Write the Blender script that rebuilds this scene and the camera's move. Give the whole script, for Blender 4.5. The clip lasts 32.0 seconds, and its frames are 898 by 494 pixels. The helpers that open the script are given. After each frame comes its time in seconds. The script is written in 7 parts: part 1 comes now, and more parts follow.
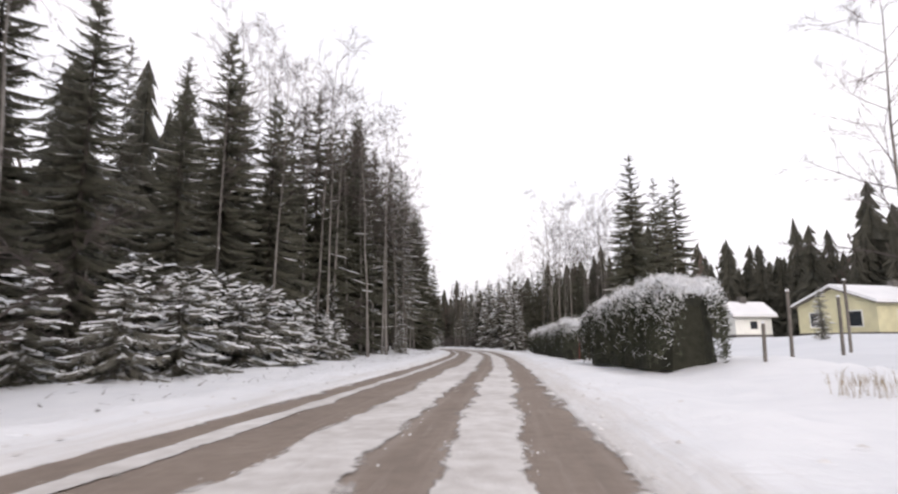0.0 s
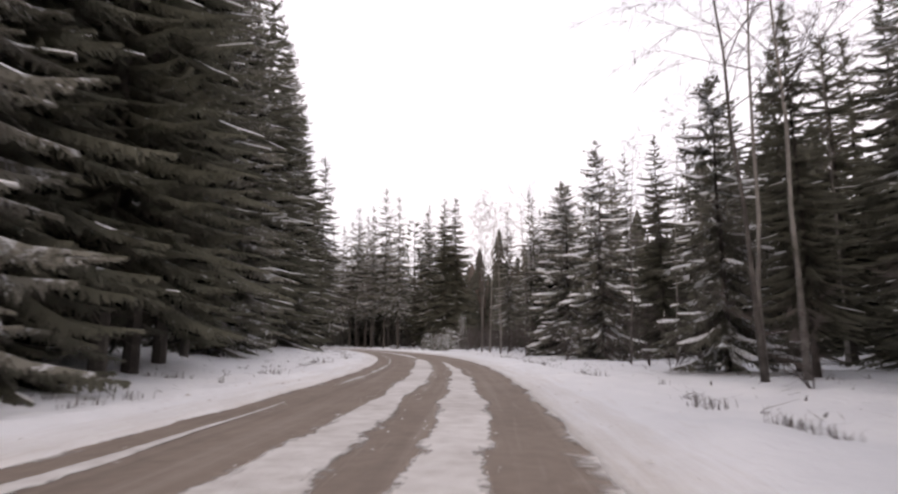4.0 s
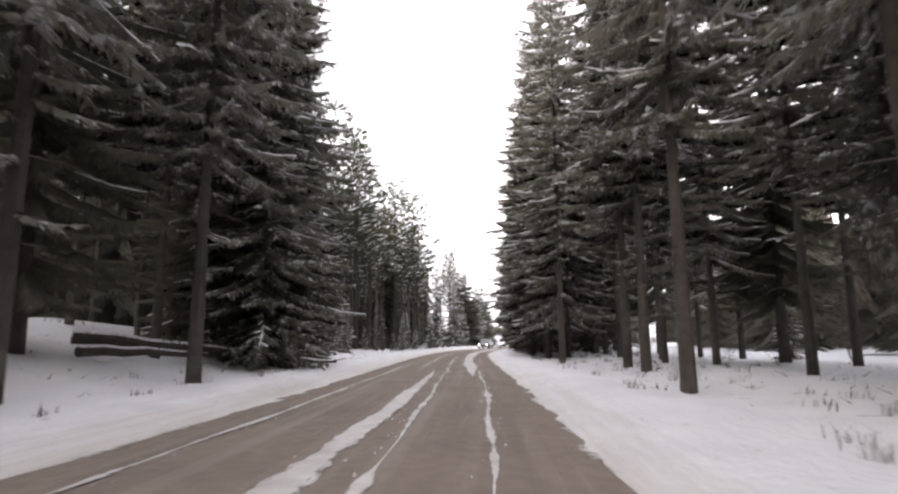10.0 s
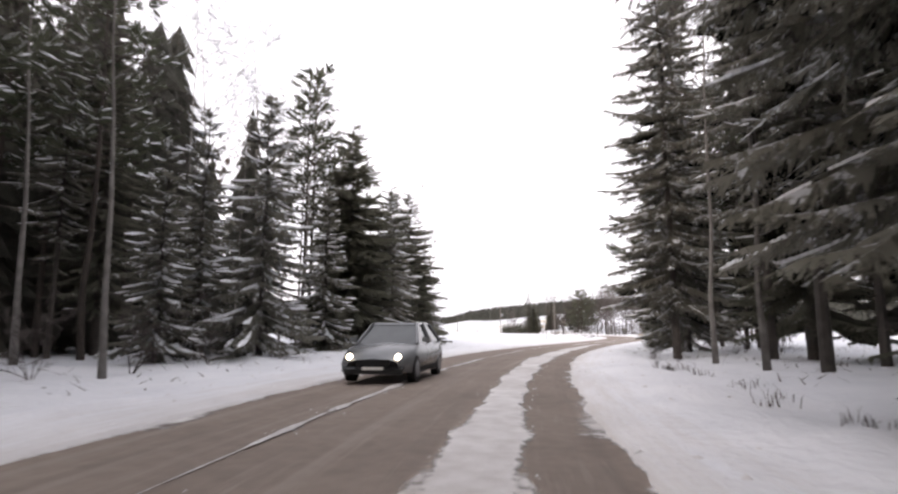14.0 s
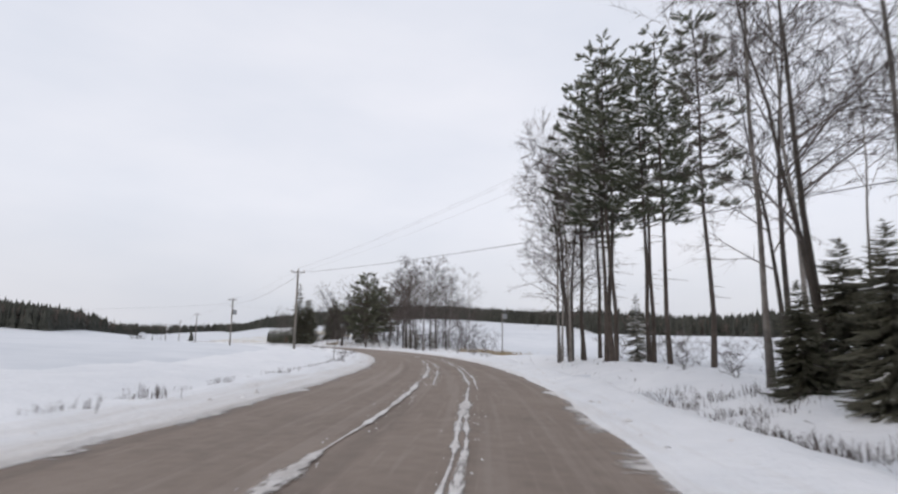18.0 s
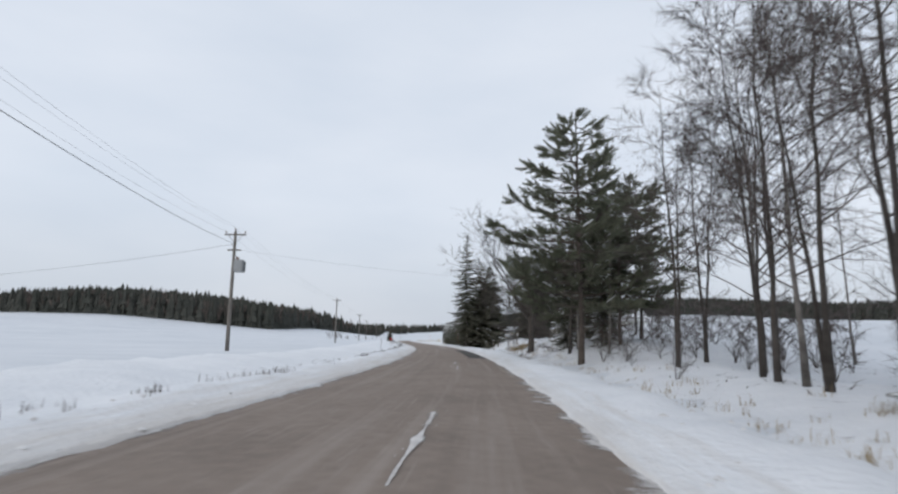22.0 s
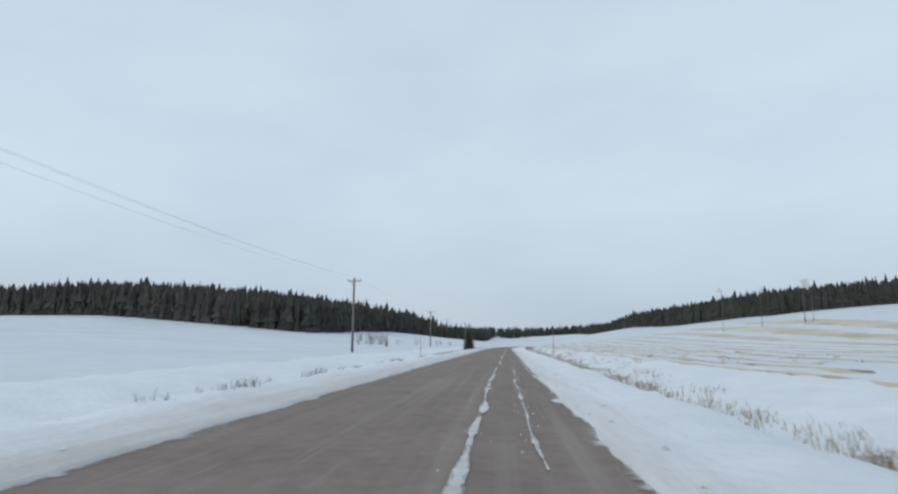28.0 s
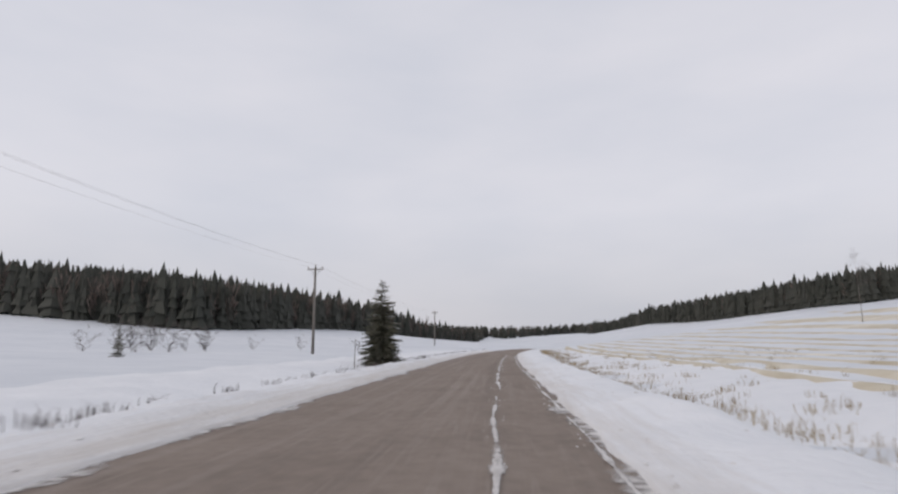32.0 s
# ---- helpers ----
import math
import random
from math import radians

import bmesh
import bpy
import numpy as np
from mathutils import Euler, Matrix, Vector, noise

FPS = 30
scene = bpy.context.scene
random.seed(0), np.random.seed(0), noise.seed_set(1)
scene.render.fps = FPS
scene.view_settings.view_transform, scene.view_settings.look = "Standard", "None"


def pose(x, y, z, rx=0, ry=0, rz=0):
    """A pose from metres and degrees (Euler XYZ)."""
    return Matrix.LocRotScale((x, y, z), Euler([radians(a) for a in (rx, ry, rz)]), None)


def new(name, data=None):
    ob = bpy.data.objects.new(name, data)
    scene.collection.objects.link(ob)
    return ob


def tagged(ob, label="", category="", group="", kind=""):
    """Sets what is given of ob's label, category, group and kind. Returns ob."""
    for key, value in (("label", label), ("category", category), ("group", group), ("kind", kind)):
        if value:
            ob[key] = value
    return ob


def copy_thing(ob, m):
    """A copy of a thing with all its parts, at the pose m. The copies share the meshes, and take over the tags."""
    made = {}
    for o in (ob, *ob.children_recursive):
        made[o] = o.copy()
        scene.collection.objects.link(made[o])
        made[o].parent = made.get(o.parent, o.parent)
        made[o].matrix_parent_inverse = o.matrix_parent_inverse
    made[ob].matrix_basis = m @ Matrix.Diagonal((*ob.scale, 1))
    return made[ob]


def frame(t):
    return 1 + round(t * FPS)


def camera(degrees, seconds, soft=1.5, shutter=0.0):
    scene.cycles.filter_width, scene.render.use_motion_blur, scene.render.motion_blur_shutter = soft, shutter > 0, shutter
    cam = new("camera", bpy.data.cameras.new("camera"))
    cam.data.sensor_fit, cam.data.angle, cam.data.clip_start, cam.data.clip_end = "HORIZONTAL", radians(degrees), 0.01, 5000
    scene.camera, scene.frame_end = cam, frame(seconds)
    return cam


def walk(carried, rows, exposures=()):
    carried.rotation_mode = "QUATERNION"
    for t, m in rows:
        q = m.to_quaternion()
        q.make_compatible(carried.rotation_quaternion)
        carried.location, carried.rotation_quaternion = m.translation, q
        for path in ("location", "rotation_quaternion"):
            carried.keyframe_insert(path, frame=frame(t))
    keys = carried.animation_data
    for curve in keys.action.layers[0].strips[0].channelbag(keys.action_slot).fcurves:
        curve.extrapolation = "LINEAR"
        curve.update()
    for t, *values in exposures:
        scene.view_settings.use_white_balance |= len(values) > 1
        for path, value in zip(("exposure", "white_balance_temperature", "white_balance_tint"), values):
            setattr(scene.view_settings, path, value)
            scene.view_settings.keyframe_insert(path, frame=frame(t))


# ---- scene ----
# ---------------------------------------------------------------- camera
PATH = [
    (0.0, 0.005, 0.004, 1.25, 9.53, 0.22, 4.81),
    (0.5, 0.094, 11.121, 1.25, 9.24, 0.11, 4.00),
    (1.0, 0.300, 22.180, 1.25, 8.97, 0.04, 3.76),
    (1.5, 0.434, 33.169, 1.25, 9.40, -0.07, 4.53),
    (2.0, 0.375, 44.085, 1.25, 9.49, -0.12, 5.75),
    (2.5, 0.061, 54.937, 1.25, 9.52, -0.13, 7.17),
    (3.0, -0.478, 65.783, 1.25, 9.41, -0.07, 8.35),
    (3.5, -1.235, 76.606, 1.25, 9.40, -0.03, 9.51),
    (4.0, -2.261, 87.402, 1.25, 9.39, -0.03, 11.15),
    (4.5, -3.649, 98.149, 1.25, 9.37, -0.04, 13.37),
    (5.0, -5.507, 108.814, 1.25, 9.35, -0.06, 16.20),
    (5.5, -7.935, 119.349, 1.25, 9.30, -0.10, 19.56),
    (6.0, -11.011, 129.697, 1.25, 9.19, -0.14, 23.38),
    (6.5, -14.750, 139.799, 1.25, 9.26, -0.21, 27.06),
    (7.0, -19.060, 149.653, 1.25, 9.19, -0.24, 30.11),
    (7.5, -23.873, 159.250, 1.25, 9.38, -0.24, 33.10),
    (8.0, -29.159, 168.562, 1.25, 9.39, -0.11, 36.12),
    (8.5, -34.916, 177.498, 1.25, 9.19, -0.06, 39.54),
    (9.0, -41.106, 185.969, 1.25, 9.11, 0.05, 42.92),
    (9.5, -47.656, 193.941, 1.25, 9.14, 0.22, 46.13),
    (10.0, -54.500, 201.459, 1.25, 9.29, 0.30, 48.61),
    (10.5, -61.636, 208.618, 1.25, 9.16, 0.25, 50.99),
    (11.0, -68.995, 215.458, 1.25, 9.52, 0.18, 52.86),
    (11.5, -76.367, 222.190, 1.25, 9.42, 0.20, 52.14),
    (12.0, -83.534, 229.036, 1.25, 9.30, 0.21, 50.34),
    (12.5, -90.465, 236.009, 1.25, 9.14, 0.14, 48.86),
    (13.0, -97.152, 243.099, 1.25, 8.69, 0.07, 47.10),
    (13.5, -103.517, 250.308, 1.25, 8.26, 0.10, 45.04),
    (14.0, -109.511, 257.580, 1.25, 8.32, 0.13, 42.74),
    (14.5, -115.043, 265.022, 1.25, 8.83, 0.14, 39.65),
    (15.0, -119.979, 272.688, 1.25, 8.99, 0.08, 35.84),
    (15.5, -124.454, 280.667, 1.25, 8.86, -0.02, 32.47),
    (16.0, -128.465, 288.947, 1.25, 9.13, -0.05, 29.04),
    (16.5, -132.034, 297.508, 1.25, 9.30, -0.09, 26.04),
    (17.0, -135.253, 306.309, 1.25, 9.43, -0.16, 23.96),
    (17.5, -138.302, 315.294, 1.25, 9.56, -0.27, 23.33),
    (18.0, -141.436, 324.396, 1.25, 9.36, -0.57, 24.65),
    (18.5, -144.898, 333.522, 1.25, 8.96, -0.98, 27.01),
    (19.0, -148.790, 342.579, 1.25, 8.43, -1.42, 29.62),
    (19.5, -153.155, 351.442, 1.25, 8.75, -1.61, 32.88),
    (20.0, -158.045, 359.997, 1.25, 9.02, -1.72, 36.54),
    (20.5, -163.487, 368.130, 1.25, 8.90, -1.73, 40.58),
    (21.0, -169.402, 375.850, 1.25, 9.17, -1.49, 43.84),
    (21.5, -175.731, 383.354, 1.25, 9.16, -1.19, 46.19),
    (22.0, -182.349, 390.648, 1.25, 9.10, -0.87, 48.07),
    (22.5, -189.147, 397.739, 1.25, 9.19, 0.00, 49.77),
    (23.0, -196.226, 404.596, 1.25, 9.33, 0.50, 51.75),
    (23.5, -203.528, 411.319, 1.25, 9.36, 1.20, 52.93),
    (24.0, -210.946, 417.989, 1.25, 9.81, 2.00, 53.25),
    (24.5, -218.484, 424.600, 1.25, 9.92, 1.90, 54.02),
    (25.0, -226.189, 431.158, 1.25, 9.77, 1.30, 54.98),
    (25.5, -234.076, 437.632, 1.25, 9.68, 0.70, 56.06),
    (26.0, -242.143, 444.006, 1.25, 9.67, 0.30, 57.12),
    (26.5, -250.378, 450.278, 1.25, 9.86, -0.06, 58.09),
    (27.0, -258.771, 456.446, 1.25, 9.86, -0.08, 59.07),
    (27.5, -267.279, 462.548, 1.25, 9.86, -0.11, 59.39),
    (28.0, -275.847, 468.633, 1.25, 9.50, -0.15, 59.53),
    (28.5, -284.438, 474.751, 1.25, 9.45, -0.08, 59.29),
    (29.0, -293.011, 480.941, 1.25, 9.40, -0.09, 58.82),
    (29.5, -301.560, 487.199, 1.25, 9.24, 0.01, 58.54),
    (30.0, -310.113, 493.476, 1.25, 9.26, -0.03, 58.68),
    (30.5, -318.685, 499.743, 1.25, 9.24, 0.01, 58.76),
    (31.0, -327.274, 506.003, 1.25, 9.30, 0.16, 58.86),
    (31.5, -335.882, 512.260, 1.25, 9.43, 0.26, 58.92),
    (32.0, -344.501, 518.526, 1.25, 9.62, 0.29, 58.92),
]
cam = camera(76.0, 32.0, soft=2.3, shutter=0.12)
walk(cam, [(t, pose(x, y, z, 90 + pitch, roll, yaw)) for t, x, y, z, pitch, roll, yaw in PATH],
     exposures=[(0, 0.7, 7200, 18), (3.5, 0.75, 7400, 23), (6, 0.8, 7450, 23), (7, 0.9, 7450, 23), (8, 1.15, 7450, 23), (9, 1.75, 7450, 22), (10.5, 1.85, 7400, 19), (12, 1.6, 7400, 21), (14, 1.2, 7300, 20), (15, 0.8, 7200, 19), (17.5, 0.3, 6900, 15),
                (19, 0.2, 6600, 12), (21, 0.14, 6400, 9), (24, 0.22, 6700, 12), (26.5, 0.12, 6400, 9), (28, 0.0, 6050, 4), (30, 0.0, 6500, 11), (32, 0.0, 6900, 16)])

# ---------------------------------------------------------------- world and sun
world = bpy.data.worlds.new("overcast_sky")
scene.world = world
world.use_nodes = True
wn, wl = world.node_tree.nodes, world.node_tree.links
wn.clear()
w_out = wn.new("ShaderNodeOutputWorld")
w_bg = wn.new("ShaderNodeBackground")
w_sky = wn.new("ShaderNodeTexSky")
w_sky.sky_type, w_sky.sun_disc = "NISHITA", False
w_sky.sun_elevation, w_sky.sun_rotation = radians(24), radians(200)
w_sky.air_density, w_sky.dust_density = 1.0, 4.0
w_gain = wn.new("ShaderNodeVectorMath")
w_gain.operation = "SCALE"
w_gain.inputs["Scale"].default_value = 0.10
w_co = wn.new("ShaderNodeTexCoord")
w_map = wn.new("ShaderNodeMapping")
w_map.inputs["Scale"].default_value = (1.0, 1.0, 3.0)
w_noise = wn.new("ShaderNodeTexNoise")
w_noise.inputs["Scale"].default_value, w_noise.inputs["Detail"].default_value = 1.6, 5.0
w_ramp = wn.new("ShaderNodeValToRGB")
w_ramp.color_ramp.elements[0].position, w_ramp.color_ramp.elements[1].position = 0.3, 0.75
w_ramp.color_ramp.elements[0].color = (0.60, 0.665, 0.76, 1)
w_ramp.color_ramp.elements[1].color = (0.75, 0.79, 0.86, 1)
w_mix = wn.new("ShaderNodeMix")
w_mix.data_type = "RGBA"
w_mix.inputs["Factor"].default_value = 0.88
wl.new(w_co.outputs["Generated"], w_map.inputs["Vector"])
wl.new(w_map.outputs["Vector"], w_noise.inputs["Vector"])
wl.new(w_noise.outputs["Fac"], w_ramp.inputs["Fac"])
wl.new(w_sky.outputs["Color"], w_gain.inputs[0])
wl.new(w_gain.outputs["Vector"], w_mix.inputs["A"])
wl.new(w_ramp.outputs["Color"], w_mix.inputs["B"])
w_sep = wn.new("ShaderNodeSeparateXYZ")
w_low = wn.new("ShaderNodeMapRange")
w_low.inputs["From Min"].default_value, w_low.inputs["From Max"].default_value = 0.0, 0.22
w_low.inputs["To Min"].default_value, w_low.inputs["To Max"].default_value = 0.86, 1.03
w_dim = wn.new("ShaderNodeVectorMath")
w_dim.operation = "SCALE"
wl.new(w_co.outputs["Generated"], w_sep.inputs["Vector"])
wl.new(w_sep.outputs["Z"], w_low.inputs["Value"])
wl.new(w_mix.outputs["Result"], w_dim.inputs[0])
wl.new(w_low.outputs["Result"], w_dim.inputs["Scale"])
wl.new(w_dim.outputs["Vector"], w_bg.inputs["Color"])
w_bg.inputs["Strength"].default_value = 1.0
wl.new(w_bg.outputs["Background"], w_out.inputs["Surface"])

sun = new("sun", bpy.data.lights.new("sun", "SUN"))
sun.data.energy, sun.data.angle, sun.data.color = 0.6, radians(25), (1.0, 0.96, 0.9)
sun.rotation_euler = (radians(66), 0, radians(20))


# ---------------------------------------------------------------- materials
def material(name, color, rough=0.8, var=0.15, scale=3.0, bump=0.0, bump_scale=20.0, color2=None, per_object=0.0, metal=0.0, spec=0.3):
    m = bpy.data.materials.new(name)
    m.use_nodes = True
    nt = m.node_tree
    n, l = nt.nodes, nt.links
    b = n["Principled BSDF"]
    b.inputs["Roughness"].default_value = rough
    b.inputs["Metallic"].default_value = metal
    b.inputs["Specular IOR Level"].default_value = spec
    co = n.new("ShaderNodeNewGeometry")
    big = n.new("ShaderNodeTexNoise")
    big.inputs["Scale"].default_value, big.inputs["Detail"].default_value = scale * 0.13, 3.0
    fine = n.new("ShaderNodeTexNoise")
    fine.inputs["Scale"].default_value, fine.inputs["Detail"].default_value = scale, 6.0
    l.new(co.outputs["Position"], big.inputs["Vector"])
    l.new(co.outputs["Position"], fine.inputs["Vector"])
    add = n.new("ShaderNodeMath")
    add.operation = "ADD"
    l.new(big.outputs["Fac"], add.inputs[0])
    l.new(fine.outputs["Fac"], add.inputs[1])
    last = add
    if per_object:
        info = n.new("ShaderNodeObjectInfo")
        mul = n.new("ShaderNodeMath")
        mul.operation, mul.inputs[1].default_value = "MULTIPLY_ADD", per_object
        l.new(info.outputs["Random"], mul.inputs[0])
        l.new(add.outputs[0], mul.inputs[2])
        sub = n.new("ShaderNodeMath")
        sub.operation, sub.inputs[1].default_value = "SUBTRACT", per_object / 2
        l.new(mul.outputs[0], sub.inputs[0])
        last = sub
    ramp = n.new("ShaderNodeMapRange")
    ramp.inputs["From Min"].default_value, ramp.inputs["From Max"].default_value = 0.6, 1.4
    l.new(last.outputs[0], ramp.inputs["Value"])
    mix = n.new("ShaderNodeMix")
    mix.data_type = "RGBA"
    c2 = color2 or tuple(c * (1 + var * 2) for c in color)
    c1 = color if color2 else tuple(c * (1 - var) for c in color)
    mix.inputs["A"].default_value, mix.inputs["B"].default_value = (*c1, 1), (*c2, 1)
    l.new(ramp.outputs["Result"], mix.inputs["Factor"])
    l.new(mix.outputs["Result"], b.inputs["Base Color"])
    if bump:
        bt = n.new("ShaderNodeTexNoise")
        bt.inputs["Scale"].default_value, bt.inputs["Detail"].default_value = bump_scale, 5.0
        l.new(co.outputs["Position"], bt.inputs["Vector"])
        bn = n.new("ShaderNodeBump")
        bn.inputs["Strength"].default_value, bn.inputs["Distance"].default_value = bump, 0.05
        l.new(bt.outputs["Fac"], bn.inputs["Height"])
        l.new(bn.outputs["Normal"], b.inputs["Normal"])
    return m


def add_gaps(m, scale, lo, hi):
    """Open gaps between the needles of a spray, finer across than along the hang."""
    n, l = m.node_tree.nodes, m.node_tree.links
    co = n.new("ShaderNodeNewGeometry")
    mp = n.new("ShaderNodeMapping")
    mp.inputs["Scale"].default_value = (scale, scale, scale * 0.6)
    tx = n.new("ShaderNodeTexNoise")
    tx.inputs["Scale"].default_value, tx.inputs["Detail"].default_value = 1.0, 2.0
    rg = n.new("ShaderNodeMapRange")
    rg.inputs["From Min"].default_value, rg.inputs["From Max"].default_value = lo, hi
    l.new(co.outputs["Position"], mp.inputs["Vector"])
    l.new(mp.outputs["Vector"], tx.inputs["Vector"])
    l.new(tx.outputs["Fac"], rg.inputs["Value"])
    l.new(rg.outputs["Result"], n["Principled BSDF"].inputs["Alpha"])


M_SNOW = material("snow", (0.66, 0.68, 0.71), 0.6, scale=0.9, bump=0.8, bump_scale=5.0, color2=(0.80, 0.81, 0.83))
M_FIELD = material("field_snow", (0.56, 0.59, 0.63), 0.65, scale=0.3, bump=0.9, bump_scale=1.6, color2=(0.71, 0.73, 0.76))
M_ASPHALT = material("worn_asphalt", (0.185, 0.148, 0.124), 0.85, scale=4.0, bump=0.4, bump_scale=60.0, color2=(0.275, 0.225, 0.19))


def add_wear(m, pale, dark):
    """Pale salt films and darker wheel tracks drawn out along the way, over a road material."""
    n, l = m.node_tree.nodes, m.node_tree.links
    bsdf = n["Principled BSDF"]
    old = bsdf.inputs["Base Color"].links[0].from_socket
    uv = n.new("ShaderNodeUVMap")
    uv.uv_map = "way"
    for color, sx, sy, lo, hi, gain in ((pale, 0.05, 2.6, 0.52, 0.75, 0.6), (dark, 0.03, 1.7, 0.55, 0.8, 0.5), (pale, 0.5, 9.0, 0.58, 0.72, 0.35)):
        mp = n.new("ShaderNodeMapping")
        mp.inputs["Scale"].default_value = (sx, sy, 1)
        tx = n.new("ShaderNodeTexNoise")
        tx.inputs["Scale"].default_value, tx.inputs["Detail"].default_value = 1.0, 6.0
        rg = n.new("ShaderNodeMapRange")
        rg.inputs["From Min"].default_value, rg.inputs["From Max"].default_value, rg.inputs["To Max"].default_value = lo, hi, gain
        mx = n.new("ShaderNodeMix")
        mx.data_type = "RGBA"
        mx.inputs["B"].default_value = (*color, 1)
        l.new(uv.outputs["UV"], mp.inputs["Vector"])
        l.new(mp.outputs["Vector"], tx.inputs["Vector"])
        l.new(tx.outputs["Fac"], rg.inputs["Value"])
        l.new(rg.outputs["Result"], mx.inputs["Factor"])
        l.new(old, mx.inputs["A"])
        old = mx.outputs["Result"]
    l.new(old, bsdf.inputs["Base Color"])


add_wear(M_ASPHALT, (0.35, 0.30, 0.265), (0.125, 0.10, 0.085))
M_PATCH = material("fresh_asphalt", (0.06, 0.055, 0.05), 0.85, scale=6.0, bump=0.4, bump_scale=60.0, color2=(0.075, 0.07, 0.067))
M_SLUSH = material("road_snow", (0.46, 0.44, 0.43), 0.65, scale=5.0, bump=0.6, bump_scale=14.0, color2=(0.84, 0.84, 0.84))


def add_sand(m):
    """Sand and grit thrown from the road into the snow beside it, in ragged patches drawn out along the way."""
    n, l = m.node_tree.nodes, m.node_tree.links
    bsdf = n["Principled BSDF"]
    old = bsdf.inputs["Base Color"].links[0].from_socket
    uv = n.new("ShaderNodeUVMap")
    uv.uv_map = "way"
    sep = n.new("ShaderNodeSeparateXYZ")
    off = n.new("ShaderNodeMath")
    off.operation, off.inputs[1].default_value = "ADD", 1.8
    far = n.new("ShaderNodeMath")
    far.operation = "ABSOLUTE"
    fade = n.new("ShaderNodeMapRange")
    fade.inputs["From Min"].default_value, fade.inputs["From Max"].default_value = 2.9, 5.0
    fade.inputs["To Min"].default_value, fade.inputs["To Max"].default_value = 0.34, -0.25
    mp = n.new("ShaderNodeMapping")
    mp.inputs["Scale"].default_value = (0.22, 3.0, 1)
    tx = n.new("ShaderNodeTexNoise")
    tx.inputs["Scale"].default_value, tx.inputs["Detail"].default_value, tx.inputs["Roughness"].default_value = 1.0, 8.0, 0.7
    add = n.new("ShaderNodeMath")
    add.operation = "ADD"
    rg = n.new("ShaderNodeMapRange")
    rg.inputs["From Min"].default_value, rg.inputs["From Max"].default_value, rg.inputs["To Max"].default_value = 0.5, 1.0, 0.75
    mx = n.new("ShaderNodeMix")
    mx.data_type = "RGBA"
    mx.inputs["B"].default_value = (0.47, 0.42, 0.37, 1)
    l.new(uv.outputs["UV"], sep.inputs["Vector"])
    l.new(uv.outputs["UV"], mp.inputs["Vector"])
    l.new(sep.outputs["Y"], off.inputs[0])
    l.new(off.outputs[0], far.inputs[0])
    l.new(far.outputs[0], fade.inputs["Value"])
    l.new(mp.outputs["Vector"], tx.inputs["Vector"])
    l.new(tx.outputs["Fac"], add.inputs[0])
    l.new(fade.outputs["Result"], add.inputs[1])
    l.new(add.outputs[0], rg.inputs["Value"])
    l.new(rg.outputs["Result"], mx.inputs["Factor"])
    l.new(old, mx.inputs["A"])
    l.new(mx.outputs["Result"], bsdf.inputs["Base Color"])


def add_torn_edges(m):
    """Thin out a strip of snow towards its edges, in grains and tatters drawn out along the way."""
    n, l = m.node_tree.nodes, m.node_tree.links
    uv = n.new("ShaderNodeUVMap")
    uv.uv_map = "way"
    sep = n.new("ShaderNodeSeparateXYZ")
    far = n.new("ShaderNodeMath")
    far.operation = "ABSOLUTE"
    base = n.new("ShaderNodeMapRange")
    base.inputs["To Min"].default_value, base.inputs["To Max"].default_value = 0.95, -0.40
    l.new(uv.outputs["UV"], sep.inputs["Vector"])
    l.new(sep.outputs["Y"], far.inputs[0])
    l.new(far.outputs[0], base.inputs["Value"])
    last = base.outputs["Result"]
    for sx, sy, gain in ((0.7, 1.6, 1.3), (7.0, 5.0, 0.55)):
        mp = n.new("ShaderNodeMapping")
        mp.inputs["Scale"].default_value = (sx, sy, 1)
        tx = n.new("ShaderNodeTexNoise")
        tx.inputs["Scale"].default_value, tx.inputs["Detail"].default_value = 1.0, 5.0
        ma = n.new("ShaderNodeMath")
        ma.operation, ma.inputs[1].default_value = "MULTIPLY_ADD", gain
        l.new(uv.outputs["UV"], mp.inputs["Vector"])
        l.new(mp.outputs["Vector"], tx.inputs["Vector"])
        l.new(tx.outputs["Fac"], ma.inputs[0])
        l.new(last, ma.inputs[2])
        last = ma.outputs[0]
    cut = n.new("ShaderNodeMapRange")
    cut.inputs["From Min"].default_value, cut.inputs["From Max"].default_value, cut.inputs["To Max"].default_value = 0.86, 1.05, 0.96
    l.new(last, cut.inputs["Value"])
    l.new(cut.outputs["Result"], n["Principled BSDF"].inputs["Alpha"])


M_VERGE = material("verge_snow", (0.66, 0.68, 0.71), 0.6, scale=0.9, bump=0.9, bump_scale=6.0, color2=(0.80, 0.81, 0.83))
add_sand(M_VERGE)
M_STREAK = material("torn_road_snow", (0.42, 0.39, 0.37), 0.65, scale=3.0, bump=0.6, bump_scale=14.0, color2=(0.76, 0.75, 0.74))
add_torn_edges(M_STREAK)
M_NEEDLE = material("spruce_needles", (0.045, 0.047, 0.036), 0.85, scale=1.6, color2=(0.115, 0.112, 0.092))
add_gaps(M_NEEDLE, 15.0, 0.42, 0.44)


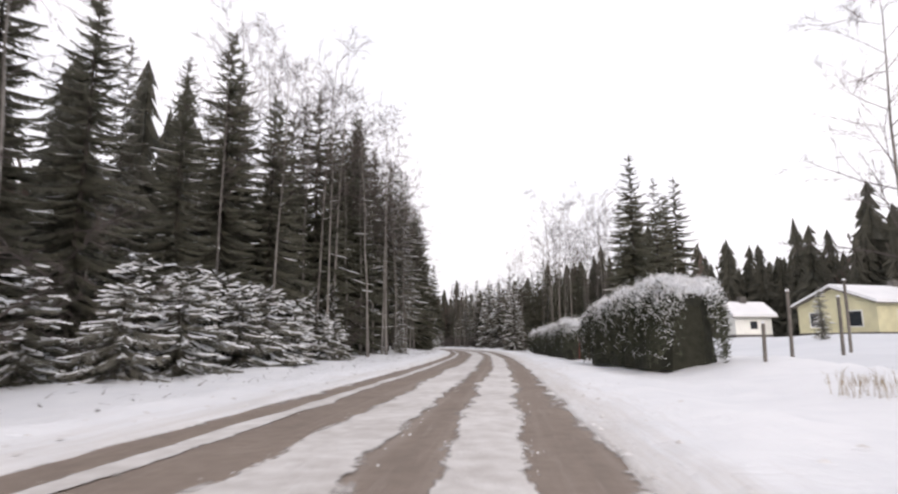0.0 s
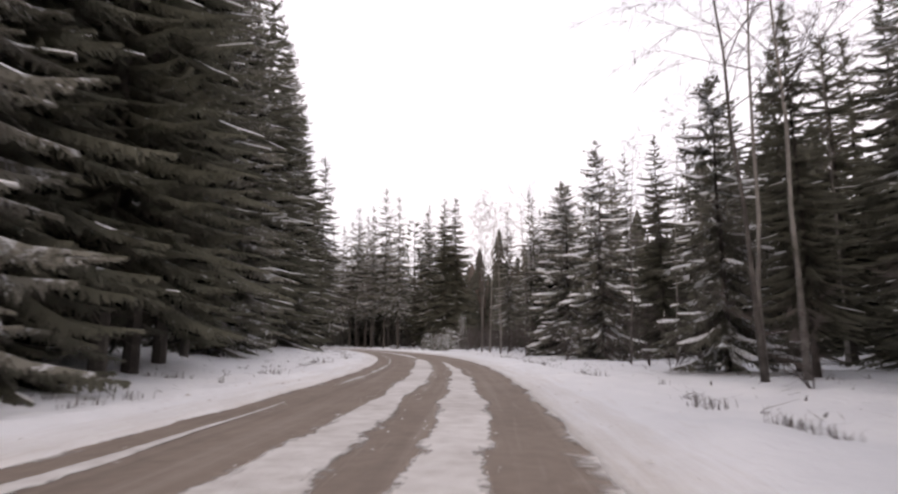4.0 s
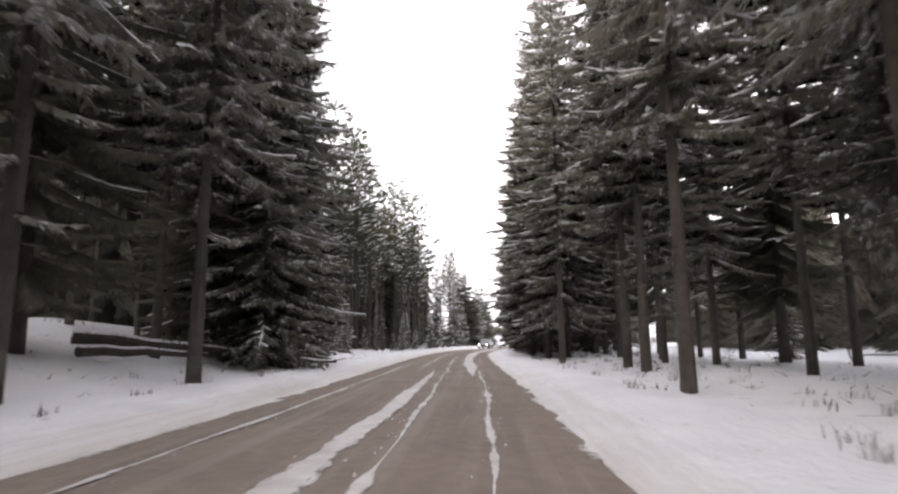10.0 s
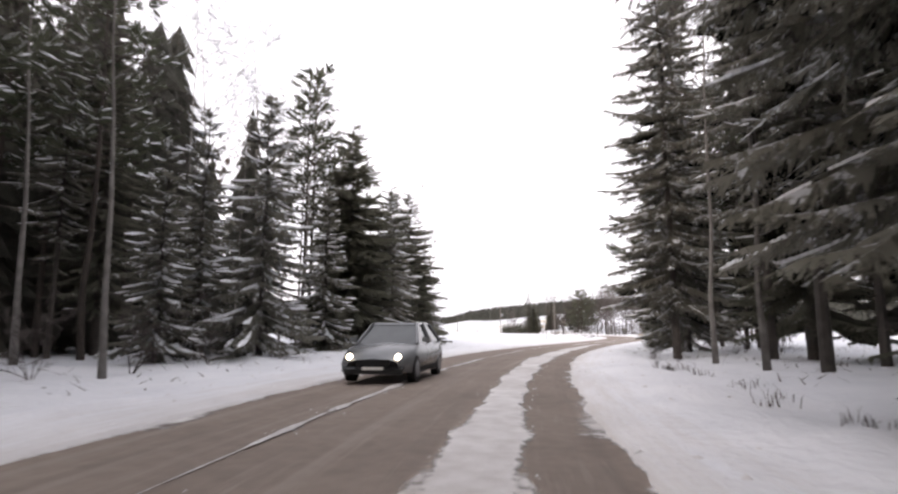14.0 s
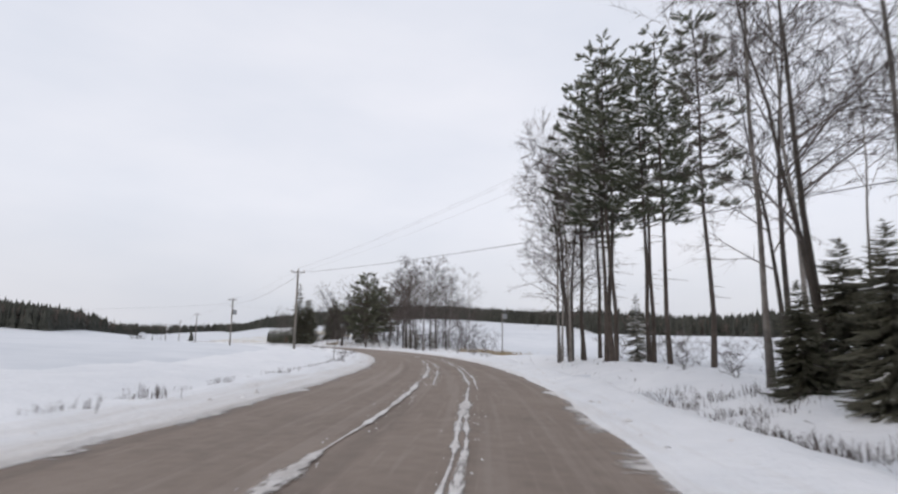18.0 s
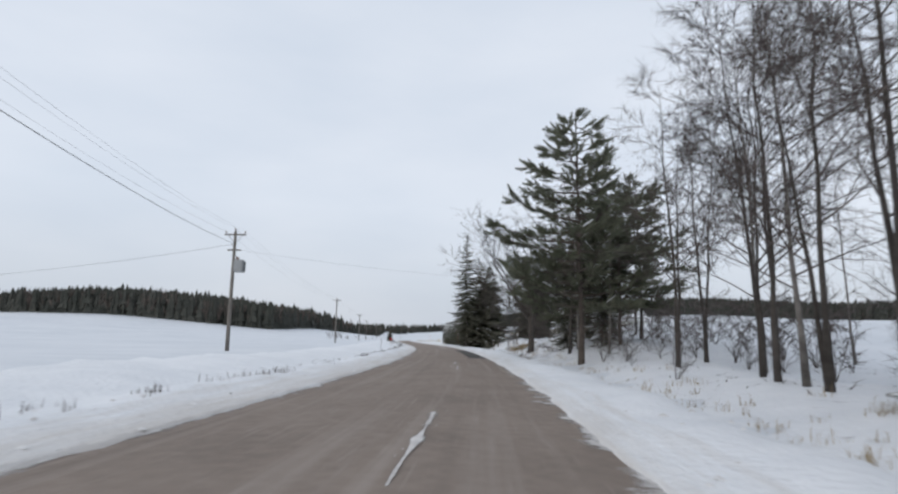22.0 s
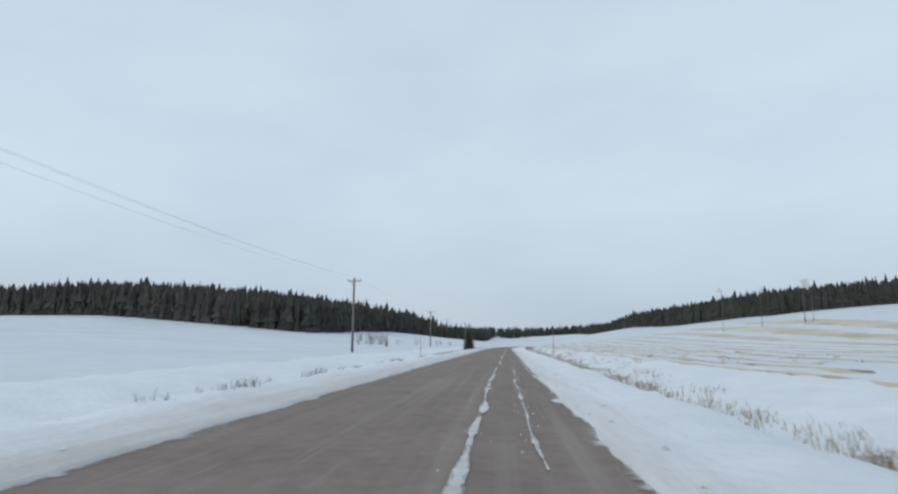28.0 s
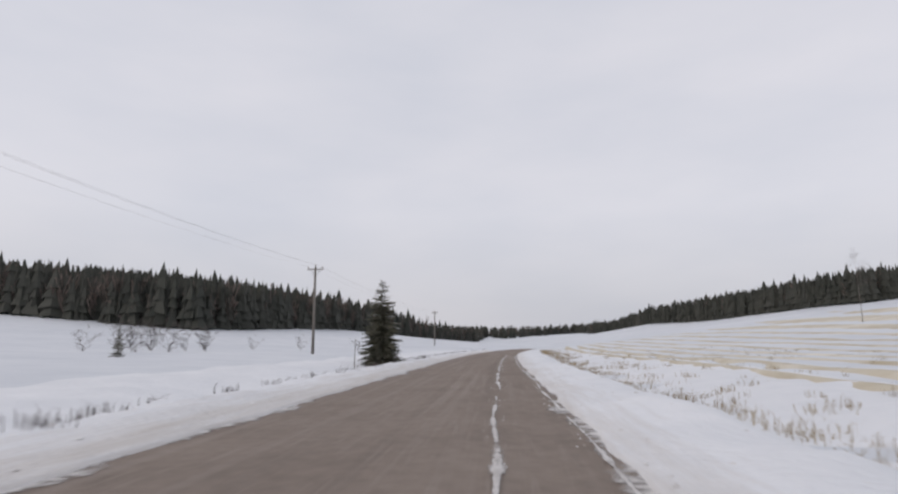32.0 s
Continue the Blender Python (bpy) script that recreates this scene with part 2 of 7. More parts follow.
def spray_material(name, color, color2, fine, lo, hi, dust):
    """Needled twigs swept forwards from a branch: open between the twigs, more so towards their ends, with snow caught near the branch."""
    m = material(name, color, 0.85, scale=1.6, color2=color2, per_object=0.5)
    n, l = m.node_tree.nodes, m.node_tree.links
    bsdf = n["Principled BSDF"]
    uv = n.new("ShaderNodeUVMap")
    uv.uv_map = "spray"
    mp = n.new("ShaderNodeMapping")
    mp.inputs["Scale"].default_value = (fine, 1.7, 1)
    tx = n.new("ShaderNodeTexNoise")
    tx.inputs["Scale"].default_value, tx.inputs["Detail"].default_value, tx.inputs["Roughness"].default_value = 1.0, 4.0, 0.66
    sep = n.new("ShaderNodeSeparateXYZ")
    half = n.new("ShaderNodeMath")
    half.operation, half.inputs[1].default_value = "PINGPONG", 1.0
    edge = n.new("ShaderNodeMapRange")
    edge.inputs["From Min"].default_value, edge.inputs["From Max"].default_value = 0.0, 1.0
    edge.inputs["To Min"].default_value, edge.inputs["To Max"].default_value = lo, hi
    sub = n.new("ShaderNodeMath")
    sub.operation = "SUBTRACT"
    cut = n.new("ShaderNodeMapRange")
    cut.inputs["From Min"].default_value, cut.inputs["From Max"].default_value = 0.0, 0.03
    l.new(uv.outputs["UV"], mp.inputs["Vector"])
    l.new(mp.outputs["Vector"], tx.inputs["Vector"])
    l.new(uv.outputs["UV"], sep.inputs["Vector"])
    l.new(sep.outputs["Y"], half.inputs[0])
    l.new(half.outputs[0], edge.inputs["Value"])
    l.new(tx.outputs["Fac"], sub.inputs[0])
    l.new(edge.outputs["Result"], sub.inputs[1])
    l.new(sub.outputs[0], cut.inputs["Value"])
    co = n.new("ShaderNodeNewGeometry")
    fl = n.new("ShaderNodeTexNoise")
    fl.inputs["Scale"].default_value, fl.inputs["Detail"].default_value, fl.inputs["Roughness"].default_value = 2.6, 7.0, 0.72
    near = n.new("ShaderNodeMath")
    near.operation, near.inputs[1].default_value = "MULTIPLY", 0.16
    take = n.new("ShaderNodeMath")
    take.operation = "SUBTRACT"
    on = n.new("ShaderNodeMapRange")
    on.inputs["From Min"].default_value, on.inputs["From Max"].default_value, on.inputs["To Max"].default_value = dust, dust + 0.05, 0.75
    mx = n.new("ShaderNodeMix")
    mx.data_type = "RGBA"
    mx.inputs["B"].default_value = (0.72, 0.74, 0.77, 1)
    l.new(co.outputs["Position"], fl.inputs["Vector"])
    l.new(half.outputs[0], near.inputs[0])
    l.new(fl.outputs["Fac"], take.inputs[0])
    l.new(near.outputs[0], take.inputs[1])
    l.new(take.outputs[0], on.inputs["Value"])
    l.new(on.outputs["Result"], mx.inputs["Factor"])
    l.new(bsdf.inputs["Base Color"].links[0].from_socket, mx.inputs["A"])
    l.new(mx.outputs["Result"], bsdf.inputs["Base Color"])
    thin, clear, lit, whole = (n.new("ShaderNode" + k) for k in ("BsdfTranslucent", "BsdfTransparent", "MixShader", "MixShader"))
    lit.inputs["Fac"].default_value = 0.48
    l.new(mx.outputs["Result"], thin.inputs["Color"])
    l.new(bsdf.outputs["BSDF"], lit.inputs[1])
    l.new(thin.outputs["BSDF"], lit.inputs[2])
    l.new(cut.outputs["Result"], whole.inputs["Fac"])
    l.new(clear.outputs["BSDF"], whole.inputs[1])
    l.new(lit.outputs["Shader"], whole.inputs[2])
    l.new(whole.outputs["Shader"], n["Material Output"].inputs["Surface"])
    return m


M_SPRAY = spray_material("spruce_sprays", (0.125, 0.122, 0.096), (0.245, 0.234, 0.200), 12.0, 0.37, 0.68, 0.505)
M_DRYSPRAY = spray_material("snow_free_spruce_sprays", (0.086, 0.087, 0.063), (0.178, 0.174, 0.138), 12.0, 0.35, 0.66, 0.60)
M_PINESPRAY = spray_material("pine_sprays", (0.066, 0.078, 0.050), (0.150, 0.155, 0.112), 26.0, 0.37, 0.62, 0.62)
M_DEADTWIG = material("bare_twigs", (0.050, 0.040, 0.036), 0.85, scale=2.0, color2=(0.135, 0.115, 0.108), per_object=0.4)
M_BARK = material("dark_bark", (0.042, 0.036, 0.032), 0.9, scale=4.0, bump=0.8, bump_scale=25.0, color2=(0.100, 0.088, 0.078), per_object=0.3)
M_PINEBARK = material("pine_bark", (0.040, 0.033, 0.029), 0.9, scale=4.0, bump=0.8, bump_scale=20.0, color2=(0.098, 0.080, 0.068), per_object=0.3)
M_BIRCHBARK = material("birch_bark", (0.06, 0.052, 0.047), 0.85, scale=3.0, bump=0.5, bump_scale=20.0, color2=(0.29, 0.27, 0.25), per_object=0.4)
M_TREESNOW = material("branch_snow", (0.72, 0.75, 0.79), 0.6, scale=3.0, color2=(0.86, 0.87, 0.88))
add_gaps(M_TREESNOW, 24.0, 0.40, 0.43)
add_gaps(M_SLUSH, 7.0, 0.22, 0.36)
M_FARCONIFER = material("far_conifers", (0.030, 0.034, 0.028), 0.9, scale=0.3, color2=(0.075, 0.075, 0.065))
M_FARTWIG = material("far_bare_trees", (0.085, 0.066, 0.055), 0.9, scale=0.3, color2=(0.165, 0.13, 0.115))
add_gaps(M_FARTWIG, 3.0, 0.42, 0.45)
M_GRASS = material("dry_grass", (0.20, 0.15, 0.09), 0.9, scale=2.0, color2=(0.42, 0.34, 0.21), per_object=0.3)
M_STUBBLE = material("stubble", (0.42, 0.35, 0.23), 0.9, scale=0.5, bump=0.6, bump_scale=6.0, color2=(0.75, 0.72, 0.64))

# ---------------------------------------------------------------- the road's line
# heading in degrees (left positive) every ten metres
TURNS = [
    -1.1, -0.9, -0.7, -0.2, 0.5, 1.4, 2.5, 3.7, 5.1, 6.8, 9.0,
    11.6, 14.6, 17.9, 21.1, 24.2, 27.1, 30.1, 33.1, 36.2, 39.4, 42.3,
    44.8, 46.5, 47.1, 46.7, 45.6, 43.9, 41.7, 39.1, 35.9, 32.2, 28.2,
    24.5, 21.4, 19.4, 18.9, 19.8, 21.9, 25.0, 28.7, 32.5, 36.1, 39.2,
    41.8, 43.9, 45.5, 46.8, 47.8, 48.7, 49.5, 50.5, 51.5, 52.5, 53.4,
    54.1, 54.5, 54.5, 54.4, 54.1, 53.9, 53.8, 53.8, 53.8, 53.9, 54.0,
    54.0, 54.0, 54.0, 53.5, 53.0, 52.5, 52.0, 51.0, 50.0, 49.0, 48.5,
    48.0, 48.0, 48.0, 49.0, 50.0,
]
S0, S1 = -60.0, 1300.0
_s = np.arange(S0, S1, 1.0)
_h = np.radians(np.interp(_s, np.arange(len(TURNS)) * 10.0, TURNS))
_i0 = int(-S0)
_x = np.cumsum(-np.sin(_h))
_y = np.cumsum(np.cos(_h))
_x, _y = _x - _x[_i0], _y - _y[_i0]
EDGE_L, EDGE_R = -4.3, 1.35


def road(s):
    return (np.interp(s, _s, _x), np.interp(s, _s, _y), np.interp(s, _s, _h))


def at(s, d):
    """World x, y of a place s metres along the way and d metres to its right."""
    x, y, h = road(s)
    return x + d * np.cos(h), y + d * np.sin(h)


def along(px, py):
    """The inverse of at(), for arrays."""
    px, py = np.atleast_1d(px).astype(float), np.atleast_1d(py).astype(float)
    s, d = np.empty_like(px), np.empty_like(px)
    cx, cy, ch = _x[::2], _y[::2], _h[::2]
    cs = _s[::2]
    for a in range(0, len(px), 4000):
        b = slice(a, a + 4000)
        q = (px[b, None] - cx) ** 2 + (py[b, None] - cy) ** 2
        i = q.argmin(1)
        ox, oy = px[b] - cx[i], py[b] - cy[i]
        s[b] = cs[i] + (-np.sin(ch[i]) * ox + np.cos(ch[i]) * oy)
        d[b] = np.cos(ch[i]) * ox + np.sin(ch[i]) * oy
    return s, d


def wave(x, y, k, seed=0.0):
    """Cheap smooth unevenness for arrays, about -1 to 1."""
    return (np.sin(x * k + seed) * np.cos(y * k * 1.13 + seed * 1.7) + np.sin((x + y) * k * 0.61 + seed * 2.3)
            + 0.6 * np.sin((x - 1.7 * y) * k * 1.9 + seed * 3.1)) / 2.6


def smooth(a, b, v):
    u = np.clip((v - a) / (b - a), 0, 1)
    return u * u * (3 - 2 * u)


def between(s, a, b, soft=12.0):
    return smooth(a - soft, a + soft, s) * (1 - smooth(b - soft, b + soft, s))


def land(s, d):
    """Height of the ground beside the road over the road's surface."""
    s, d = np.asarray(s, float), np.asarray(d, float)
    off = np.where(d < 0, EDGE_L - d, d - EDGE_R)
    left = d < -1
    o = np.clip(off, 0, None)
    z = 0.10 * smooth(0.0, 0.9, o) + 0.10 * smooth(0.3, 1.6, o)
    ditch = np.where(left, 0.05 + 0.25 * between(s, 330, 700), 0.15 + 0.35 * between(s, 330, 700))
    z = z - ditch * smooth(1.8, 3.2, o) * (1 - smooth(3.6, 6.0, o))
    zl = (0.9 * between(s, 70, 150, 30) * smooth(3, 12, o) + 2.3 * between(s, 140, 262, 25) * smooth(2.5, 16, o)
          + 1.6 * between(s, 176, 206, 8) * smooth(5, 11, o)
          + between(s, 345, 455, 30) * 0.035 * np.clip(o - 6, 0, 170)
          + smooth(560, 700, s) * 0.034 * np.clip(o - 12, 0, 150))
    zr = (smooth(560, 640, s) * 0.012 * np.clip(o - 7, 0, 120) + smooth(640, 830, s) * 0.075 * np.clip(o - 9, 0, 120) + 0.5 * between(s, 15, 80, 10) * smooth(4, 9, o)
          + 0.03 * between(s, -60, 20, 20) * np.clip(o - 6, 0, 120) + 1.1 * between(s, 32, 80, 12) * smooth(12, 24, o)
          + 1.3 * between(s, 478, 545, 10) * smooth(3, 10, o) + 2.4 * between(s, 495, 590, 14) * smooth(11, 30, o))
    z = z + np.where(left, zl, zr)
    z = z + 0.10 * wave(s, d, 0.21) * smooth(1.5, 6, o) + 0.05 * wave(s, d, 0.7, 2.0) * smooth(1, 4, o)
    far = np.clip(o - 190, 0, 900)
    return z + 0.03 * far * smooth(0, 200, far)


def hill(px, py):
    """Low wooded hills far from the road."""
    return (13.0 * np.exp(-((px + 642) ** 2 + (py - 498) ** 2) / 110.0 ** 2) + 3.0 * np.exp(-((px + 640) ** 2 + (py - 590) ** 2) / 90.0 ** 2)
            + 14.0 * np.exp(-((px + 420) ** 2 + (py - 880) ** 2) / 120.0 ** 2) + 13.0 * np.exp(-((px + 620) ** 2 + (py - 960) ** 2) / 120.0 ** 2)
            + 4.0 * np.exp(-((px + 160) ** 2 + (py - 840) ** 2) / 120.0 ** 2) + 12.0 * np.exp(-((px + 980) ** 2 + (py - 1060) ** 2) / 200.0 ** 2))


def land_at(px, py):
    s, d = along(px, py)
    return land(s, d) + hill(np.atleast_1d(px), np.atleast_1d(py))


# ---------------------------------------------------------------- mesh helpers
def mesh_from(name, verts, faces, mats, slots=None, shade=False):
    me = bpy.data.meshes.new(name)
    me.from_pydata([tuple(v) for v in verts], [], [tuple(f) for f in faces])
    for m in mats:
        me.materials.append(m)
    if slots is not None:
        me.polygons.foreach_set("material_index", np.asarray(slots, dtype=np.int32))
    if shade:
        me.polygons.foreach_set("use_smooth", np.ones(len(me.polygons), dtype=bool))
    me.update()
    return me


def child(name, me, parent, label=""):
    ob = new(name, me)
    ob.parent = parent
    if label:
        ob["label"] = label
    return ob


class Soup:
    """Collects vertices and faces of one mesh."""

    def __init__(self):
        self.v, self.f, self.n = [], [], 0

    def add(self, verts, faces):
        self.v.extend(verts)
        self.f.extend([tuple(i + self.n for i in f) for f in faces])
        self.n += len(verts)

    def tube(self, pts, radii, sides=6, cap=True):
        base = self.n
        pts = [Vector(p) for p in pts]
        ring = []
        for i, p in enumerate(pts):
            a = pts[min(i + 1, len(pts) - 1)] - pts[max(i - 1, 0)]
            a = a.normalized() if a.length > 1e-9 else Vector((0, 0, 1))
            u = a.orthogonal().normalized() if abs(a.z) < 0.99 else Vector((1, 0, 0))
            w = a.cross(u).normalized()
            u = w.cross(a)
            for k in range(sides):
                g = 2 * math.pi * k / sides
                ring.append(tuple(p + (u * math.cos(g) + w * math.sin(g)) * radii[i]))
        faces = []
        for i in range(len(pts) - 1):
            for k in range(sides):
                a, b = i * sides + k, i * sides + (k + 1) % sides
                faces.append((a, b, b + sides, a + sides))
        if cap:
            faces.append(tuple(range((len(pts) - 1) * sides, len(pts) * sides)))
            faces.append(tuple(reversed(range(sides))))
        self.add(ring, faces)

    def box(self, lo, hi):
        x0, y0, z0 = lo
        x1, y1, z1 = hi
        v = [(x, y, z) for z in (z0, z1) for y in (y0, y1) for x in (x0, x1)]
        self.add(v, [(0, 2, 3, 1), (4, 5, 7, 6), (0, 1, 5, 4), (2, 6, 7, 3), (0, 4, 6, 2), (1, 3, 7, 5)])

    def mesh(self, name, mat, shade=False):
        mats = mat if isinstance(mat, (list, tuple)) else [mat]
        return mesh_from(name, self.v, self.f, mats, shade=shade)


# ---------------------------------------------------------------- ground, verges, road
def grid_axis(lo, hi, step, reach):
    mid = list(np.arange(lo, hi + step, step))
    a, b, g = [], [], step
    p, q = mid[0], mid[-1]
    while q - mid[-1] < reach:
        g *= 1.18
        p, q = p - g, q + g
        a.append(p)
        b.append(q)
    return np.array(a[::-1] + mid + b)


def build_ground():
    gx, gy = grid_axis(-440, 60, 3.6, 2200), grid_axis(-50, 640, 3.6, 2200)
    X, Y = np.meshgrid(gx, gy)
    X, Y = X.ravel(), Y.ravel()
    s, d = along(X, Y)
    off = np.where(d < -1, EDGE_L - d, d - EDGE_R)
    z = land(s, d) + hill(X, Y) - 0.35 * (1 - smooth(7.0, 9.5, off)) - 0.25 * (1 - smooth(-1, 2, off))
    nx = len(gx)
    i = np.arange(len(X)).reshape(len(gy), nx)
    f = np.stack([i[:-1, :-1], i[:-1, 1:], i[1:, 1:], i[1:, :-1]], -1).reshape(-1, 4)
    me = mesh_from("ground", np.stack([X, Y, z], 1).tolist(), f.tolist(), [M_FIELD], shade=True)
    tagged(new("ground", me), "snow-covered fields and forest floor beside the road", "ground", kind="structure")


def strip(name, s_list, d_of, z_of, mat, shade=True):
    """A strip along the road: d_of(s) gives offsets of its columns, z_of(s, d) the heights."""
    S = np.asarray(s_list, float)
    D = np.stack([d_of(v) for v in S])
    SS = np.repeat(S[:, None], D.shape[1], 1)
    x, y = at(SS, D)
    z = z_of(SS, D)
    n, k = D.shape
    i = np.arange(n * k).reshape(n, k)
    f = np.stack([i[:-1, :-1], i[:-1, 1:], i[1:, 1:], i[1:, :-1]], -1).reshape(-1, 4)
    if D[0, 0] > D[0, -1]:
        f = f[:, ::-1]
    me = mesh_from(name, np.stack([x.ravel(), y.ravel(), z.ravel()], 1).tolist(), f.tolist(), [mat], shade=shade)
    uv = me.uv_layers.new(name="way")
    idx = f.ravel()
    uv.data.foreach_set("uv", np.stack([SS.ravel()[idx], D.ravel()[idx]], 1).astype(np.float32).ravel())
    return me


def build_road():
    cols = np.array([EDGE_L - 1.2, -4.3, -3.5, -3.0, -2.0, -1.5, -0.9, -0.2, 0.5, 1.0, 1.35, EDGE_R + 0.9])

    def zr(s, d):
        return 0.03 - 0.015 * np.abs(d + 1) - 0.008 * (np.abs(np.abs(d + 0.6) - 1.2) < 0.6)
    me = strip("road", np.arange(-40, 1000, 2.0), lambda s: cols, zr, M_ASPHALT)
    tagged(new("road", me), "worn grey-brown asphalt country road between snowy verges", "road", kind="structure")


def ragged(s, seed, amp=0.12):
    return amp * (0.6 * np.sin(s * 0.9 + seed) + 0.5 * np.sin(s * 2.3 + seed * 1.7) + 0.4 * np.sin(s * 5.1 + seed * 2.9) + 0.35 * np.sin(s * 9.7 + seed * 0.7))


def edge_of(s, side):
    """Where the snow of the verge ends on the asphalt."""
    if side < 0:
        e = np.interp(s, [-20, 60, 90, 130, 250, 300, 330, 360, 480, 660], [-5.0, -5.1, -5.0, -4.7, -4.4, -4.8, -5.2, -4.7, -4.3, -4.3])
    else:
        e = np.interp(s, [-20, 40, 70, 130, 230, 260, 320, 360, 385, 410, 480, 660], [1.3, 0.95, 0.9, 1.35, 1.2, 1.25, 1.1, 1.5, 1.9, 1.5, 1.3, 1.3])
    return e + ragged(s, 1.3 + side, 0.05) + 0.05 * np.sin(s * 17.0 + side) * np.sin(s * 3.1)


def build_verges():
    grain = np.random.default_rng(12)
    offs = np.array([0, 0.06, 0.16, 0.35, 0.6, 0.85, 1.1, 1.4, 1.8, 2.2, 2.7, 3.3, 4.0, 5.0, 6.2, 7.6, 9.0, 10.5])
    for side, name in ((-1, "verge_left"), (1, "verge_right")):
        def d_of(s, side=side):
            return edge_of(s, side) + side * offs

        def z_of(s, d, side=side):
            o = np.tile(offs, (s.shape[0], 1))
            base = land(s, d)
            lump = 0.05 * wave(s * 1.0, d, 2.3, 1.0) + 0.05 * wave(s, d, 5.1, 3.0) + 0.09 * wave(s, d, 1.1, 5.0) + grain.uniform(-.03, .03, s.shape)
            lump = lump + 0.10 * np.exp(-((o - 1.1 - 0.3 * wave(s, d * 0, 0.3, side)) / 0.35) ** 2) * (0.5 + 0.5 * wave(s, d, 0.9, 7.0))
            z = np.where(o < 0.9, 0.02 + 0.085 * smooth(0.0, 0.5, o) + 0.1 * smooth(0.3, 1.6, o), base)
            z = z + lump * smooth(0.2, 2.0, o)
            return np.where(o < 0.01, -0.06, np.where(o > 10, base - 0.4, z))
        me = strip(name, np.arange(-40, 760, 0.5), d_of, z_of, M_VERGE)
        tagged(new(name, me), "ploughed snow verge with lumpy edge along the road", "snow verge", kind="structure")


# stretches of snow left on the road: s from, s to, offset at both ends, half width at both ends
STREAKS = [
    (-20, 100, -3.45, -3.6, 0.20, 0.12), (-20, 105, -1.5, -1.4, 0.62, 0.50), (-20, 118, 0.42, 0.1, 0.48, 0.33),
    (100, 130, -1.4, -1.25, 0.45, 0.34), (105, 130, -3.5, -3.2, 0.15, 0.08), (112, 124, 0.1, 0.0, 0.3, 0.02),
    (130, 240, -1.25, -1.0, 0.26, 0.12), (130, 250, -3.2, -2.9, 0.07, 0.10), (150, 200, 1.0, 0.9, 0.03, 0.03),
    (205, 262, -0.35, -0.6, 0.06, 0.05), (205, 240, 0.75, 0.8, 0.06, 0.08), (236, 345, 0.5, 0.35, 0.28, 0.46),
    (240, 345, -1.7, -2.5, 0.10, 0.12), (330, 350, 0.35, 0.2, 0.45, 0.05), (345, 372, -1.5, -1.25, 0.14, 0.26),
    (368, 408, -1.2, -0.95, 0.14, 0.06), (340, 372, 0.15, 0.25, 0.05, 0.03), (345, 380, 0.45, 0.4, 0.03, 0.04),
    (372, 412, 0.32, 0.35, 0.08, 0.04), (385, 410, -0.65, -0.5, 0.05, 0.03), (384, 412, 0.6, 0.65, 0.05, 0.03),
    (412, 440, -0.45, -0.25, 0.06, 0.04), (440, 446, -0.15, -0.2, 0.05, 0.04), (452, 457, -0.2, -0.2, 0.05, 0.04), (471, 474, -0.2, -0.2, 0.05, 0.05), (476.5, 478, -0.2, -0.2, 0.05, 0.05),
    (520, 566, 0.05, 0.2, 0.08, 0.12), (566, 600, 0.2, 0.3, 0.12, 0.06),
    (524, 560, 0.55, 0.6, 0.03, 0.03), (604, 612, 0.35, 0.36, 0.07, 0.06), (615, 630, 0.4, 0.42, 0.08, 0.05), (632, 652, 0.45, 0.55, 0.08, 0.04), (654, 668, 0.6, 0.55, 0.04, 0.05), (670, 720, 0.6, 0.8, 0.05, 0.08),
    (588, 612, 1.85, 1.84, 0.03, 0.05), (618, 640, 1.84, 1.82, 0.04, 0.03), (646, 720, 1.8, 1.78, 0.03, 0.05), (575, 598, 1.05, 1.1, 0.03, 0.02),
]


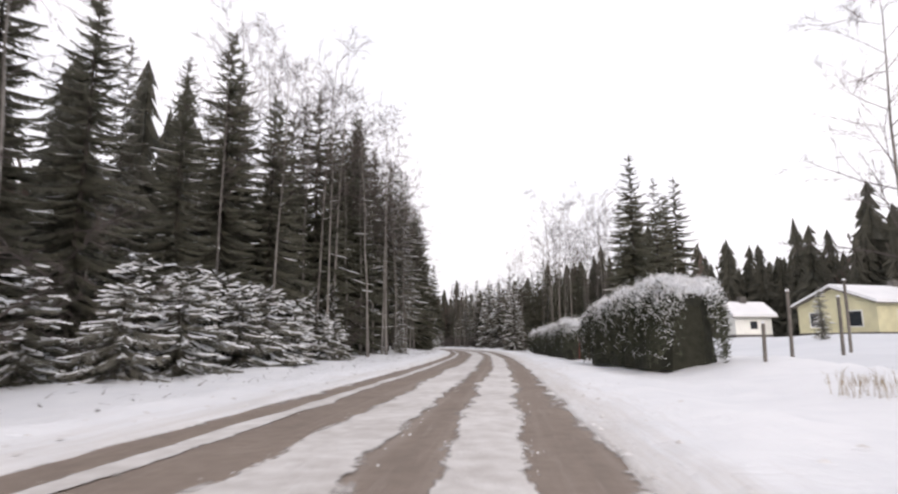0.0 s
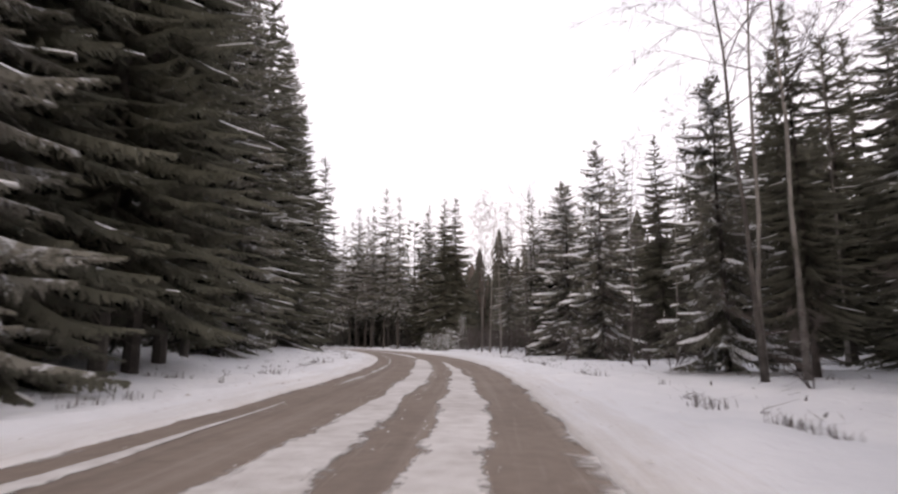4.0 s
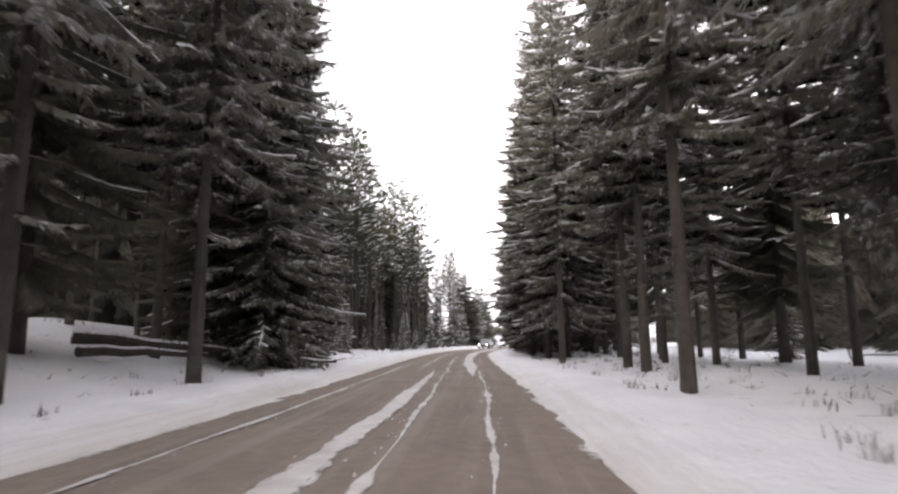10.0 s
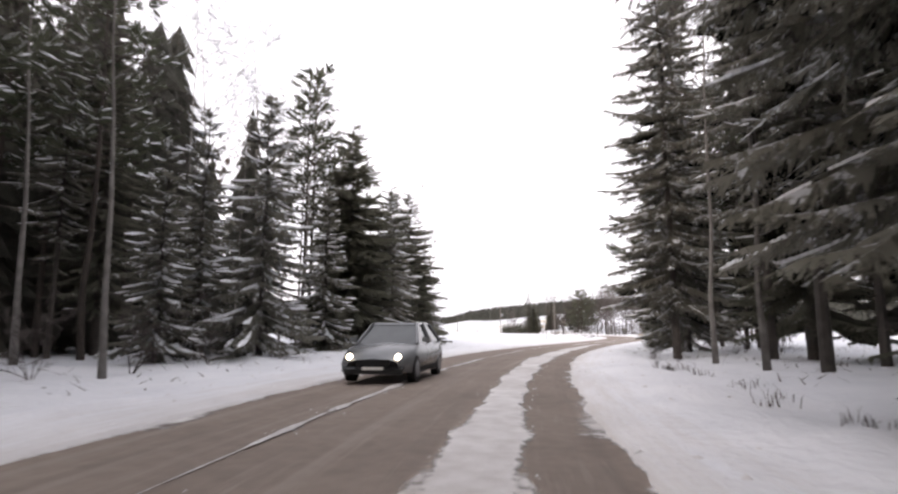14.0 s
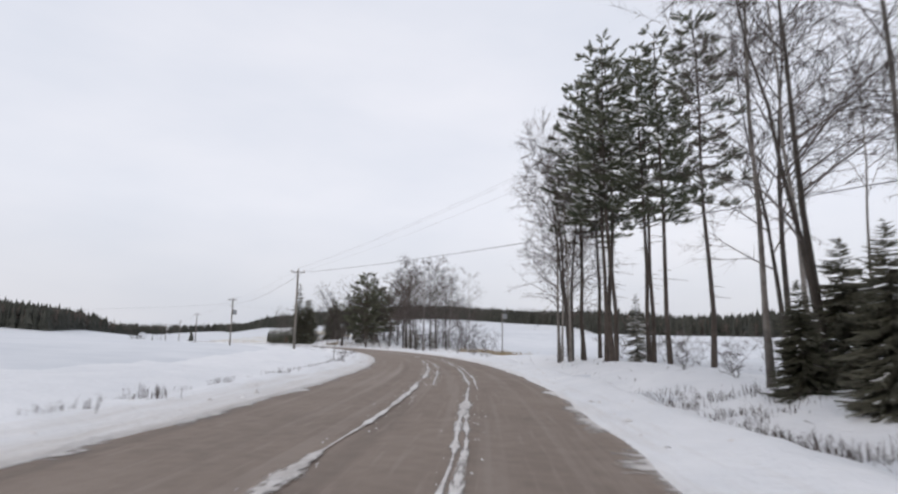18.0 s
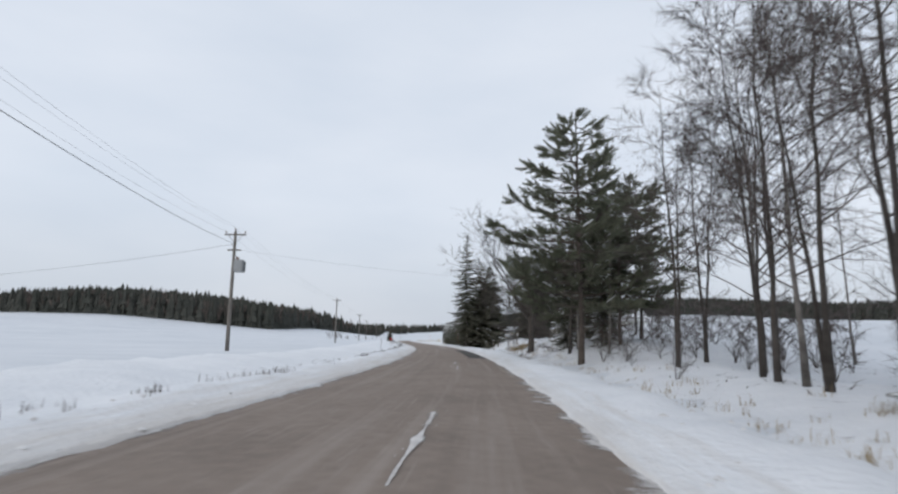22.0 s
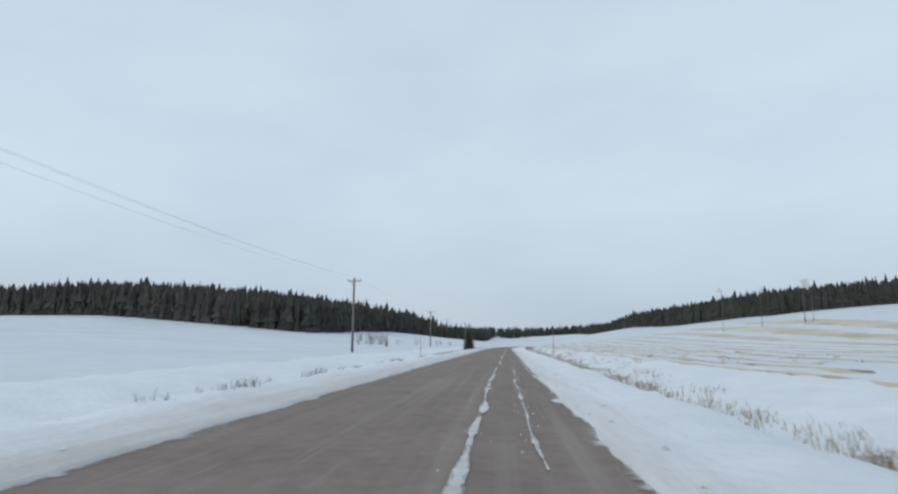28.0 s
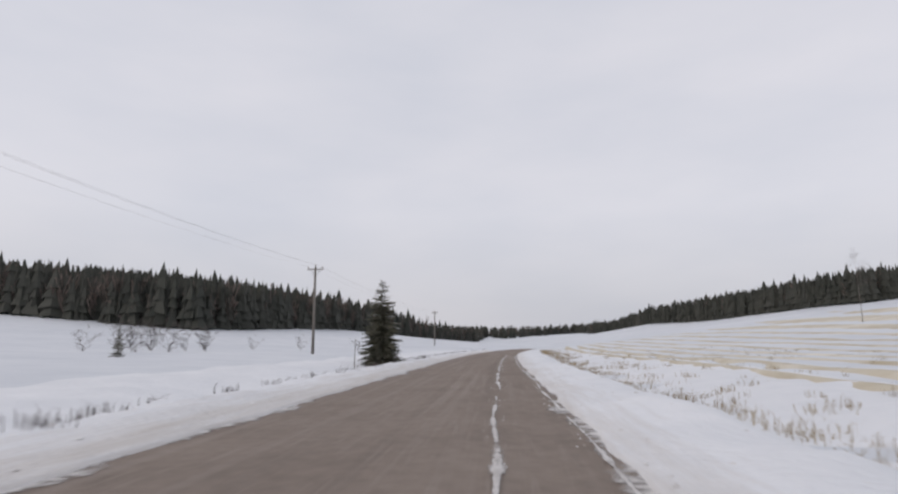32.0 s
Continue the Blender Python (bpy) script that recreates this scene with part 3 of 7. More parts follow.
def build_streaks():
    torn = np.random.default_rng(8)
    for i, (a, b, d0, d1, w0, w1) in enumerate(STREAKS):
        S = np.arange(a, b + 0.2, 0.25)
        u = (S - a) / (b - a)
        mid = d0 - 0.62 + (d1 - d0) * u + ragged(S * 0.12, i * 1.9, 0.05)
        half = (w0 + (w1 - w0) * u) * (1 + 0.10 * np.sin(S * 0.7 + i) + 0.15 * np.sin(S * 0.23 + 2 * i)) + ragged(S, i * 2.7, 0.018)
        half = half + np.clip(half, 0, 0.12) * (torn.uniform(-.15, .15, len(S)) + 0.25 * np.sin(S * 1.3 + i * 2) * np.sin(S * 0.37 + i))
        half = half * (1 - 0.9 * smooth(0.3, 0.75, np.sin(S * 0.83 + i * 1.7) * np.sin(S * 0.29 + i)) * (w0 < 0.2))
        half = np.clip(half * np.clip(np.minimum(u, 1 - u) * 14, 0, 1), 0.004, None) * 1.45 + 0.03
        D = np.stack([mid - half, mid - half * 0.7, mid, mid + half * 0.7 + ragged(S, i, 0.01), mid + half], 1)
        Z = np.array([-0.004, 0.014, 0.02, 0.014, -0.004])[None, :] * np.clip(half / 0.1, 0.3, 1)[:, None]
        x, y = at(np.repeat(S[:, None], 5, 1), D)
        z = Z + 0.032 - 0.015 * np.abs(D + 1)
        n = len(S)
        k = np.arange(n * 5).reshape(n, 5)
        f = np.stack([k[:-1, :-1], k[:-1, 1:], k[1:, 1:], k[1:, :-1]], -1).reshape(-1, 4)
        me = mesh_from("snow_streak", np.stack([x.ravel(), y.ravel(), z.ravel()], 1).tolist(), f.tolist(), [M_STREAK], shade=True)
        uv = me.uv_layers.new(name="way")
        thin = 0.52 if max(w0, w1) < 0.16 else 0.0
        va = np.repeat(np.array([-1.0, -0.7 - 0.3 * thin, -thin, -0.7 - 0.3 * thin, -1.0])[None, :], n, 0)
        uv.data.foreach_set("uv", np.stack([(np.repeat(S[:, None], 5, 1) + 137.0 * i).ravel()[f.ravel()], va.ravel()[f.ravel()]], 1).astype(np.float32).ravel())
        tagged(new("snow_streak", me), "packed snow left between wheel tracks on asphalt", "snow streak", "snow on the road", kind="stuff")


def build_dusting():
    """Thin snow dust on the asphalt along the foot of both verges."""
    for side in (-1, 1):
        S = np.arange(-20, 760, 0.5)
        E = edge_of(S, side)
        reach = 0.5 + 0.25 * np.sin(S * 0.11 + side) * np.sin(S * 0.043)
        D = np.stack([E + side * 0.12, E - side * reach * 0.5, E - side * reach], 1)
        x, y = at(np.repeat(S[:, None], 3, 1), D)
        z = 0.030 - 0.015 * np.abs(D + 1) + 0.012
        n = len(S)
        k = np.arange(n * 3).reshape(n, 3)
        f = np.stack([k[:-1, :-1], k[:-1, 1:], k[1:, 1:], k[1:, :-1]], -1).reshape(-1, 4)
        me = mesh_from("snow_dust", np.stack([x.ravel(), y.ravel(), z.ravel()], 1).tolist(), f.tolist(), [M_STREAK], shade=True)
        uv = me.uv_layers.new(name="way")
        va = np.repeat(np.array([0.62, 0.88, 1.1])[None, :], n, 0)
        uv.data.foreach_set("uv", np.stack([np.repeat(S[:, None], 3, 1).ravel()[f.ravel()], va.ravel()[f.ravel()]], 1).astype(np.float32).ravel())
        tagged(new("snow_dust", me), "thin dirty snow dust along the asphalt edge", "snow dust", "snow on the road", kind="stuff")


def build_crumbs():
    """Scattered crumbs of snow beside the streaks and clods thrown along the verges."""
    rnd = random.Random(31)
    soup = Soup()

    def crumb(s, d, z, r):
        x, y = at(s, d)
        n = 5
        g0 = rnd.uniform(0, 6.28)
        ring = [(x + math.cos(g0 + k * 1.2566) * r * rnd.uniform(0.5, 1.2) * 1.3, y + math.sin(g0 + k * 1.2566) * r * rnd.uniform(0.5, 1.2), z - 0.01) for k in range(n)]
        soup.add(ring + [(x, y, z + r * rnd.uniform(0.15, 0.6))], [(k, (k + 1) % n, n) for k in range(n)])
    for a, b, d0, d1, w0, w1 in STREAKS:
        for _ in range(int((b - a) * 2.2)):
            u = rnd.random()
            w = w0 + (w1 - w0) * u
            d = d0 - 0.62 + (d1 - d0) * u + rnd.choice((-1, 1)) * (w + abs(rnd.gauss(0, 0.10)))
            crumb(a + (b - a) * u, d, 0.034 - 0.015 * abs(d + 1), rnd.uniform(0.008, 0.024))
    for side in (-1, 1):
        for _ in range(1900):
            s = rnd.uniform(-10, 720)
            o = abs(rnd.gauss(0, 1.1)) + 0.1
            d = edge_of(s, side) + side * o
            z = 0.02 + 0.085 * float(smooth(0.0, 0.5, o)) + 0.1 * float(smooth(0.3, 1.6, o)) if o < 0.9 else float(land(s, d))
            crumb(s, d, z + 0.01, rnd.uniform(0.02, 0.075))
    tagged(new("snow_clods", soup.mesh("snow_clods", M_SLUSH, True)), "lumps and crumbs of ploughed snow along the road", "snow clods", kind="stuff")


build_ground()
build_road()
build_verges()
build_streaks()
build_dusting()
build_crumbs()


# ---------------------------------------------------------------- trees
class Spray:
    """Collects drooping sprays of foliage: strips on both sides of a branch, with a map along and across each one."""

    def __init__(self, rnd):
        self.v, self.f, self.uv, self.rnd = [], [], [], rnd

    def half(self, axis, out, widths, sweep=0.5):
        """One strip that hangs from the branch axis along out, its twigs swept forwards."""
        n, base, u = len(axis), len(self.v), self.rnd.uniform(0, 40)
        v0 = self.rnd.choice((0.0, 2.0, 4.0))
        for i, p in enumerate(axis):
            if i:
                u += (p - axis[i - 1]).length
            fwd = (axis[min(i + 1, n - 1)] - axis[max(i - 1, 0)]).normalized()
            q = p + (out + fwd * sweep) * widths[i]
            self.v += [tuple(p), tuple(q)]
            self.uv += [(u, v0), (u, v0 + 1.0)]
        self.f += [(base + 2 * i, base + 2 * i + 1, base + 2 * i + 3, base + 2 * i + 2) for i in range(n - 1)]

    def mesh(self, name, mat):
        me = mesh_from(name, self.v, self.f, [mat])
        if self.f:
            uv = me.uv_layers.new(name="spray")
            uv.data.foreach_set("uv", np.asarray(self.uv, dtype=np.float32)[np.asarray(self.f).ravel()].ravel())
        return me


def snow_line(load, pts, wide, rnd):
    """A low uneven ridge of snow lying along a branch."""
    w = [wide * rnd.uniform(0.5, 1.2) for _ in pts]
    w[0] = w[-1] = wide * 0.15
    side = Vector((-(pts[-1] - pts[0]).y, (pts[-1] - pts[0]).x, 0))
    side = side.normalized() if side.length > 1e-6 else Vector((1, 0, 0))
    v = []
    for p, k in zip(pts, w):
        v += [tuple(p - side * k - Vector((0, 0, 0.3 * k))), tuple(p + Vector((0, 0, 0.03 + 0.4 * k))), tuple(p + side * k - Vector((0, 0, 0.3 * k)))]
    load.add(v, [(3 * i + j, 3 * i + j + 1, 3 * i + j + 4, 3 * i + j + 3) for i in range(len(pts) - 1) for j in (0, 1)])


def spruce_meshes(h, r, seed, dense=1.0, snow=0.5, bare=0.06, per=1, slim=1.0, pad=1.0, full=0.62, mat=None):
    """A spruce: whorls of drooping branches, each a ridge with hanging sprays on both sides and snow along its back."""
    rnd = random.Random(seed)
    trunk, crown, load = Soup(), Spray(rnd), Soup()
    bend = [(rnd.uniform(-.15, .15), rnd.uniform(-.15, .15)) for _ in range(6)]
    pts = [(bend[i][0] * i / 5, bend[i][1] * i / 5, h * i / 5) for i in range(6)]
    r0 = (0.0070 * h + 0.03) * slim
    trunk.tube(pts, [r0 * (1.25 if i == 0 else 1 - i / 5.4) for i in range(6)], 8)
    for k in range(16 if bare > 0.1 else 0):
        a, L, zz = rnd.uniform(0, 6.28), rnd.uniform(0.5, 1.9), h * bare * rnd.uniform(0.3, 1.2)
        trunk.tube([(0, 0, zz), (math.cos(a) * L * 0.6, math.sin(a) * L * 0.6, zz - 0.1 * L), (math.cos(a) * L, math.sin(a) * L, zz - 0.3 * L)], [0.026, 0.014, 0.006], 3, False)
    step = (0.55, 0.46, 0.42)[min(per, 3) - 1] * (0.55 + 0.45 * min(1, h / 20))
    z = h * (bare if bare < 0.1 else bare * 0.55)
    while z < h * 0.985:
        u = z / h
        n = max(4, int((8.2 - 3.2 * u) * dense + rnd.random())) if u > bare else rnd.randint(0, 1)
        turn, ring = rnd.uniform(0, 6.28), rnd.uniform(0.84, 1.1)
        foot = smooth(bare - 0.02, bare + 0.12, u)
        for k in range(n):
            L = r * ring * ((1 - u) ** full) * rnd.uniform(0.62, 1.1) * (0.7 + 0.3 * float(foot)) * 0.92 + 0.14
            if rnd.random() < 0.06 or u < bare:
                L *= 0.55
            a = turn + 6.283 * k / n + rnd.uniform(-.4, .4)
            ca, sa = math.cos(a), math.sin(a)
            zz = z + rnd.uniform(-.5, .5) * min(1.0, h / 12)
            drop = L * (rnd.uniform(0.28, 0.6) * (1.1 - u) - 0.32 * max(0.0, u - 0.55) * 2)
            lift = L * rnd.uniform(0.02, 0.13)
            m = 4 if L > 1.6 and per > 1 else 3 if L > 0.7 else 2
            sway = rnd.uniform(-.12, .12) * L
            axis = [Vector((t * L * ca - sa * sway * t * t, t * L * sa + ca * sway * t * t, zz - drop * t ** 0.85 + lift * t ** 4)) for t in [j / m for j in range(m + 1)]]
            side = Vector((-sa, ca, 0))
            w = min(0.95, 0.24 + 0.30 * L ** 0.7) * rnd.uniform(0.85, 1.2)
            prof = [w * (0.5 + 1.1 * t - 1.35 * t * t) for t in [j / m for j in range(m + 1)]]
            for sgn in (-1, 1):
                tilt = rnd.uniform(0.35, 1.25) if u < 0.8 else rnd.uniform(0.1, 0.6)
                out = side * sgn * math.cos(tilt) - Vector((0, 0, math.sin(tilt)))
                crown.half(axis, out, prof, 0.45)
            if L > 1.6:
                crown.half(axis, Vector((0, 0, -1)) + side * rnd.uniform(-.3, .3), [q * rnd.uniform(0.7, 1.15) for q in prof], 0.1)
            if per > 2 and L > 1.4:
                for e in range(2):
                    f = rnd.uniform(0.25, 0.75)
                    i = min(int(f * m), m - 1)
                    q = axis[i].lerp(axis[i + 1], f * m - i)
                    way = (Vector((ca, sa, 0)) * 0.8 + side * rnd.choice((-1, 1)) * rnd.uniform(0.4, 0.9) - Vector((0, 0, rnd.uniform(0.1, 0.6)))).normalized()
                    ax2 = [q, q + way * L * 0.2, q + way * L * 0.38 - Vector((0, 0, 0.05 * L))]
                    s2 = way.cross(Vector((0, 0, 1))).normalized()
                    for sgn in (-1, 1):
                        crown.half(ax2, s2 * sgn * 0.7 - Vector((0, 0, 0.7)), [0.22, 0.3, 0.05], 0.4)
            if rnd.random() < snow and L > 0.4:
                i0 = rnd.randint(0, max(0, m - 2))
                ax = axis[i0:] if rnd.random() < 0.6 or len(axis) < 4 else axis[i0:i0 + 3]
                fine = []
                for p, q in zip(ax, ax[1:]):
                    fine += [p, p.lerp(q, 0.5) + Vector((rnd.uniform(-.03, .03), rnd.uniform(-.03, .03), 0))]
                wide = (rnd.uniform(0.018, 0.045) if per > 2 else rnd.uniform(0.035, 0.085)) * pad
                cut = rnd.randint(2, len(fine) + 1)
                snow_line(load, (fine + [ax[-1]])[-cut:], wide, rnd)
                if per > 2:
                    for q in fine[1:]:
                        if rnd.random() < 0.55:
                            way = (Vector((ca, sa, 0)) + side * rnd.choice((-1, 1)) * rnd.uniform(0.5, 1.0) - Vector((0, 0, rnd.uniform(0.1, 0.5)))).normalized() * rnd.uniform(0.2, 0.5)
                            snow_line(load, [q, q + way * 0.5, q + way], 0.035 * pad, rnd)
        z += rnd.uniform(0.8, 1.2) * step
    tip = [Vector((0, 0, h * 0.95)), Vector((0, 0, h * 0.975)), Vector((0, 0, h))]
    for k in range(4):
        crown.half(tip, Vector((math.cos(k * 1.57), math.sin(k * 1.57), -0.2)), [0.3, 0.2, 0.02], 0.4)
    return (trunk.mesh("spruce_trunk", M_BARK), crown.mesh("spruce_crown", mat or M_SPRAY), load.mesh("spruce_snow", M_TREESNOW))


def limb(soup, p, way, length, rad, depth, rnd, droop, spread, twig_len, frac=0.3, count=7):
    """A bare limb with side limbs, and thin twigs towards its end."""
    n = 3 if droop else 4
    bend = 0.2 if droop else 0.34
    pts, rr = [Vector(p)], [rad]
    w = Vector(way).normalized()
    for i in range(n):
        w = (w + Vector((rnd.uniform(-bend, bend), rnd.uniform(-bend, bend), rnd.uniform(-.08, .14) - droop * (3 - depth) * 0.12))).normalized()
        pts.append(pts[-1] + w * length / n)
        rr.append(rad * (1 - 0.8 * (i + 1) / n))
    soup.tube([tuple(q) for q in pts], rr, 4 if depth > 1 else 3, cap=False)
    if depth > 0:
        kids = rnd.randint(4, 6)
        for k in range(kids):
            v = frac + (1 - frac) * (k + rnd.random()) / kids
            i = min(int(v * n), n - 1)
            q = pts[i].lerp(pts[i + 1], v * n - i)
            u = Matrix.Rotation(rnd.uniform(0, 6.283), 3, w) @ w.orthogonal().normalized()
            limb(soup, q, w * 0.8 + u * spread * rnd.uniform(0.6, 1.1), length * rnd.uniform(0.45, 0.7) * (1.15 - v * 0.4), max(rr[i] * 0.5, 0.007),
                 depth - 1, rnd, droop, spread, twig_len, 0.2, count)
    if depth <= 1:
        for k in range(count * (2 if depth == 0 else 1)):
            v = rnd.uniform(0.1, 1)
            i = min(int(v * n), n - 1)
            q = pts[i].lerp(pts[i + 1], v * n - i)
            t = (w + Vector((rnd.uniform(-1, 1), rnd.uniform(-1, 1), rnd.uniform(-.6, .7) - droop))).normalized() * twig_len * rnd.uniform(0.4, 1.4)
            b = Vector((rnd.uniform(-1, 1), rnd.uniform(-1, 1), rnd.uniform(-.5, .5))).normalized() * 0.011
            soup.add([tuple(q - b), tuple(q + b), tuple(q + t)], [(0, 1, 2)])


def birch_meshes(h, seed, bare=0.45, spread=0.75, droop=0.25, stems=1, limbs=18, bark=None, twig=0.6, lean=0.05, depth=2, reach=0.26, thick=1.0, count=7, fork=0.0):
    rnd = random.Random(seed)
    trunk, crown = Soup(), Soup()
    for st in range(stems):
        g = rnd.uniform(0, 6.28)
        hh = h * (1 if st == 0 else rnd.uniform(0.75, 0.97))
        lx, ly = math.cos(g) * lean * hh * (1 + st), math.sin(g) * lean * hh * (1 + st)
        n = 7 if h > 5 else 4
        pts = [(lx * (i / n) ** 1.3 + rnd.uniform(-.1, .1) * (i > 0), ly * (i / n) ** 1.3 + rnd.uniform(-.1, .1) * (i > 0), hh * i / n) for i in range(n + 1)]
        r0 = (0.0058 * hh + 0.025) * thick
        rr = [r0 * (1.25 if i == 0 else 1 - 0.93 * (i / n) ** 0.8) for i in range(n + 1)]
        trunk.tube(pts, rr, 7 if h > 5 else 3, h > 5)
        each = max(5, limbs // stems)
        for k in range(each):
            v = bare + (0.97 - bare) * (k + rnd.random()) / each
            i = min(int(v * n), n - 1)
            q = Vector(pts[i]).lerp(Vector(pts[i + 1]), v * n - i)
            g2 = rnd.uniform(0, 6.283)
            out = Vector((math.cos(g2), math.sin(g2), 0)) * spread + Vector((0, 0, rnd.uniform(0.5, 1.0)))
            L = hh * reach * (1.2 - v * 0.75) * rnd.uniform(0.7, 1.15)
            limb(crown, q, out, L, max(rr[i] * (0.45 + fork), 0.014), depth - 1, rnd, droop, 0.85, twig, count=count)
    b = bark or M_BIRCHBARK
    return (trunk.mesh("bare_trunk", b, True), crown.mesh("bare_crown", M_DEADTWIG))


def oak_meshes(h, seed):
    """An old bare tree: a short stout trunk, a few leaders and low wide limbs with dense twigs."""
    rnd = random.Random(seed)
    trunk, crown = Soup(), Soup()
    f = 0.21 * h
    trunk.tube([(0, 0, 0), (0.02, 0, 0.3), (0.05, 0.03, f * 0.6), (0.04, 0.05, f), (-0.1, 0.1, f * 1.5)], [0.36, 0.27, 0.225, 0.24, 0.12], 12)
    a0 = rnd.uniform(0, 6.28)
    for k in range(5):
        a = a0 + k * 1.2566 + rnd.uniform(-.3, .3)
        out = rnd.uniform(0.25, 0.75)
        limb(crown, (0.04, 0.05, f * rnd.uniform(0.85, 1.15)), (math.cos(a) * out, math.sin(a) * out, 1.0), h * rnd.uniform(0.55, 0.68), rnd.uniform(0.13, 0.18), 3, rnd, 0.0, 1.0, 0.5, 0.22, 8)
    for k in range(10):
        a = a0 + k * 0.63 + rnd.uniform(-.3, .3)
        limb(crown, (0, 0.05, f * rnd.uniform(0.9, 1.9)), (math.cos(a), math.sin(a), rnd.uniform(0.15, 0.55)), h * rnd.uniform(0.3, 0.42), rnd.uniform(0.065, 0.10), 3, rnd, 0.0, 1.0, 0.5, 0.22, 7)
    return (trunk.mesh("bare_trunk", M_BARK, True), crown.mesh("bare_crown", M_BARK))


def pine_meshes(h, r, seed, bare=0.55, snow=0.3, clumps=58, fine=False):
    """A pine: crooked limbs that carry bottle-brush shoots, thicker towards the limb's end."""
    rnd = random.Random(seed)
    trunk, crown, load = Soup(), Spray(rnd), Soup()
    n = 7
    pts = [(rnd.uniform(-.12, .12) * (i > 0), rnd.uniform(-.12, .12) * (i > 0), h * i / n) for i in range(n + 1)]
    r0 = (0.0060 * h + 0.022) * (1.5 if fine else 1)
    trunk.tube(pts, [r0 * (1.2 if i == 0 else 1 - 0.85 * i / n) for i in range(n + 1)], 9)
    for k in range(12):
        v = bare * rnd.uniform(0.35, 1)
        a, L = rnd.uniform(0, 6.28), rnd.uniform(0.4, 1.5)
        q = Vector((0, 0, v * h))
        trunk.tube([tuple(q), tuple(q + Vector((math.cos(a) * L, math.sin(a) * L, -0.15 * L)))], [0.025, 0.008], 3, False)

    def shoot(p, way, long, wide):
        axis = [p, p + way * long * 0.5, p + way * long + Vector((0, 0, 0.12 * long))]
        side = way.cross(Vector((0, 0, 1)))
        side = side.normalized() if side.length > 1e-3 else Vector((1, 0, 0))
        up = side.cross(way).normalized()
        g = rnd.uniform(0, 1.0)
        for q in range(4 if fine else 3):
            e = g + 6.283 * q / (4 if fine else 3)
            crown.half(axis, side * math.cos(e) + up * math.sin(e), [wide * 0.6, wide, wide * 0.55], 0.7)
        if rnd.random() < snow:
            snow_line(load, [axis[0] + up * wide * 0.5, axis[1] + up * wide * 0.6, axis[2] + up * wide * 0.5], wide * 0.5, rnd)

    for k in range(clumps):
        v = (k + rnd.random()) / clumps
        zz = h * (bare + (0.98 - bare) * v)
        a = k * 2.4 + rnd.uniform(-.5, .5)
        L = r * (1.0 - 0.78 * v ** 1.5) * rnd.uniform(0.5, 1.15) * (0.8 if v < 0.12 else 1)
        ca, sa = math.cos(a), math.sin(a)
        rise = L * (rnd.uniform(-0.22, 0.22) + 0.35 * v)
        limb_pts = [Vector((0, 0, zz)), Vector((L * 0.35 * ca - sa * rnd.uniform(-.1, .1) * L, L * 0.35 * sa + ca * rnd.uniform(-.1, .1) * L, zz + rise * 0.15)),
                    Vector((L * 0.7 * ca, L * 0.7 * sa, zz + rise * 0.5)), Vector((L * ca, L * sa, zz + rise))]
        trunk.tube([tuple(q) for q in limb_pts], [0.028 + 0.011 * L, 0.022 + 0.006 * L, 0.016, 0.008], 4, False)
        for c in range(max(4, int(L * (6.5 if fine else 4.0)))):
            f = min(0.999, rnd.uniform(0.25, 1.0) ** 0.75) * 3
            i = min(int(f), 2)
            p = limb_pts[i].lerp(limb_pts[i + 1], f - i)
            g = rnd.uniform(-1.3, 1.3)
            way = Vector((math.cos(a + g), math.sin(a + g), rnd.uniform(-.15, .65))).normalized()
            reach = rnd.uniform(0.2, 0.75) * (0.5 + 0.2 * L)
            q = p + way * reach
            if fine:
                trunk.tube([tuple(p), tuple(q)], [0.012, 0.006], 3, False)
            shoot(p.lerp(q, rnd.uniform(0.2, 0.7)), way, rnd.uniform(0.4, 0.75), rnd.uniform(0.13, 0.21) if fine else rnd.uniform(0.17, 0.27))
    return (trunk.mesh("pine_trunk", M_PINEBARK), crown.mesh("pine_crown", M_PINESPRAY), load.mesh("pine_snow", M_TREESNOW))


def make_tree(kind, meshes, names, label, h):
    root = new(kind)
    root.empty_display_size = 0.3
    for nm, me in zip(names, meshes):
        if len(me.polygons):
            ob = child(nm, me, root)
            if nm == "snow_load":
                ob["kind"] = "stuff"
    tagged(root, label, "tree")
    root.location = (0, 0, -500)
    return (root, h)


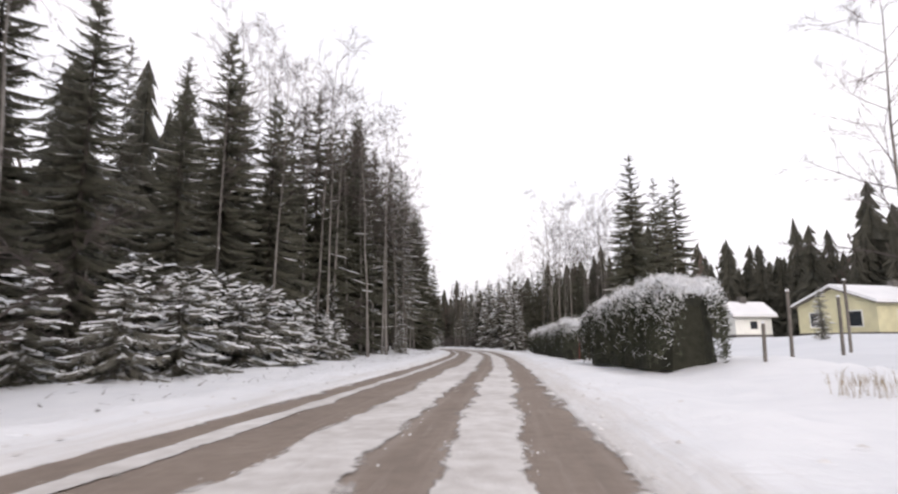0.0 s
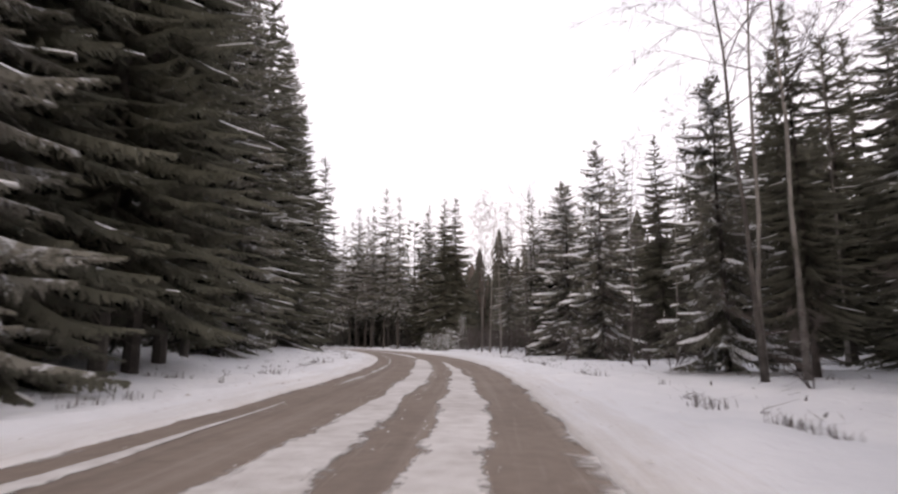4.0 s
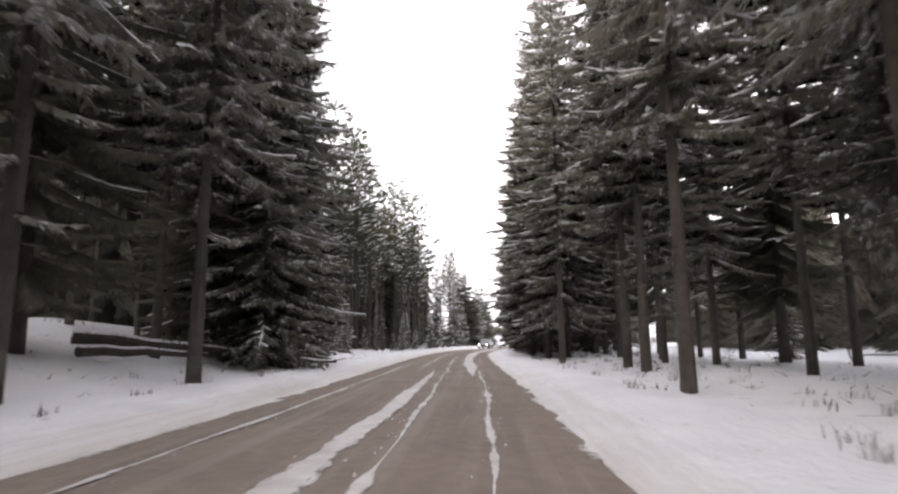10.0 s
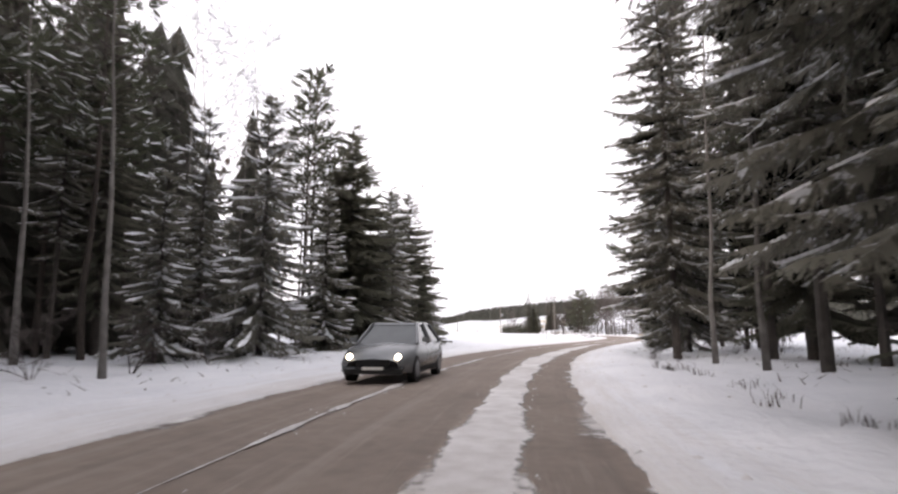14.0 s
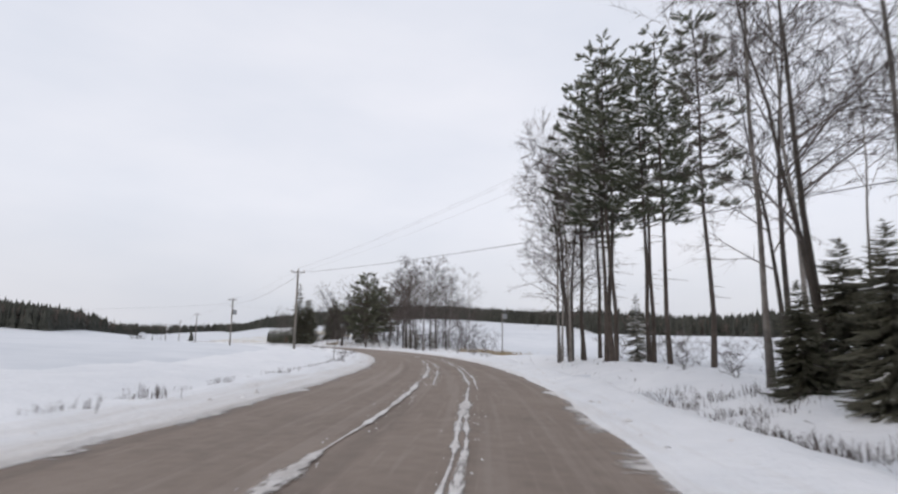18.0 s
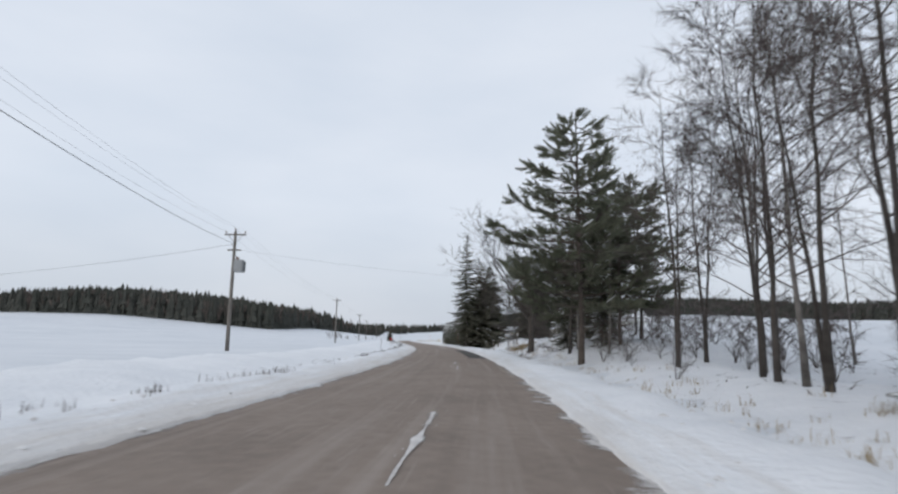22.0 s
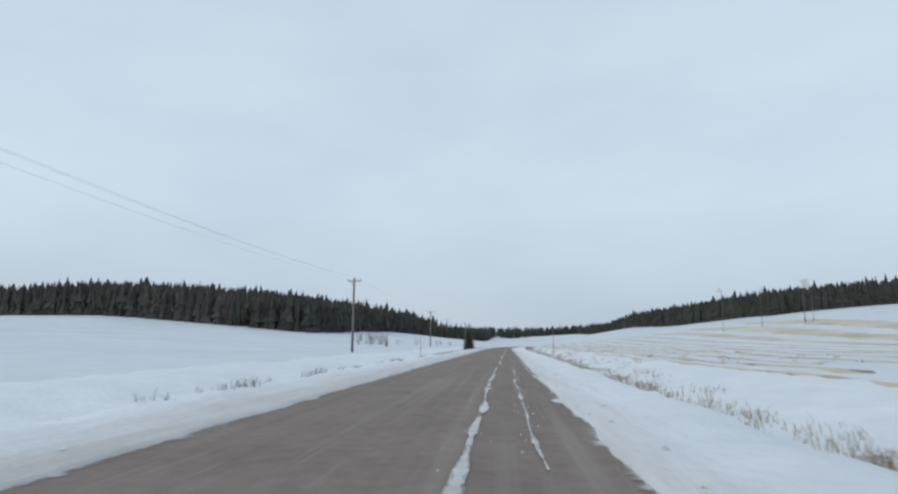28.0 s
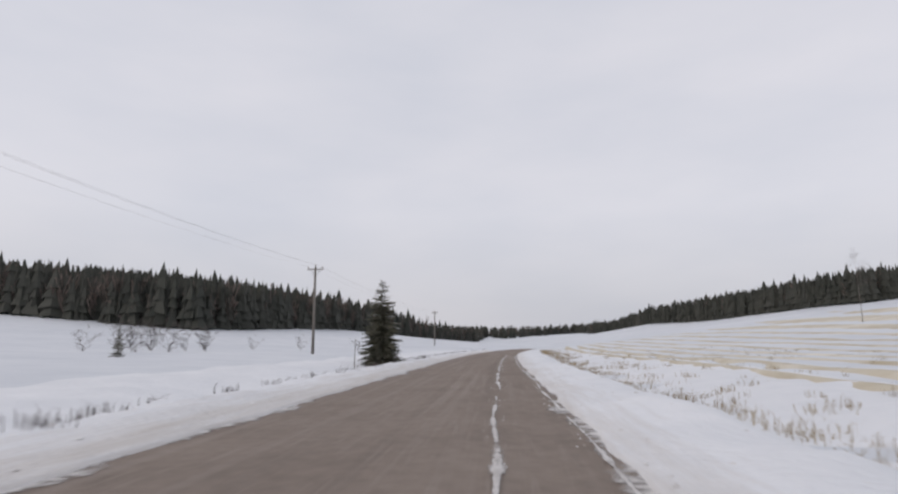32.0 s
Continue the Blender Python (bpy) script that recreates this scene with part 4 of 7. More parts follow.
SPRUCE_PARTS = ("trunk", "crown", "snow_load")
BIRCH_PARTS = ("trunk", "crown")
KINDS = {
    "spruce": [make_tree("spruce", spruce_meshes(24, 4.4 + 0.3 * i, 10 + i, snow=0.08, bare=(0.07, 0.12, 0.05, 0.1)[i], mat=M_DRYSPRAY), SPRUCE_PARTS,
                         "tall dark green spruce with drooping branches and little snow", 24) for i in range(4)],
    "bare_spruce": [make_tree("forest_spruce", spruce_meshes(24, 3.9, 30 + i, dense=0.9, snow=0.32, bare=0.3 - 0.05 * i, slim=0.7), SPRUCE_PARTS,
                              "tall forest spruce with bare lower trunk and flecks of snow", 24) for i in range(3)],
    "near_spruce": [make_tree("spruce", spruce_meshes(24, 3.5 + 0.3 * i, 65 + i, dense=0.68, snow=0.3, bare=0.24, slim=0.7, per=3), SPRUCE_PARTS,
                              "tall forest spruce with bare lower trunk close to the road", 24) for i in range(2)],
    "young_spruce": [make_tree("young_spruce", spruce_meshes(8, 2.1, 50 + i, dense=1.1, snow=0.65, bare=0.03, per=2, pad=1.5), SPRUCE_PARTS,
                               "young spruce laden with snow at the forest edge", 8) for i in range(3)],
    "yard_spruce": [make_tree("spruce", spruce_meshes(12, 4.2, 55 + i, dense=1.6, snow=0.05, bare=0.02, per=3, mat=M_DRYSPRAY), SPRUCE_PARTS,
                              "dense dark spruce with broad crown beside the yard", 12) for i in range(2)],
    "pine": [make_tree("pine", pine_meshes(22, 2.9 + 0.3 * i, 70 + i, bare=0.42, snow=0.4), SPRUCE_PARTS,
                       "tall pine with bare brown trunk and snowy crown", 22) for i in range(3)],
    "birch": [make_tree("birch", birch_meshes(20, 90 + i, limbs=15, count=9, thick=0.8), BIRCH_PARTS,
                        "leafless tall birch with pale grey trunk", 20) for i in range(4)],
    "broad_birch": [make_tree("birch", birch_meshes(16, 110 + i, bare=0.2, spread=1.0, limbs=24, droop=0.2, depth=2, count=8, lean=0.03), BIRCH_PARTS,
                              "leafless branching birch with hanging fine twigs", 16) for i in range(2)],
    "field_birch": [make_tree("birch", birch_meshes(14, 120 + i, bare=0.28, spread=0.9, stems=2, limbs=34, droop=0.15, lean=0.07, thick=1.0, count=11, twig=0.7, bark=M_BARK, fork=0.05), BIRCH_PARTS,
                              "leafless forked birch with dense fine twigs", 14) for i in range(3)],
    "shrub": [make_tree("bush", birch_meshes(3.2, 130 + i, bare=0.1, spread=1.0, stems=5, limbs=20, lean=0.16, twig=0.5, bark=M_DEADTWIG, depth=1, reach=0.34, count=10, thick=0.45), ("stem", "crown"),
                        "leafless brown bush in the snow", 3.2) for i in range(2)],
    "snow_spruce": [make_tree("spruce", spruce_meshes(11, 2.9, 58, dense=1.0, snow=0.75, bare=0.02, per=3, pad=1.3, full=0.8), SPRUCE_PARTS,
                              "lone bushy spruce with snow along its branches", 11)],
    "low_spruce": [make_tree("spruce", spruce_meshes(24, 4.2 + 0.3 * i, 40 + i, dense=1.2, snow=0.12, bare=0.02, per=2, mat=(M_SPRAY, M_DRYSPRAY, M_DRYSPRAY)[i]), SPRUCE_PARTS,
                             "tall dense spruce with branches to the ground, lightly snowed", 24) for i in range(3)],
    "edge_spruce": [make_tree("spruce", spruce_meshes(24, 3.9 + 0.3 * i, 45 + i, dense=0.95, snow=0.34, bare=(0.04, 0.10)[i], per=3, slim=0.75), SPRUCE_PARTS,
                              "tall dense spruce close to the road, flecked with snow", 24) for i in range(2)],
    "broad_pine": [make_tree("pine", pine_meshes(13, 4.5, 75 + i, bare=0.2, snow=0.02, clumps=80, fine=True), SPRUCE_PARTS,
                             "broad dark pine with spreading branches by the road", 13) for i in range(2)],
    "oak": [make_tree("bare_tree", birch_meshes(10, 150 + i, bare=0.24, spread=1.2, limbs=21, droop=0.0, bark=M_BARK, twig=0.7, lean=0.02, depth=3, reach=0.52, thick=1.9, count=3, fork=0.1), BIRCH_PARTS,
                      "leafless broad-crowned tree with dark spreading limbs", 10) for i in range(1)],
    "old_oak": [make_tree("bare_tree", oak_meshes(13, 160), BIRCH_PARTS,
                          "old leafless tree with stout trunk and wide dense crown", 13)],
    "snow_bush": [make_tree("snowy_bush", spruce_meshes(3.2, 1.9 + 0.3 * i, 60 + i, dense=1.2, snow=0.9, bare=0.02, per=3, pad=1.2, full=0.45), SPRUCE_PARTS,
                            "low bushy spruce thickly covered in snow", 3.2) for i in range(2)],
}


def plant(kind, s, d, h, group="", rnd=random, turn=None, sink=0.12, wide=1.0):
    ob, h0 = KINDS[kind][rnd.randrange(len(KINDS[kind]))]
    x, y = at(s, d)
    k = h / h0
    t = copy_thing(ob, Matrix.Translation((x, y, float(land(s, d) + hill(x, y)) - sink)) @ Matrix.Rotation(turn if turn is not None else rnd.uniform(0, 6.283), 4, "Z"))
    t.scale = (k * wide, k * wide, k)
    if group:
        t["group"] = group
    return t


# single trees: kind, s, d, height
TREES = [
    ("spruce", 46, 10.6, 16.0), ("spruce", 79, 20.7, 23), ("spruce", 82, 19.7, 21), ("spruce", 86, 23.7, 22), ("spruce", 76, 23.7, 20),
    ("birch", 79.6, 9.2, 22), ("birch", 89, 16.5, 18), ("birch", 86, 11.7, 20), ("birch", 91, 13.2, 21), ("birch", 95, 10.6, 20), ("birch", 99, 14.6, 21),
    ("birch", 81.5, 10.2, 21), ("birch", 104, 9.1, 18), ("birch", 103, 7.4, 16.5), ("birch", 104.5, 8.2, 17), ("snow_spruce", 88.5, 4.9, 10.6), ("young_spruce", 80, 7.3, 3.4), ("young_spruce", 83, 8.3, 4.2),
    ("spruce", 111, 22.6, 20), ("spruce", 122, 26.5, 22), ("spruce", 116, 19.6, 18), ("spruce", 127, 21.5, 20),
    ("snow_bush", 14, -12.6, 3.2), ("snow_bush", 15.5, -10.9, 2.9), ("snow_bush", 17.5, -10.3, 3.0), ("snow_bush", 20, -11.5, 3.6), ("snow_bush", 23, -11.0, 3.4), ("snow_bush", 26.5, -11.3, 3.9),
    ("snow_bush", 30, -11.7, 3.4), ("snow_bush", 18.5, -12.4, 4.0), ("snow_bush", 22, -12.8, 4.2), ("snow_bush", 25, -12.9, 4.4), ("snow_bush", 29, -13.0, 4.2), ("snow_bush", 33, -12.2, 3.8), ("snow_bush", 34, -10.9, 2.8), ("snow_bush", 28.5, -10.6, 2.6), ("snow_bush", 38, -11.2, 2.8), ("young_spruce", 43, -12.8, 6.0), ("young_spruce", 36, -12.1, 4.8),
    ("birch", 26, -13.7, 17), ("birch", 32, -13.3, 19), ("birch", 38, -13.5, 19), ("birch", 41.5, -12.8, 21), ("birch", 49, -13.0, 20), ("birch", 57, -12.2, 19), ("birch", 76, -11.7, 20), ("birch", 15, -14.6, 18), ("birch", 46, -10.6, 21), ("birch", 52.5, -10.2, 22), ("birch", 55, -11.0, 20), ("birch", 62, -10.6, 22), ("birch", 64.5, -10.2, 21), ("birch", 71, -10.4, 21), ("birch", 34.5, -11.4, 20), ("birch", 81, -10.6, 20), ("birch", 84.5, -10.2, 21),
    ("low_spruce", 95, -9.6, 23), ("low_spruce", 91.5, -10.3, 22), ("low_spruce", 99, -10.4, 23), ("young_spruce", 60, -9.8, 4.0),
    ("birch", 142, 7.3, 16), ("birch", 145, 7.1, 15), ("birch", 147, 6.8, 16), ("birch", 151, 8.0, 16), ("birch", 137, 8.5, 15),
    ("young_spruce", 163, 5.9, 2.5), ("young_spruce", 167, 6.4, 2.3), ("young_spruce", 171, 6.6, 2.6), ("snow_bush", 158, 5.1, 2.0),
    ("low_spruce", 185, 15.4, 26.5), ("low_spruce", 189, 16.9, 25), ("low_spruce", 184.5, 17.4, 27), ("pine", 196, 14.4, 25), ("bare_spruce", 200, 10.9, 27), ("bare_spruce", 204, 9.4, 27),
    ("bare_spruce", 215.3, 7.0, 26.8), ("bare_spruce", 209, 8.4, 26.5), ("edge_spruce", 252, 6.0, 28),
    ("young_spruce", 257, -11.0, 4.5), ("young_spruce", 264, -11.3, 5.0), ("young_spruce", 275.5, -12.0, 2.8), ("young_spruce", 285, -13.1, 6), ("young_spruce", 281, -10.1, 2.2),
    ("pine", 294, -10.8, 18), ("pine", 300, -13.4, 19), ("pine", 306, -14.6, 18), ("pine", 313, -17.1, 18.5), ("birch", 317, -16.1, 17),
    ("birch", 306.5, -9.9, 15), ("shrub", 305.5, -10.8, 2.2), ("shrub", 308, -10.4, 2.4), ("shrub", 311, -10.2, 2.0), ("young_spruce", 314.5, -10.6, 10.9), ("young_spruce", 311.5, -12.6, 8.0), ("young_spruce", 331, -12.1, 11), ("young_spruce", 322, -11.8, 9),
    ("young_spruce", 315.5, -14.2, 11), ("yard_spruce", 328, -13.6, 14.7), ("yard_spruce", 339, -14.7, 13), ("pine", 331.5, -15.7, 15.5), ("yard_spruce", 335, -14.2, 12.5),
    ("birch", 348, -18.0, 13), ("birch", 337, -12.9, 13.5), ("young_spruce", 346, -16.5, 10), ("birch", 325, -15.1, 17), ("birch", 320, -17.6, 18), ("pine", 333, -18.5, 17),
    ("birch", 312, 6.6, 17), ("birch", 315.5, 6.0, 17), ("near_spruce", 310, 7.4, 24), ("near_spruce", 317, 8.2, 24), ("pine", 336, 9.1, 17), ("pine", 331, 9.9, 17), ("edge_spruce", 327.5, 6.6, 23), ("edge_spruce", 332, 11.0, 20), ("edge_spruce", 322.5, 5.6, 24), ("edge_spruce", 338, 12.5, 17),
    ("low_spruce", 346.3, 4.9, 10.8), ("low_spruce", 347.8, 6.0, 9.0), ("young_spruce", 350, 6.7, 5), ("young_spruce", 353, 10.0, 8.5), ("young_spruce", 349, 9.5, 5.5), ("young_spruce", 356, 8.1, 4.5),
    ("birch", 358, 10.5, 13), ("birch", 355, 12.5, 14), ("birch", 373, 9.0, 17), ("birch", 369, 10.5, 17), ("birch", 377, 11.0, 17), ("birch", 381, 9.2, 17), ("birch", 375, 12.0, 16), ("birch", 386, 10.0, 17), ("birch", 371, 8.5, 16),
    ("yard_spruce", 380, 8.6, 3.4), ("yard_spruce", 383, 9.0, 3.8), ("yard_spruce", 377, 7.8, 3.2), ("yard_spruce", 379, 10.2, 4.2), ("field_birch", 403.1, 7.2, 15), ("field_birch", 404.6, 7.8, 16), ("birch", 406.1, 9.0, 16), ("broad_birch", 403.7, 6.7, 14),
    ("pine", 399, 8.2, 18.6), ("pine", 401.5, 9.4, 19), ("pine", 404, 8.4, 18.6), ("pine", 406.5, 10.4, 18.0), ("pine", 401, 11.4, 18.5), ("pine", 400.1, 8.3, 18), ("pine", 397, 10.4, 18.0), ("broad_birch", 402.4, 7.0, 12), ("broad_birch", 405, 7.3, 11.5), ("birch", 408, 8.9, 13), ("young_spruce", 402, 10.9, 4),
    ("oak", 442, 8.0, 8.2), ("oak", 436, 8.6, 4.8), ("broad_birch", 447, 6.4, 12), ("field_birch", 450, 6.2, 13), ("field_birch", 454, 6.6, 13.5), ("field_birch", 458, 7.6, 13), ("field_birch", 461, 8.0, 12.5), ("broad_birch", 463.5, 8.9, 13),
    ("broad_birch", 452, 9.7, 12.5), ("field_birch", 457, 10.6, 13.5), ("field_birch", 466, 9.0, 12.5), ("field_birch", 471, 8.2, 12), ("broad_birch", 468, 10.1, 13), ("field_birch", 473, 10.2, 12), ("birch", 446, 9.7, 11),
    ("young_spruce", 451.3, 6.8, 3.0), ("young_spruce", 448, 8.0, 2.6), ("young_spruce", 457, 7.5, 3.4),
    ("broad_pine", 479.1, 6.0, 14.2), ("pine", 484, 8.5, 13), ("birch", 480, 7.8, 13), ("birch", 483, 6.8, 12), ("broad_pine", 488, 9.5, 10), ("birch", 487, 7.2, 11), ("broad_birch", 491, 8.5, 11),
    ("old_oak", 498.5, 6.2, 13.5), ("broad_pine", 503.5, 10.2, 7.0), ("yard_spruce", 506.5, 12.2, 6.0), ("field_birch", 501.5, 9.4, 10.0), ("oak", 505, 12.0, 9), ("broad_birch", 494, 12.0, 11), ("birch", 510, 18.0, 10), ("birch", 514, 21.0, 9.5),
    ("spruce", 529.0, 2.9, 16.4), ("yard_spruce", 530, 5.2, 12.4), ("yard_spruce", 534, 6.9, 12.0), ("yard_spruce", 529, 12.2, 11.6), ("yard_spruce", 532.5, 14.0, 10.8), ("shrub", 517, 7.5, 3.4), ("shrub", 520, 9.5, 3.2), ("shrub", 513, 9.0, 3.0), ("shrub", 524, 8.0, 3.4),
    ("birch", 574.5, 7.6, 12.5), ("field_birch", 570.5, 8.4, 11.2), ("field_birch", 566.0, 9.0, 10.0), ("birch", 551, 8.5, 9.5),
    ("yard_spruce", 691, -7.6, 5.6), ("young_spruce", 690, -25.0, 2.2), ("shrub", 700, -31.0, 2.6), ("shrub", 704, -32.0, 2.8), ("shrub", 708, -31.0, 2.4), ("shrub", 697, -33.0, 2.2), ("shrub", 716, -28.0, 1.8),
    ("birch", 792, 71.0, 15), ("birch", 800, 87.0, 15), ("birch", 797, 100.0, 16), ("birch", 803, 103.0, 16), ("birch", 806, 107.0, 15),
    ("young_spruce", 40, 21.0, 3.6), ("broad_birch", 20, 13.0, 14), ("birch", 505, 10.5, 14), ("broad_pine", 334.1, 8.4, 17), ("broad_pine", 336.5, 11.4, 16), ("low_spruce", 243, -10.2, 25), ("low_spruce", 239, -10.6, 25), ("low_spruce", 247, -10.8, 24),
    ("birch", 378, 7.6, 16), ("birch", 384, 7.6, 17), ("yard_spruce", 375, 8.8, 4.6), ("pine", 398, 9.8, 17.5), ("pine", 395, 11.5, 18),
    ("broad_pine", 486, 7.4, 8.5), ("young_spruce", 484, 8.6, 6.5), ("young_spruce", 489.5, 7.4, 6.0), ("young_spruce", 493, 8.6, 5.5), ("field_birch", 448, 8.4, 12.5), ("field_birch", 464, 8.4, 12.5),
    ("birch", 84, 12.6, 22), ("birch", 88, 19.0, 22), ("birch", 79.5, 13.6, 22), ("birch", 93, 17.0, 22), ("birch", 97, 20.5, 23), ("birch", 101, 16.5, 21), ("birch", 78.5, 15.8, 22), ("birch", 84.5, 17.5, 22),
    ("spruce", 73, 21.5, 21), ("spruce", 77.5, 26.0, 23), ("spruce", 84, 27.5, 23), ("spruce", 91, 28.5, 22), ("spruce", 98, 26.5, 18), ("spruce", 106, 30.0, 20),
    ("near_spruce", 231, -7.7, 29), ("edge_spruce", 237.5, -8.2, 27), ("near_spruce", 211, -10.6, 25), ("edge_spruce", 245, -9.4, 24),
    ("oak", 515, 9.5, 4.4), ("oak", 521, 14.0, 4.6), ("oak", 511, 14.5, 5.0), ("yard_spruce", 506, 14.5, 7.5), ("yard_spruce", 503, 12.0, 5.5),
    ("shrub", 319, 5.2, 1.2), ("shrub", 322, 4.6, 0.9), ("shrub", 331, 8.6, 1.8), ("shrub", 328, 7.4, 1.5), ("shrub", 326, 9.0, 2.0), ("shrub", 334, 10.2, 2.2), ("shrub", 329, 11.2, 2.4), ("shrub", 323, 8.2, 1.8),
    ("field_birch", 508, 12.0, 9.5), ("field_birch", 512, 16.0, 9.5), ("field_birch", 518, 18.0, 9), ("field_birch", 505, 18.0, 11), ("field_birch", 523, 20.0, 9), ("field_birch", 501, 10.5, 9), ("field_birch", 515, 12.0, 6.5),
    ("shrub", 702, -29.0, 3.2), ("shrub", 706, -33.5, 3.4), ("shrub", 699, -30.0, 3.0), ("shrub", 709, -29.5, 3.0), ("shrub", 712, -31.5, 2.8), ("shrub", 703, -34.5, 3.2), ("shrub", 720, -24.0, 2.0), ("shrub", 730, -20.0, 1.8), ("shrub", 738, -18.0, 1.8), ("shrub", 745, -22.0, 1.8),
    ("bare_spruce", 181.5, -9.6, 25), ("bare_spruce", 176, -10.4, 25), ("near_spruce", 187, -9.4, 25), ("bare_spruce", 170, -10.2, 24), ("edge_spruce", 163, -9.2, 25), ("near_spruce", 201, -8.4, 29), ("near_spruce", 206.5, -8.0, 32), ("near_spruce", 213, -7.8, 31), ("near_spruce", 219.5, -8.0, 30), ("near_spruce", 225, -8.4, 30),
    ("bare_spruce", 146, 12.0, 17), ("bare_spruce", 150, 14.0, 18), ("bare_spruce", 153, 12.0, 17), ("bare_spruce", 141, 13.5, 17), ("spruce", 166, 24.5, 11), ("spruce", 172, 27.5, 12), ("spruce", 160, 26.0, 12), ("spruce", 176, 31.0, 13), ("snow_bush", 166, 9.0, 2.8), ("snow_bush", 171, 10.0, 3.2), ("snow_bush", 174, 8.4, 2.4), ("young_spruce", 169, 12.0, 5.0), ("young_spruce", 174, 13.5, 5.5),
    ("spruce", 97, 9.5, 13), ("spruce", 101, 11.5, 14), ("spruce", 105, 10.0, 12), ("spruce", 94, 12.5, 11), ("spruce", 109, 12.0, 13), ("spruce", 99, 15.0, 14), ("spruce", 92, 16.0, 12), ("spruce", 88, 12.0, 8.5), ("yard_spruce", 94, 10.0, 6.0),
    ("shrub", 86, 8.8, 3.4), ("shrub", 90, 9.6, 3.2), ("shrub", 95, 7.2, 3.0), ("shrub", 92, 11.0, 3.6), ("shrub", 97, 11.5, 3.6), ("shrub", 83, 10.5, 3.4), ("shrub", 87, 14.0, 3.8), ("shrub", 91, 14.0, 3.8), ("shrub", 80, 11.5, 3.0), ("shrub", 84, 13.0, 3.4),
    ("broad_pine", 482.5, 9.2, 10.5), ("broad_pine", 487, 12.0, 11), ("field_birch", 485, 6.6, 13), ("field_birch", 490, 10.5, 11),
    ("field_birch", 379, 9.2, 16), ("field_birch", 383, 8.4, 16), ("field_birch", 388, 10.4, 16), ("yard_spruce", 379, 7.2, 3.4), ("yard_spruce", 381.5, 7.0, 2.6), ("field_birch", 374.5, 8.6, 15),
]
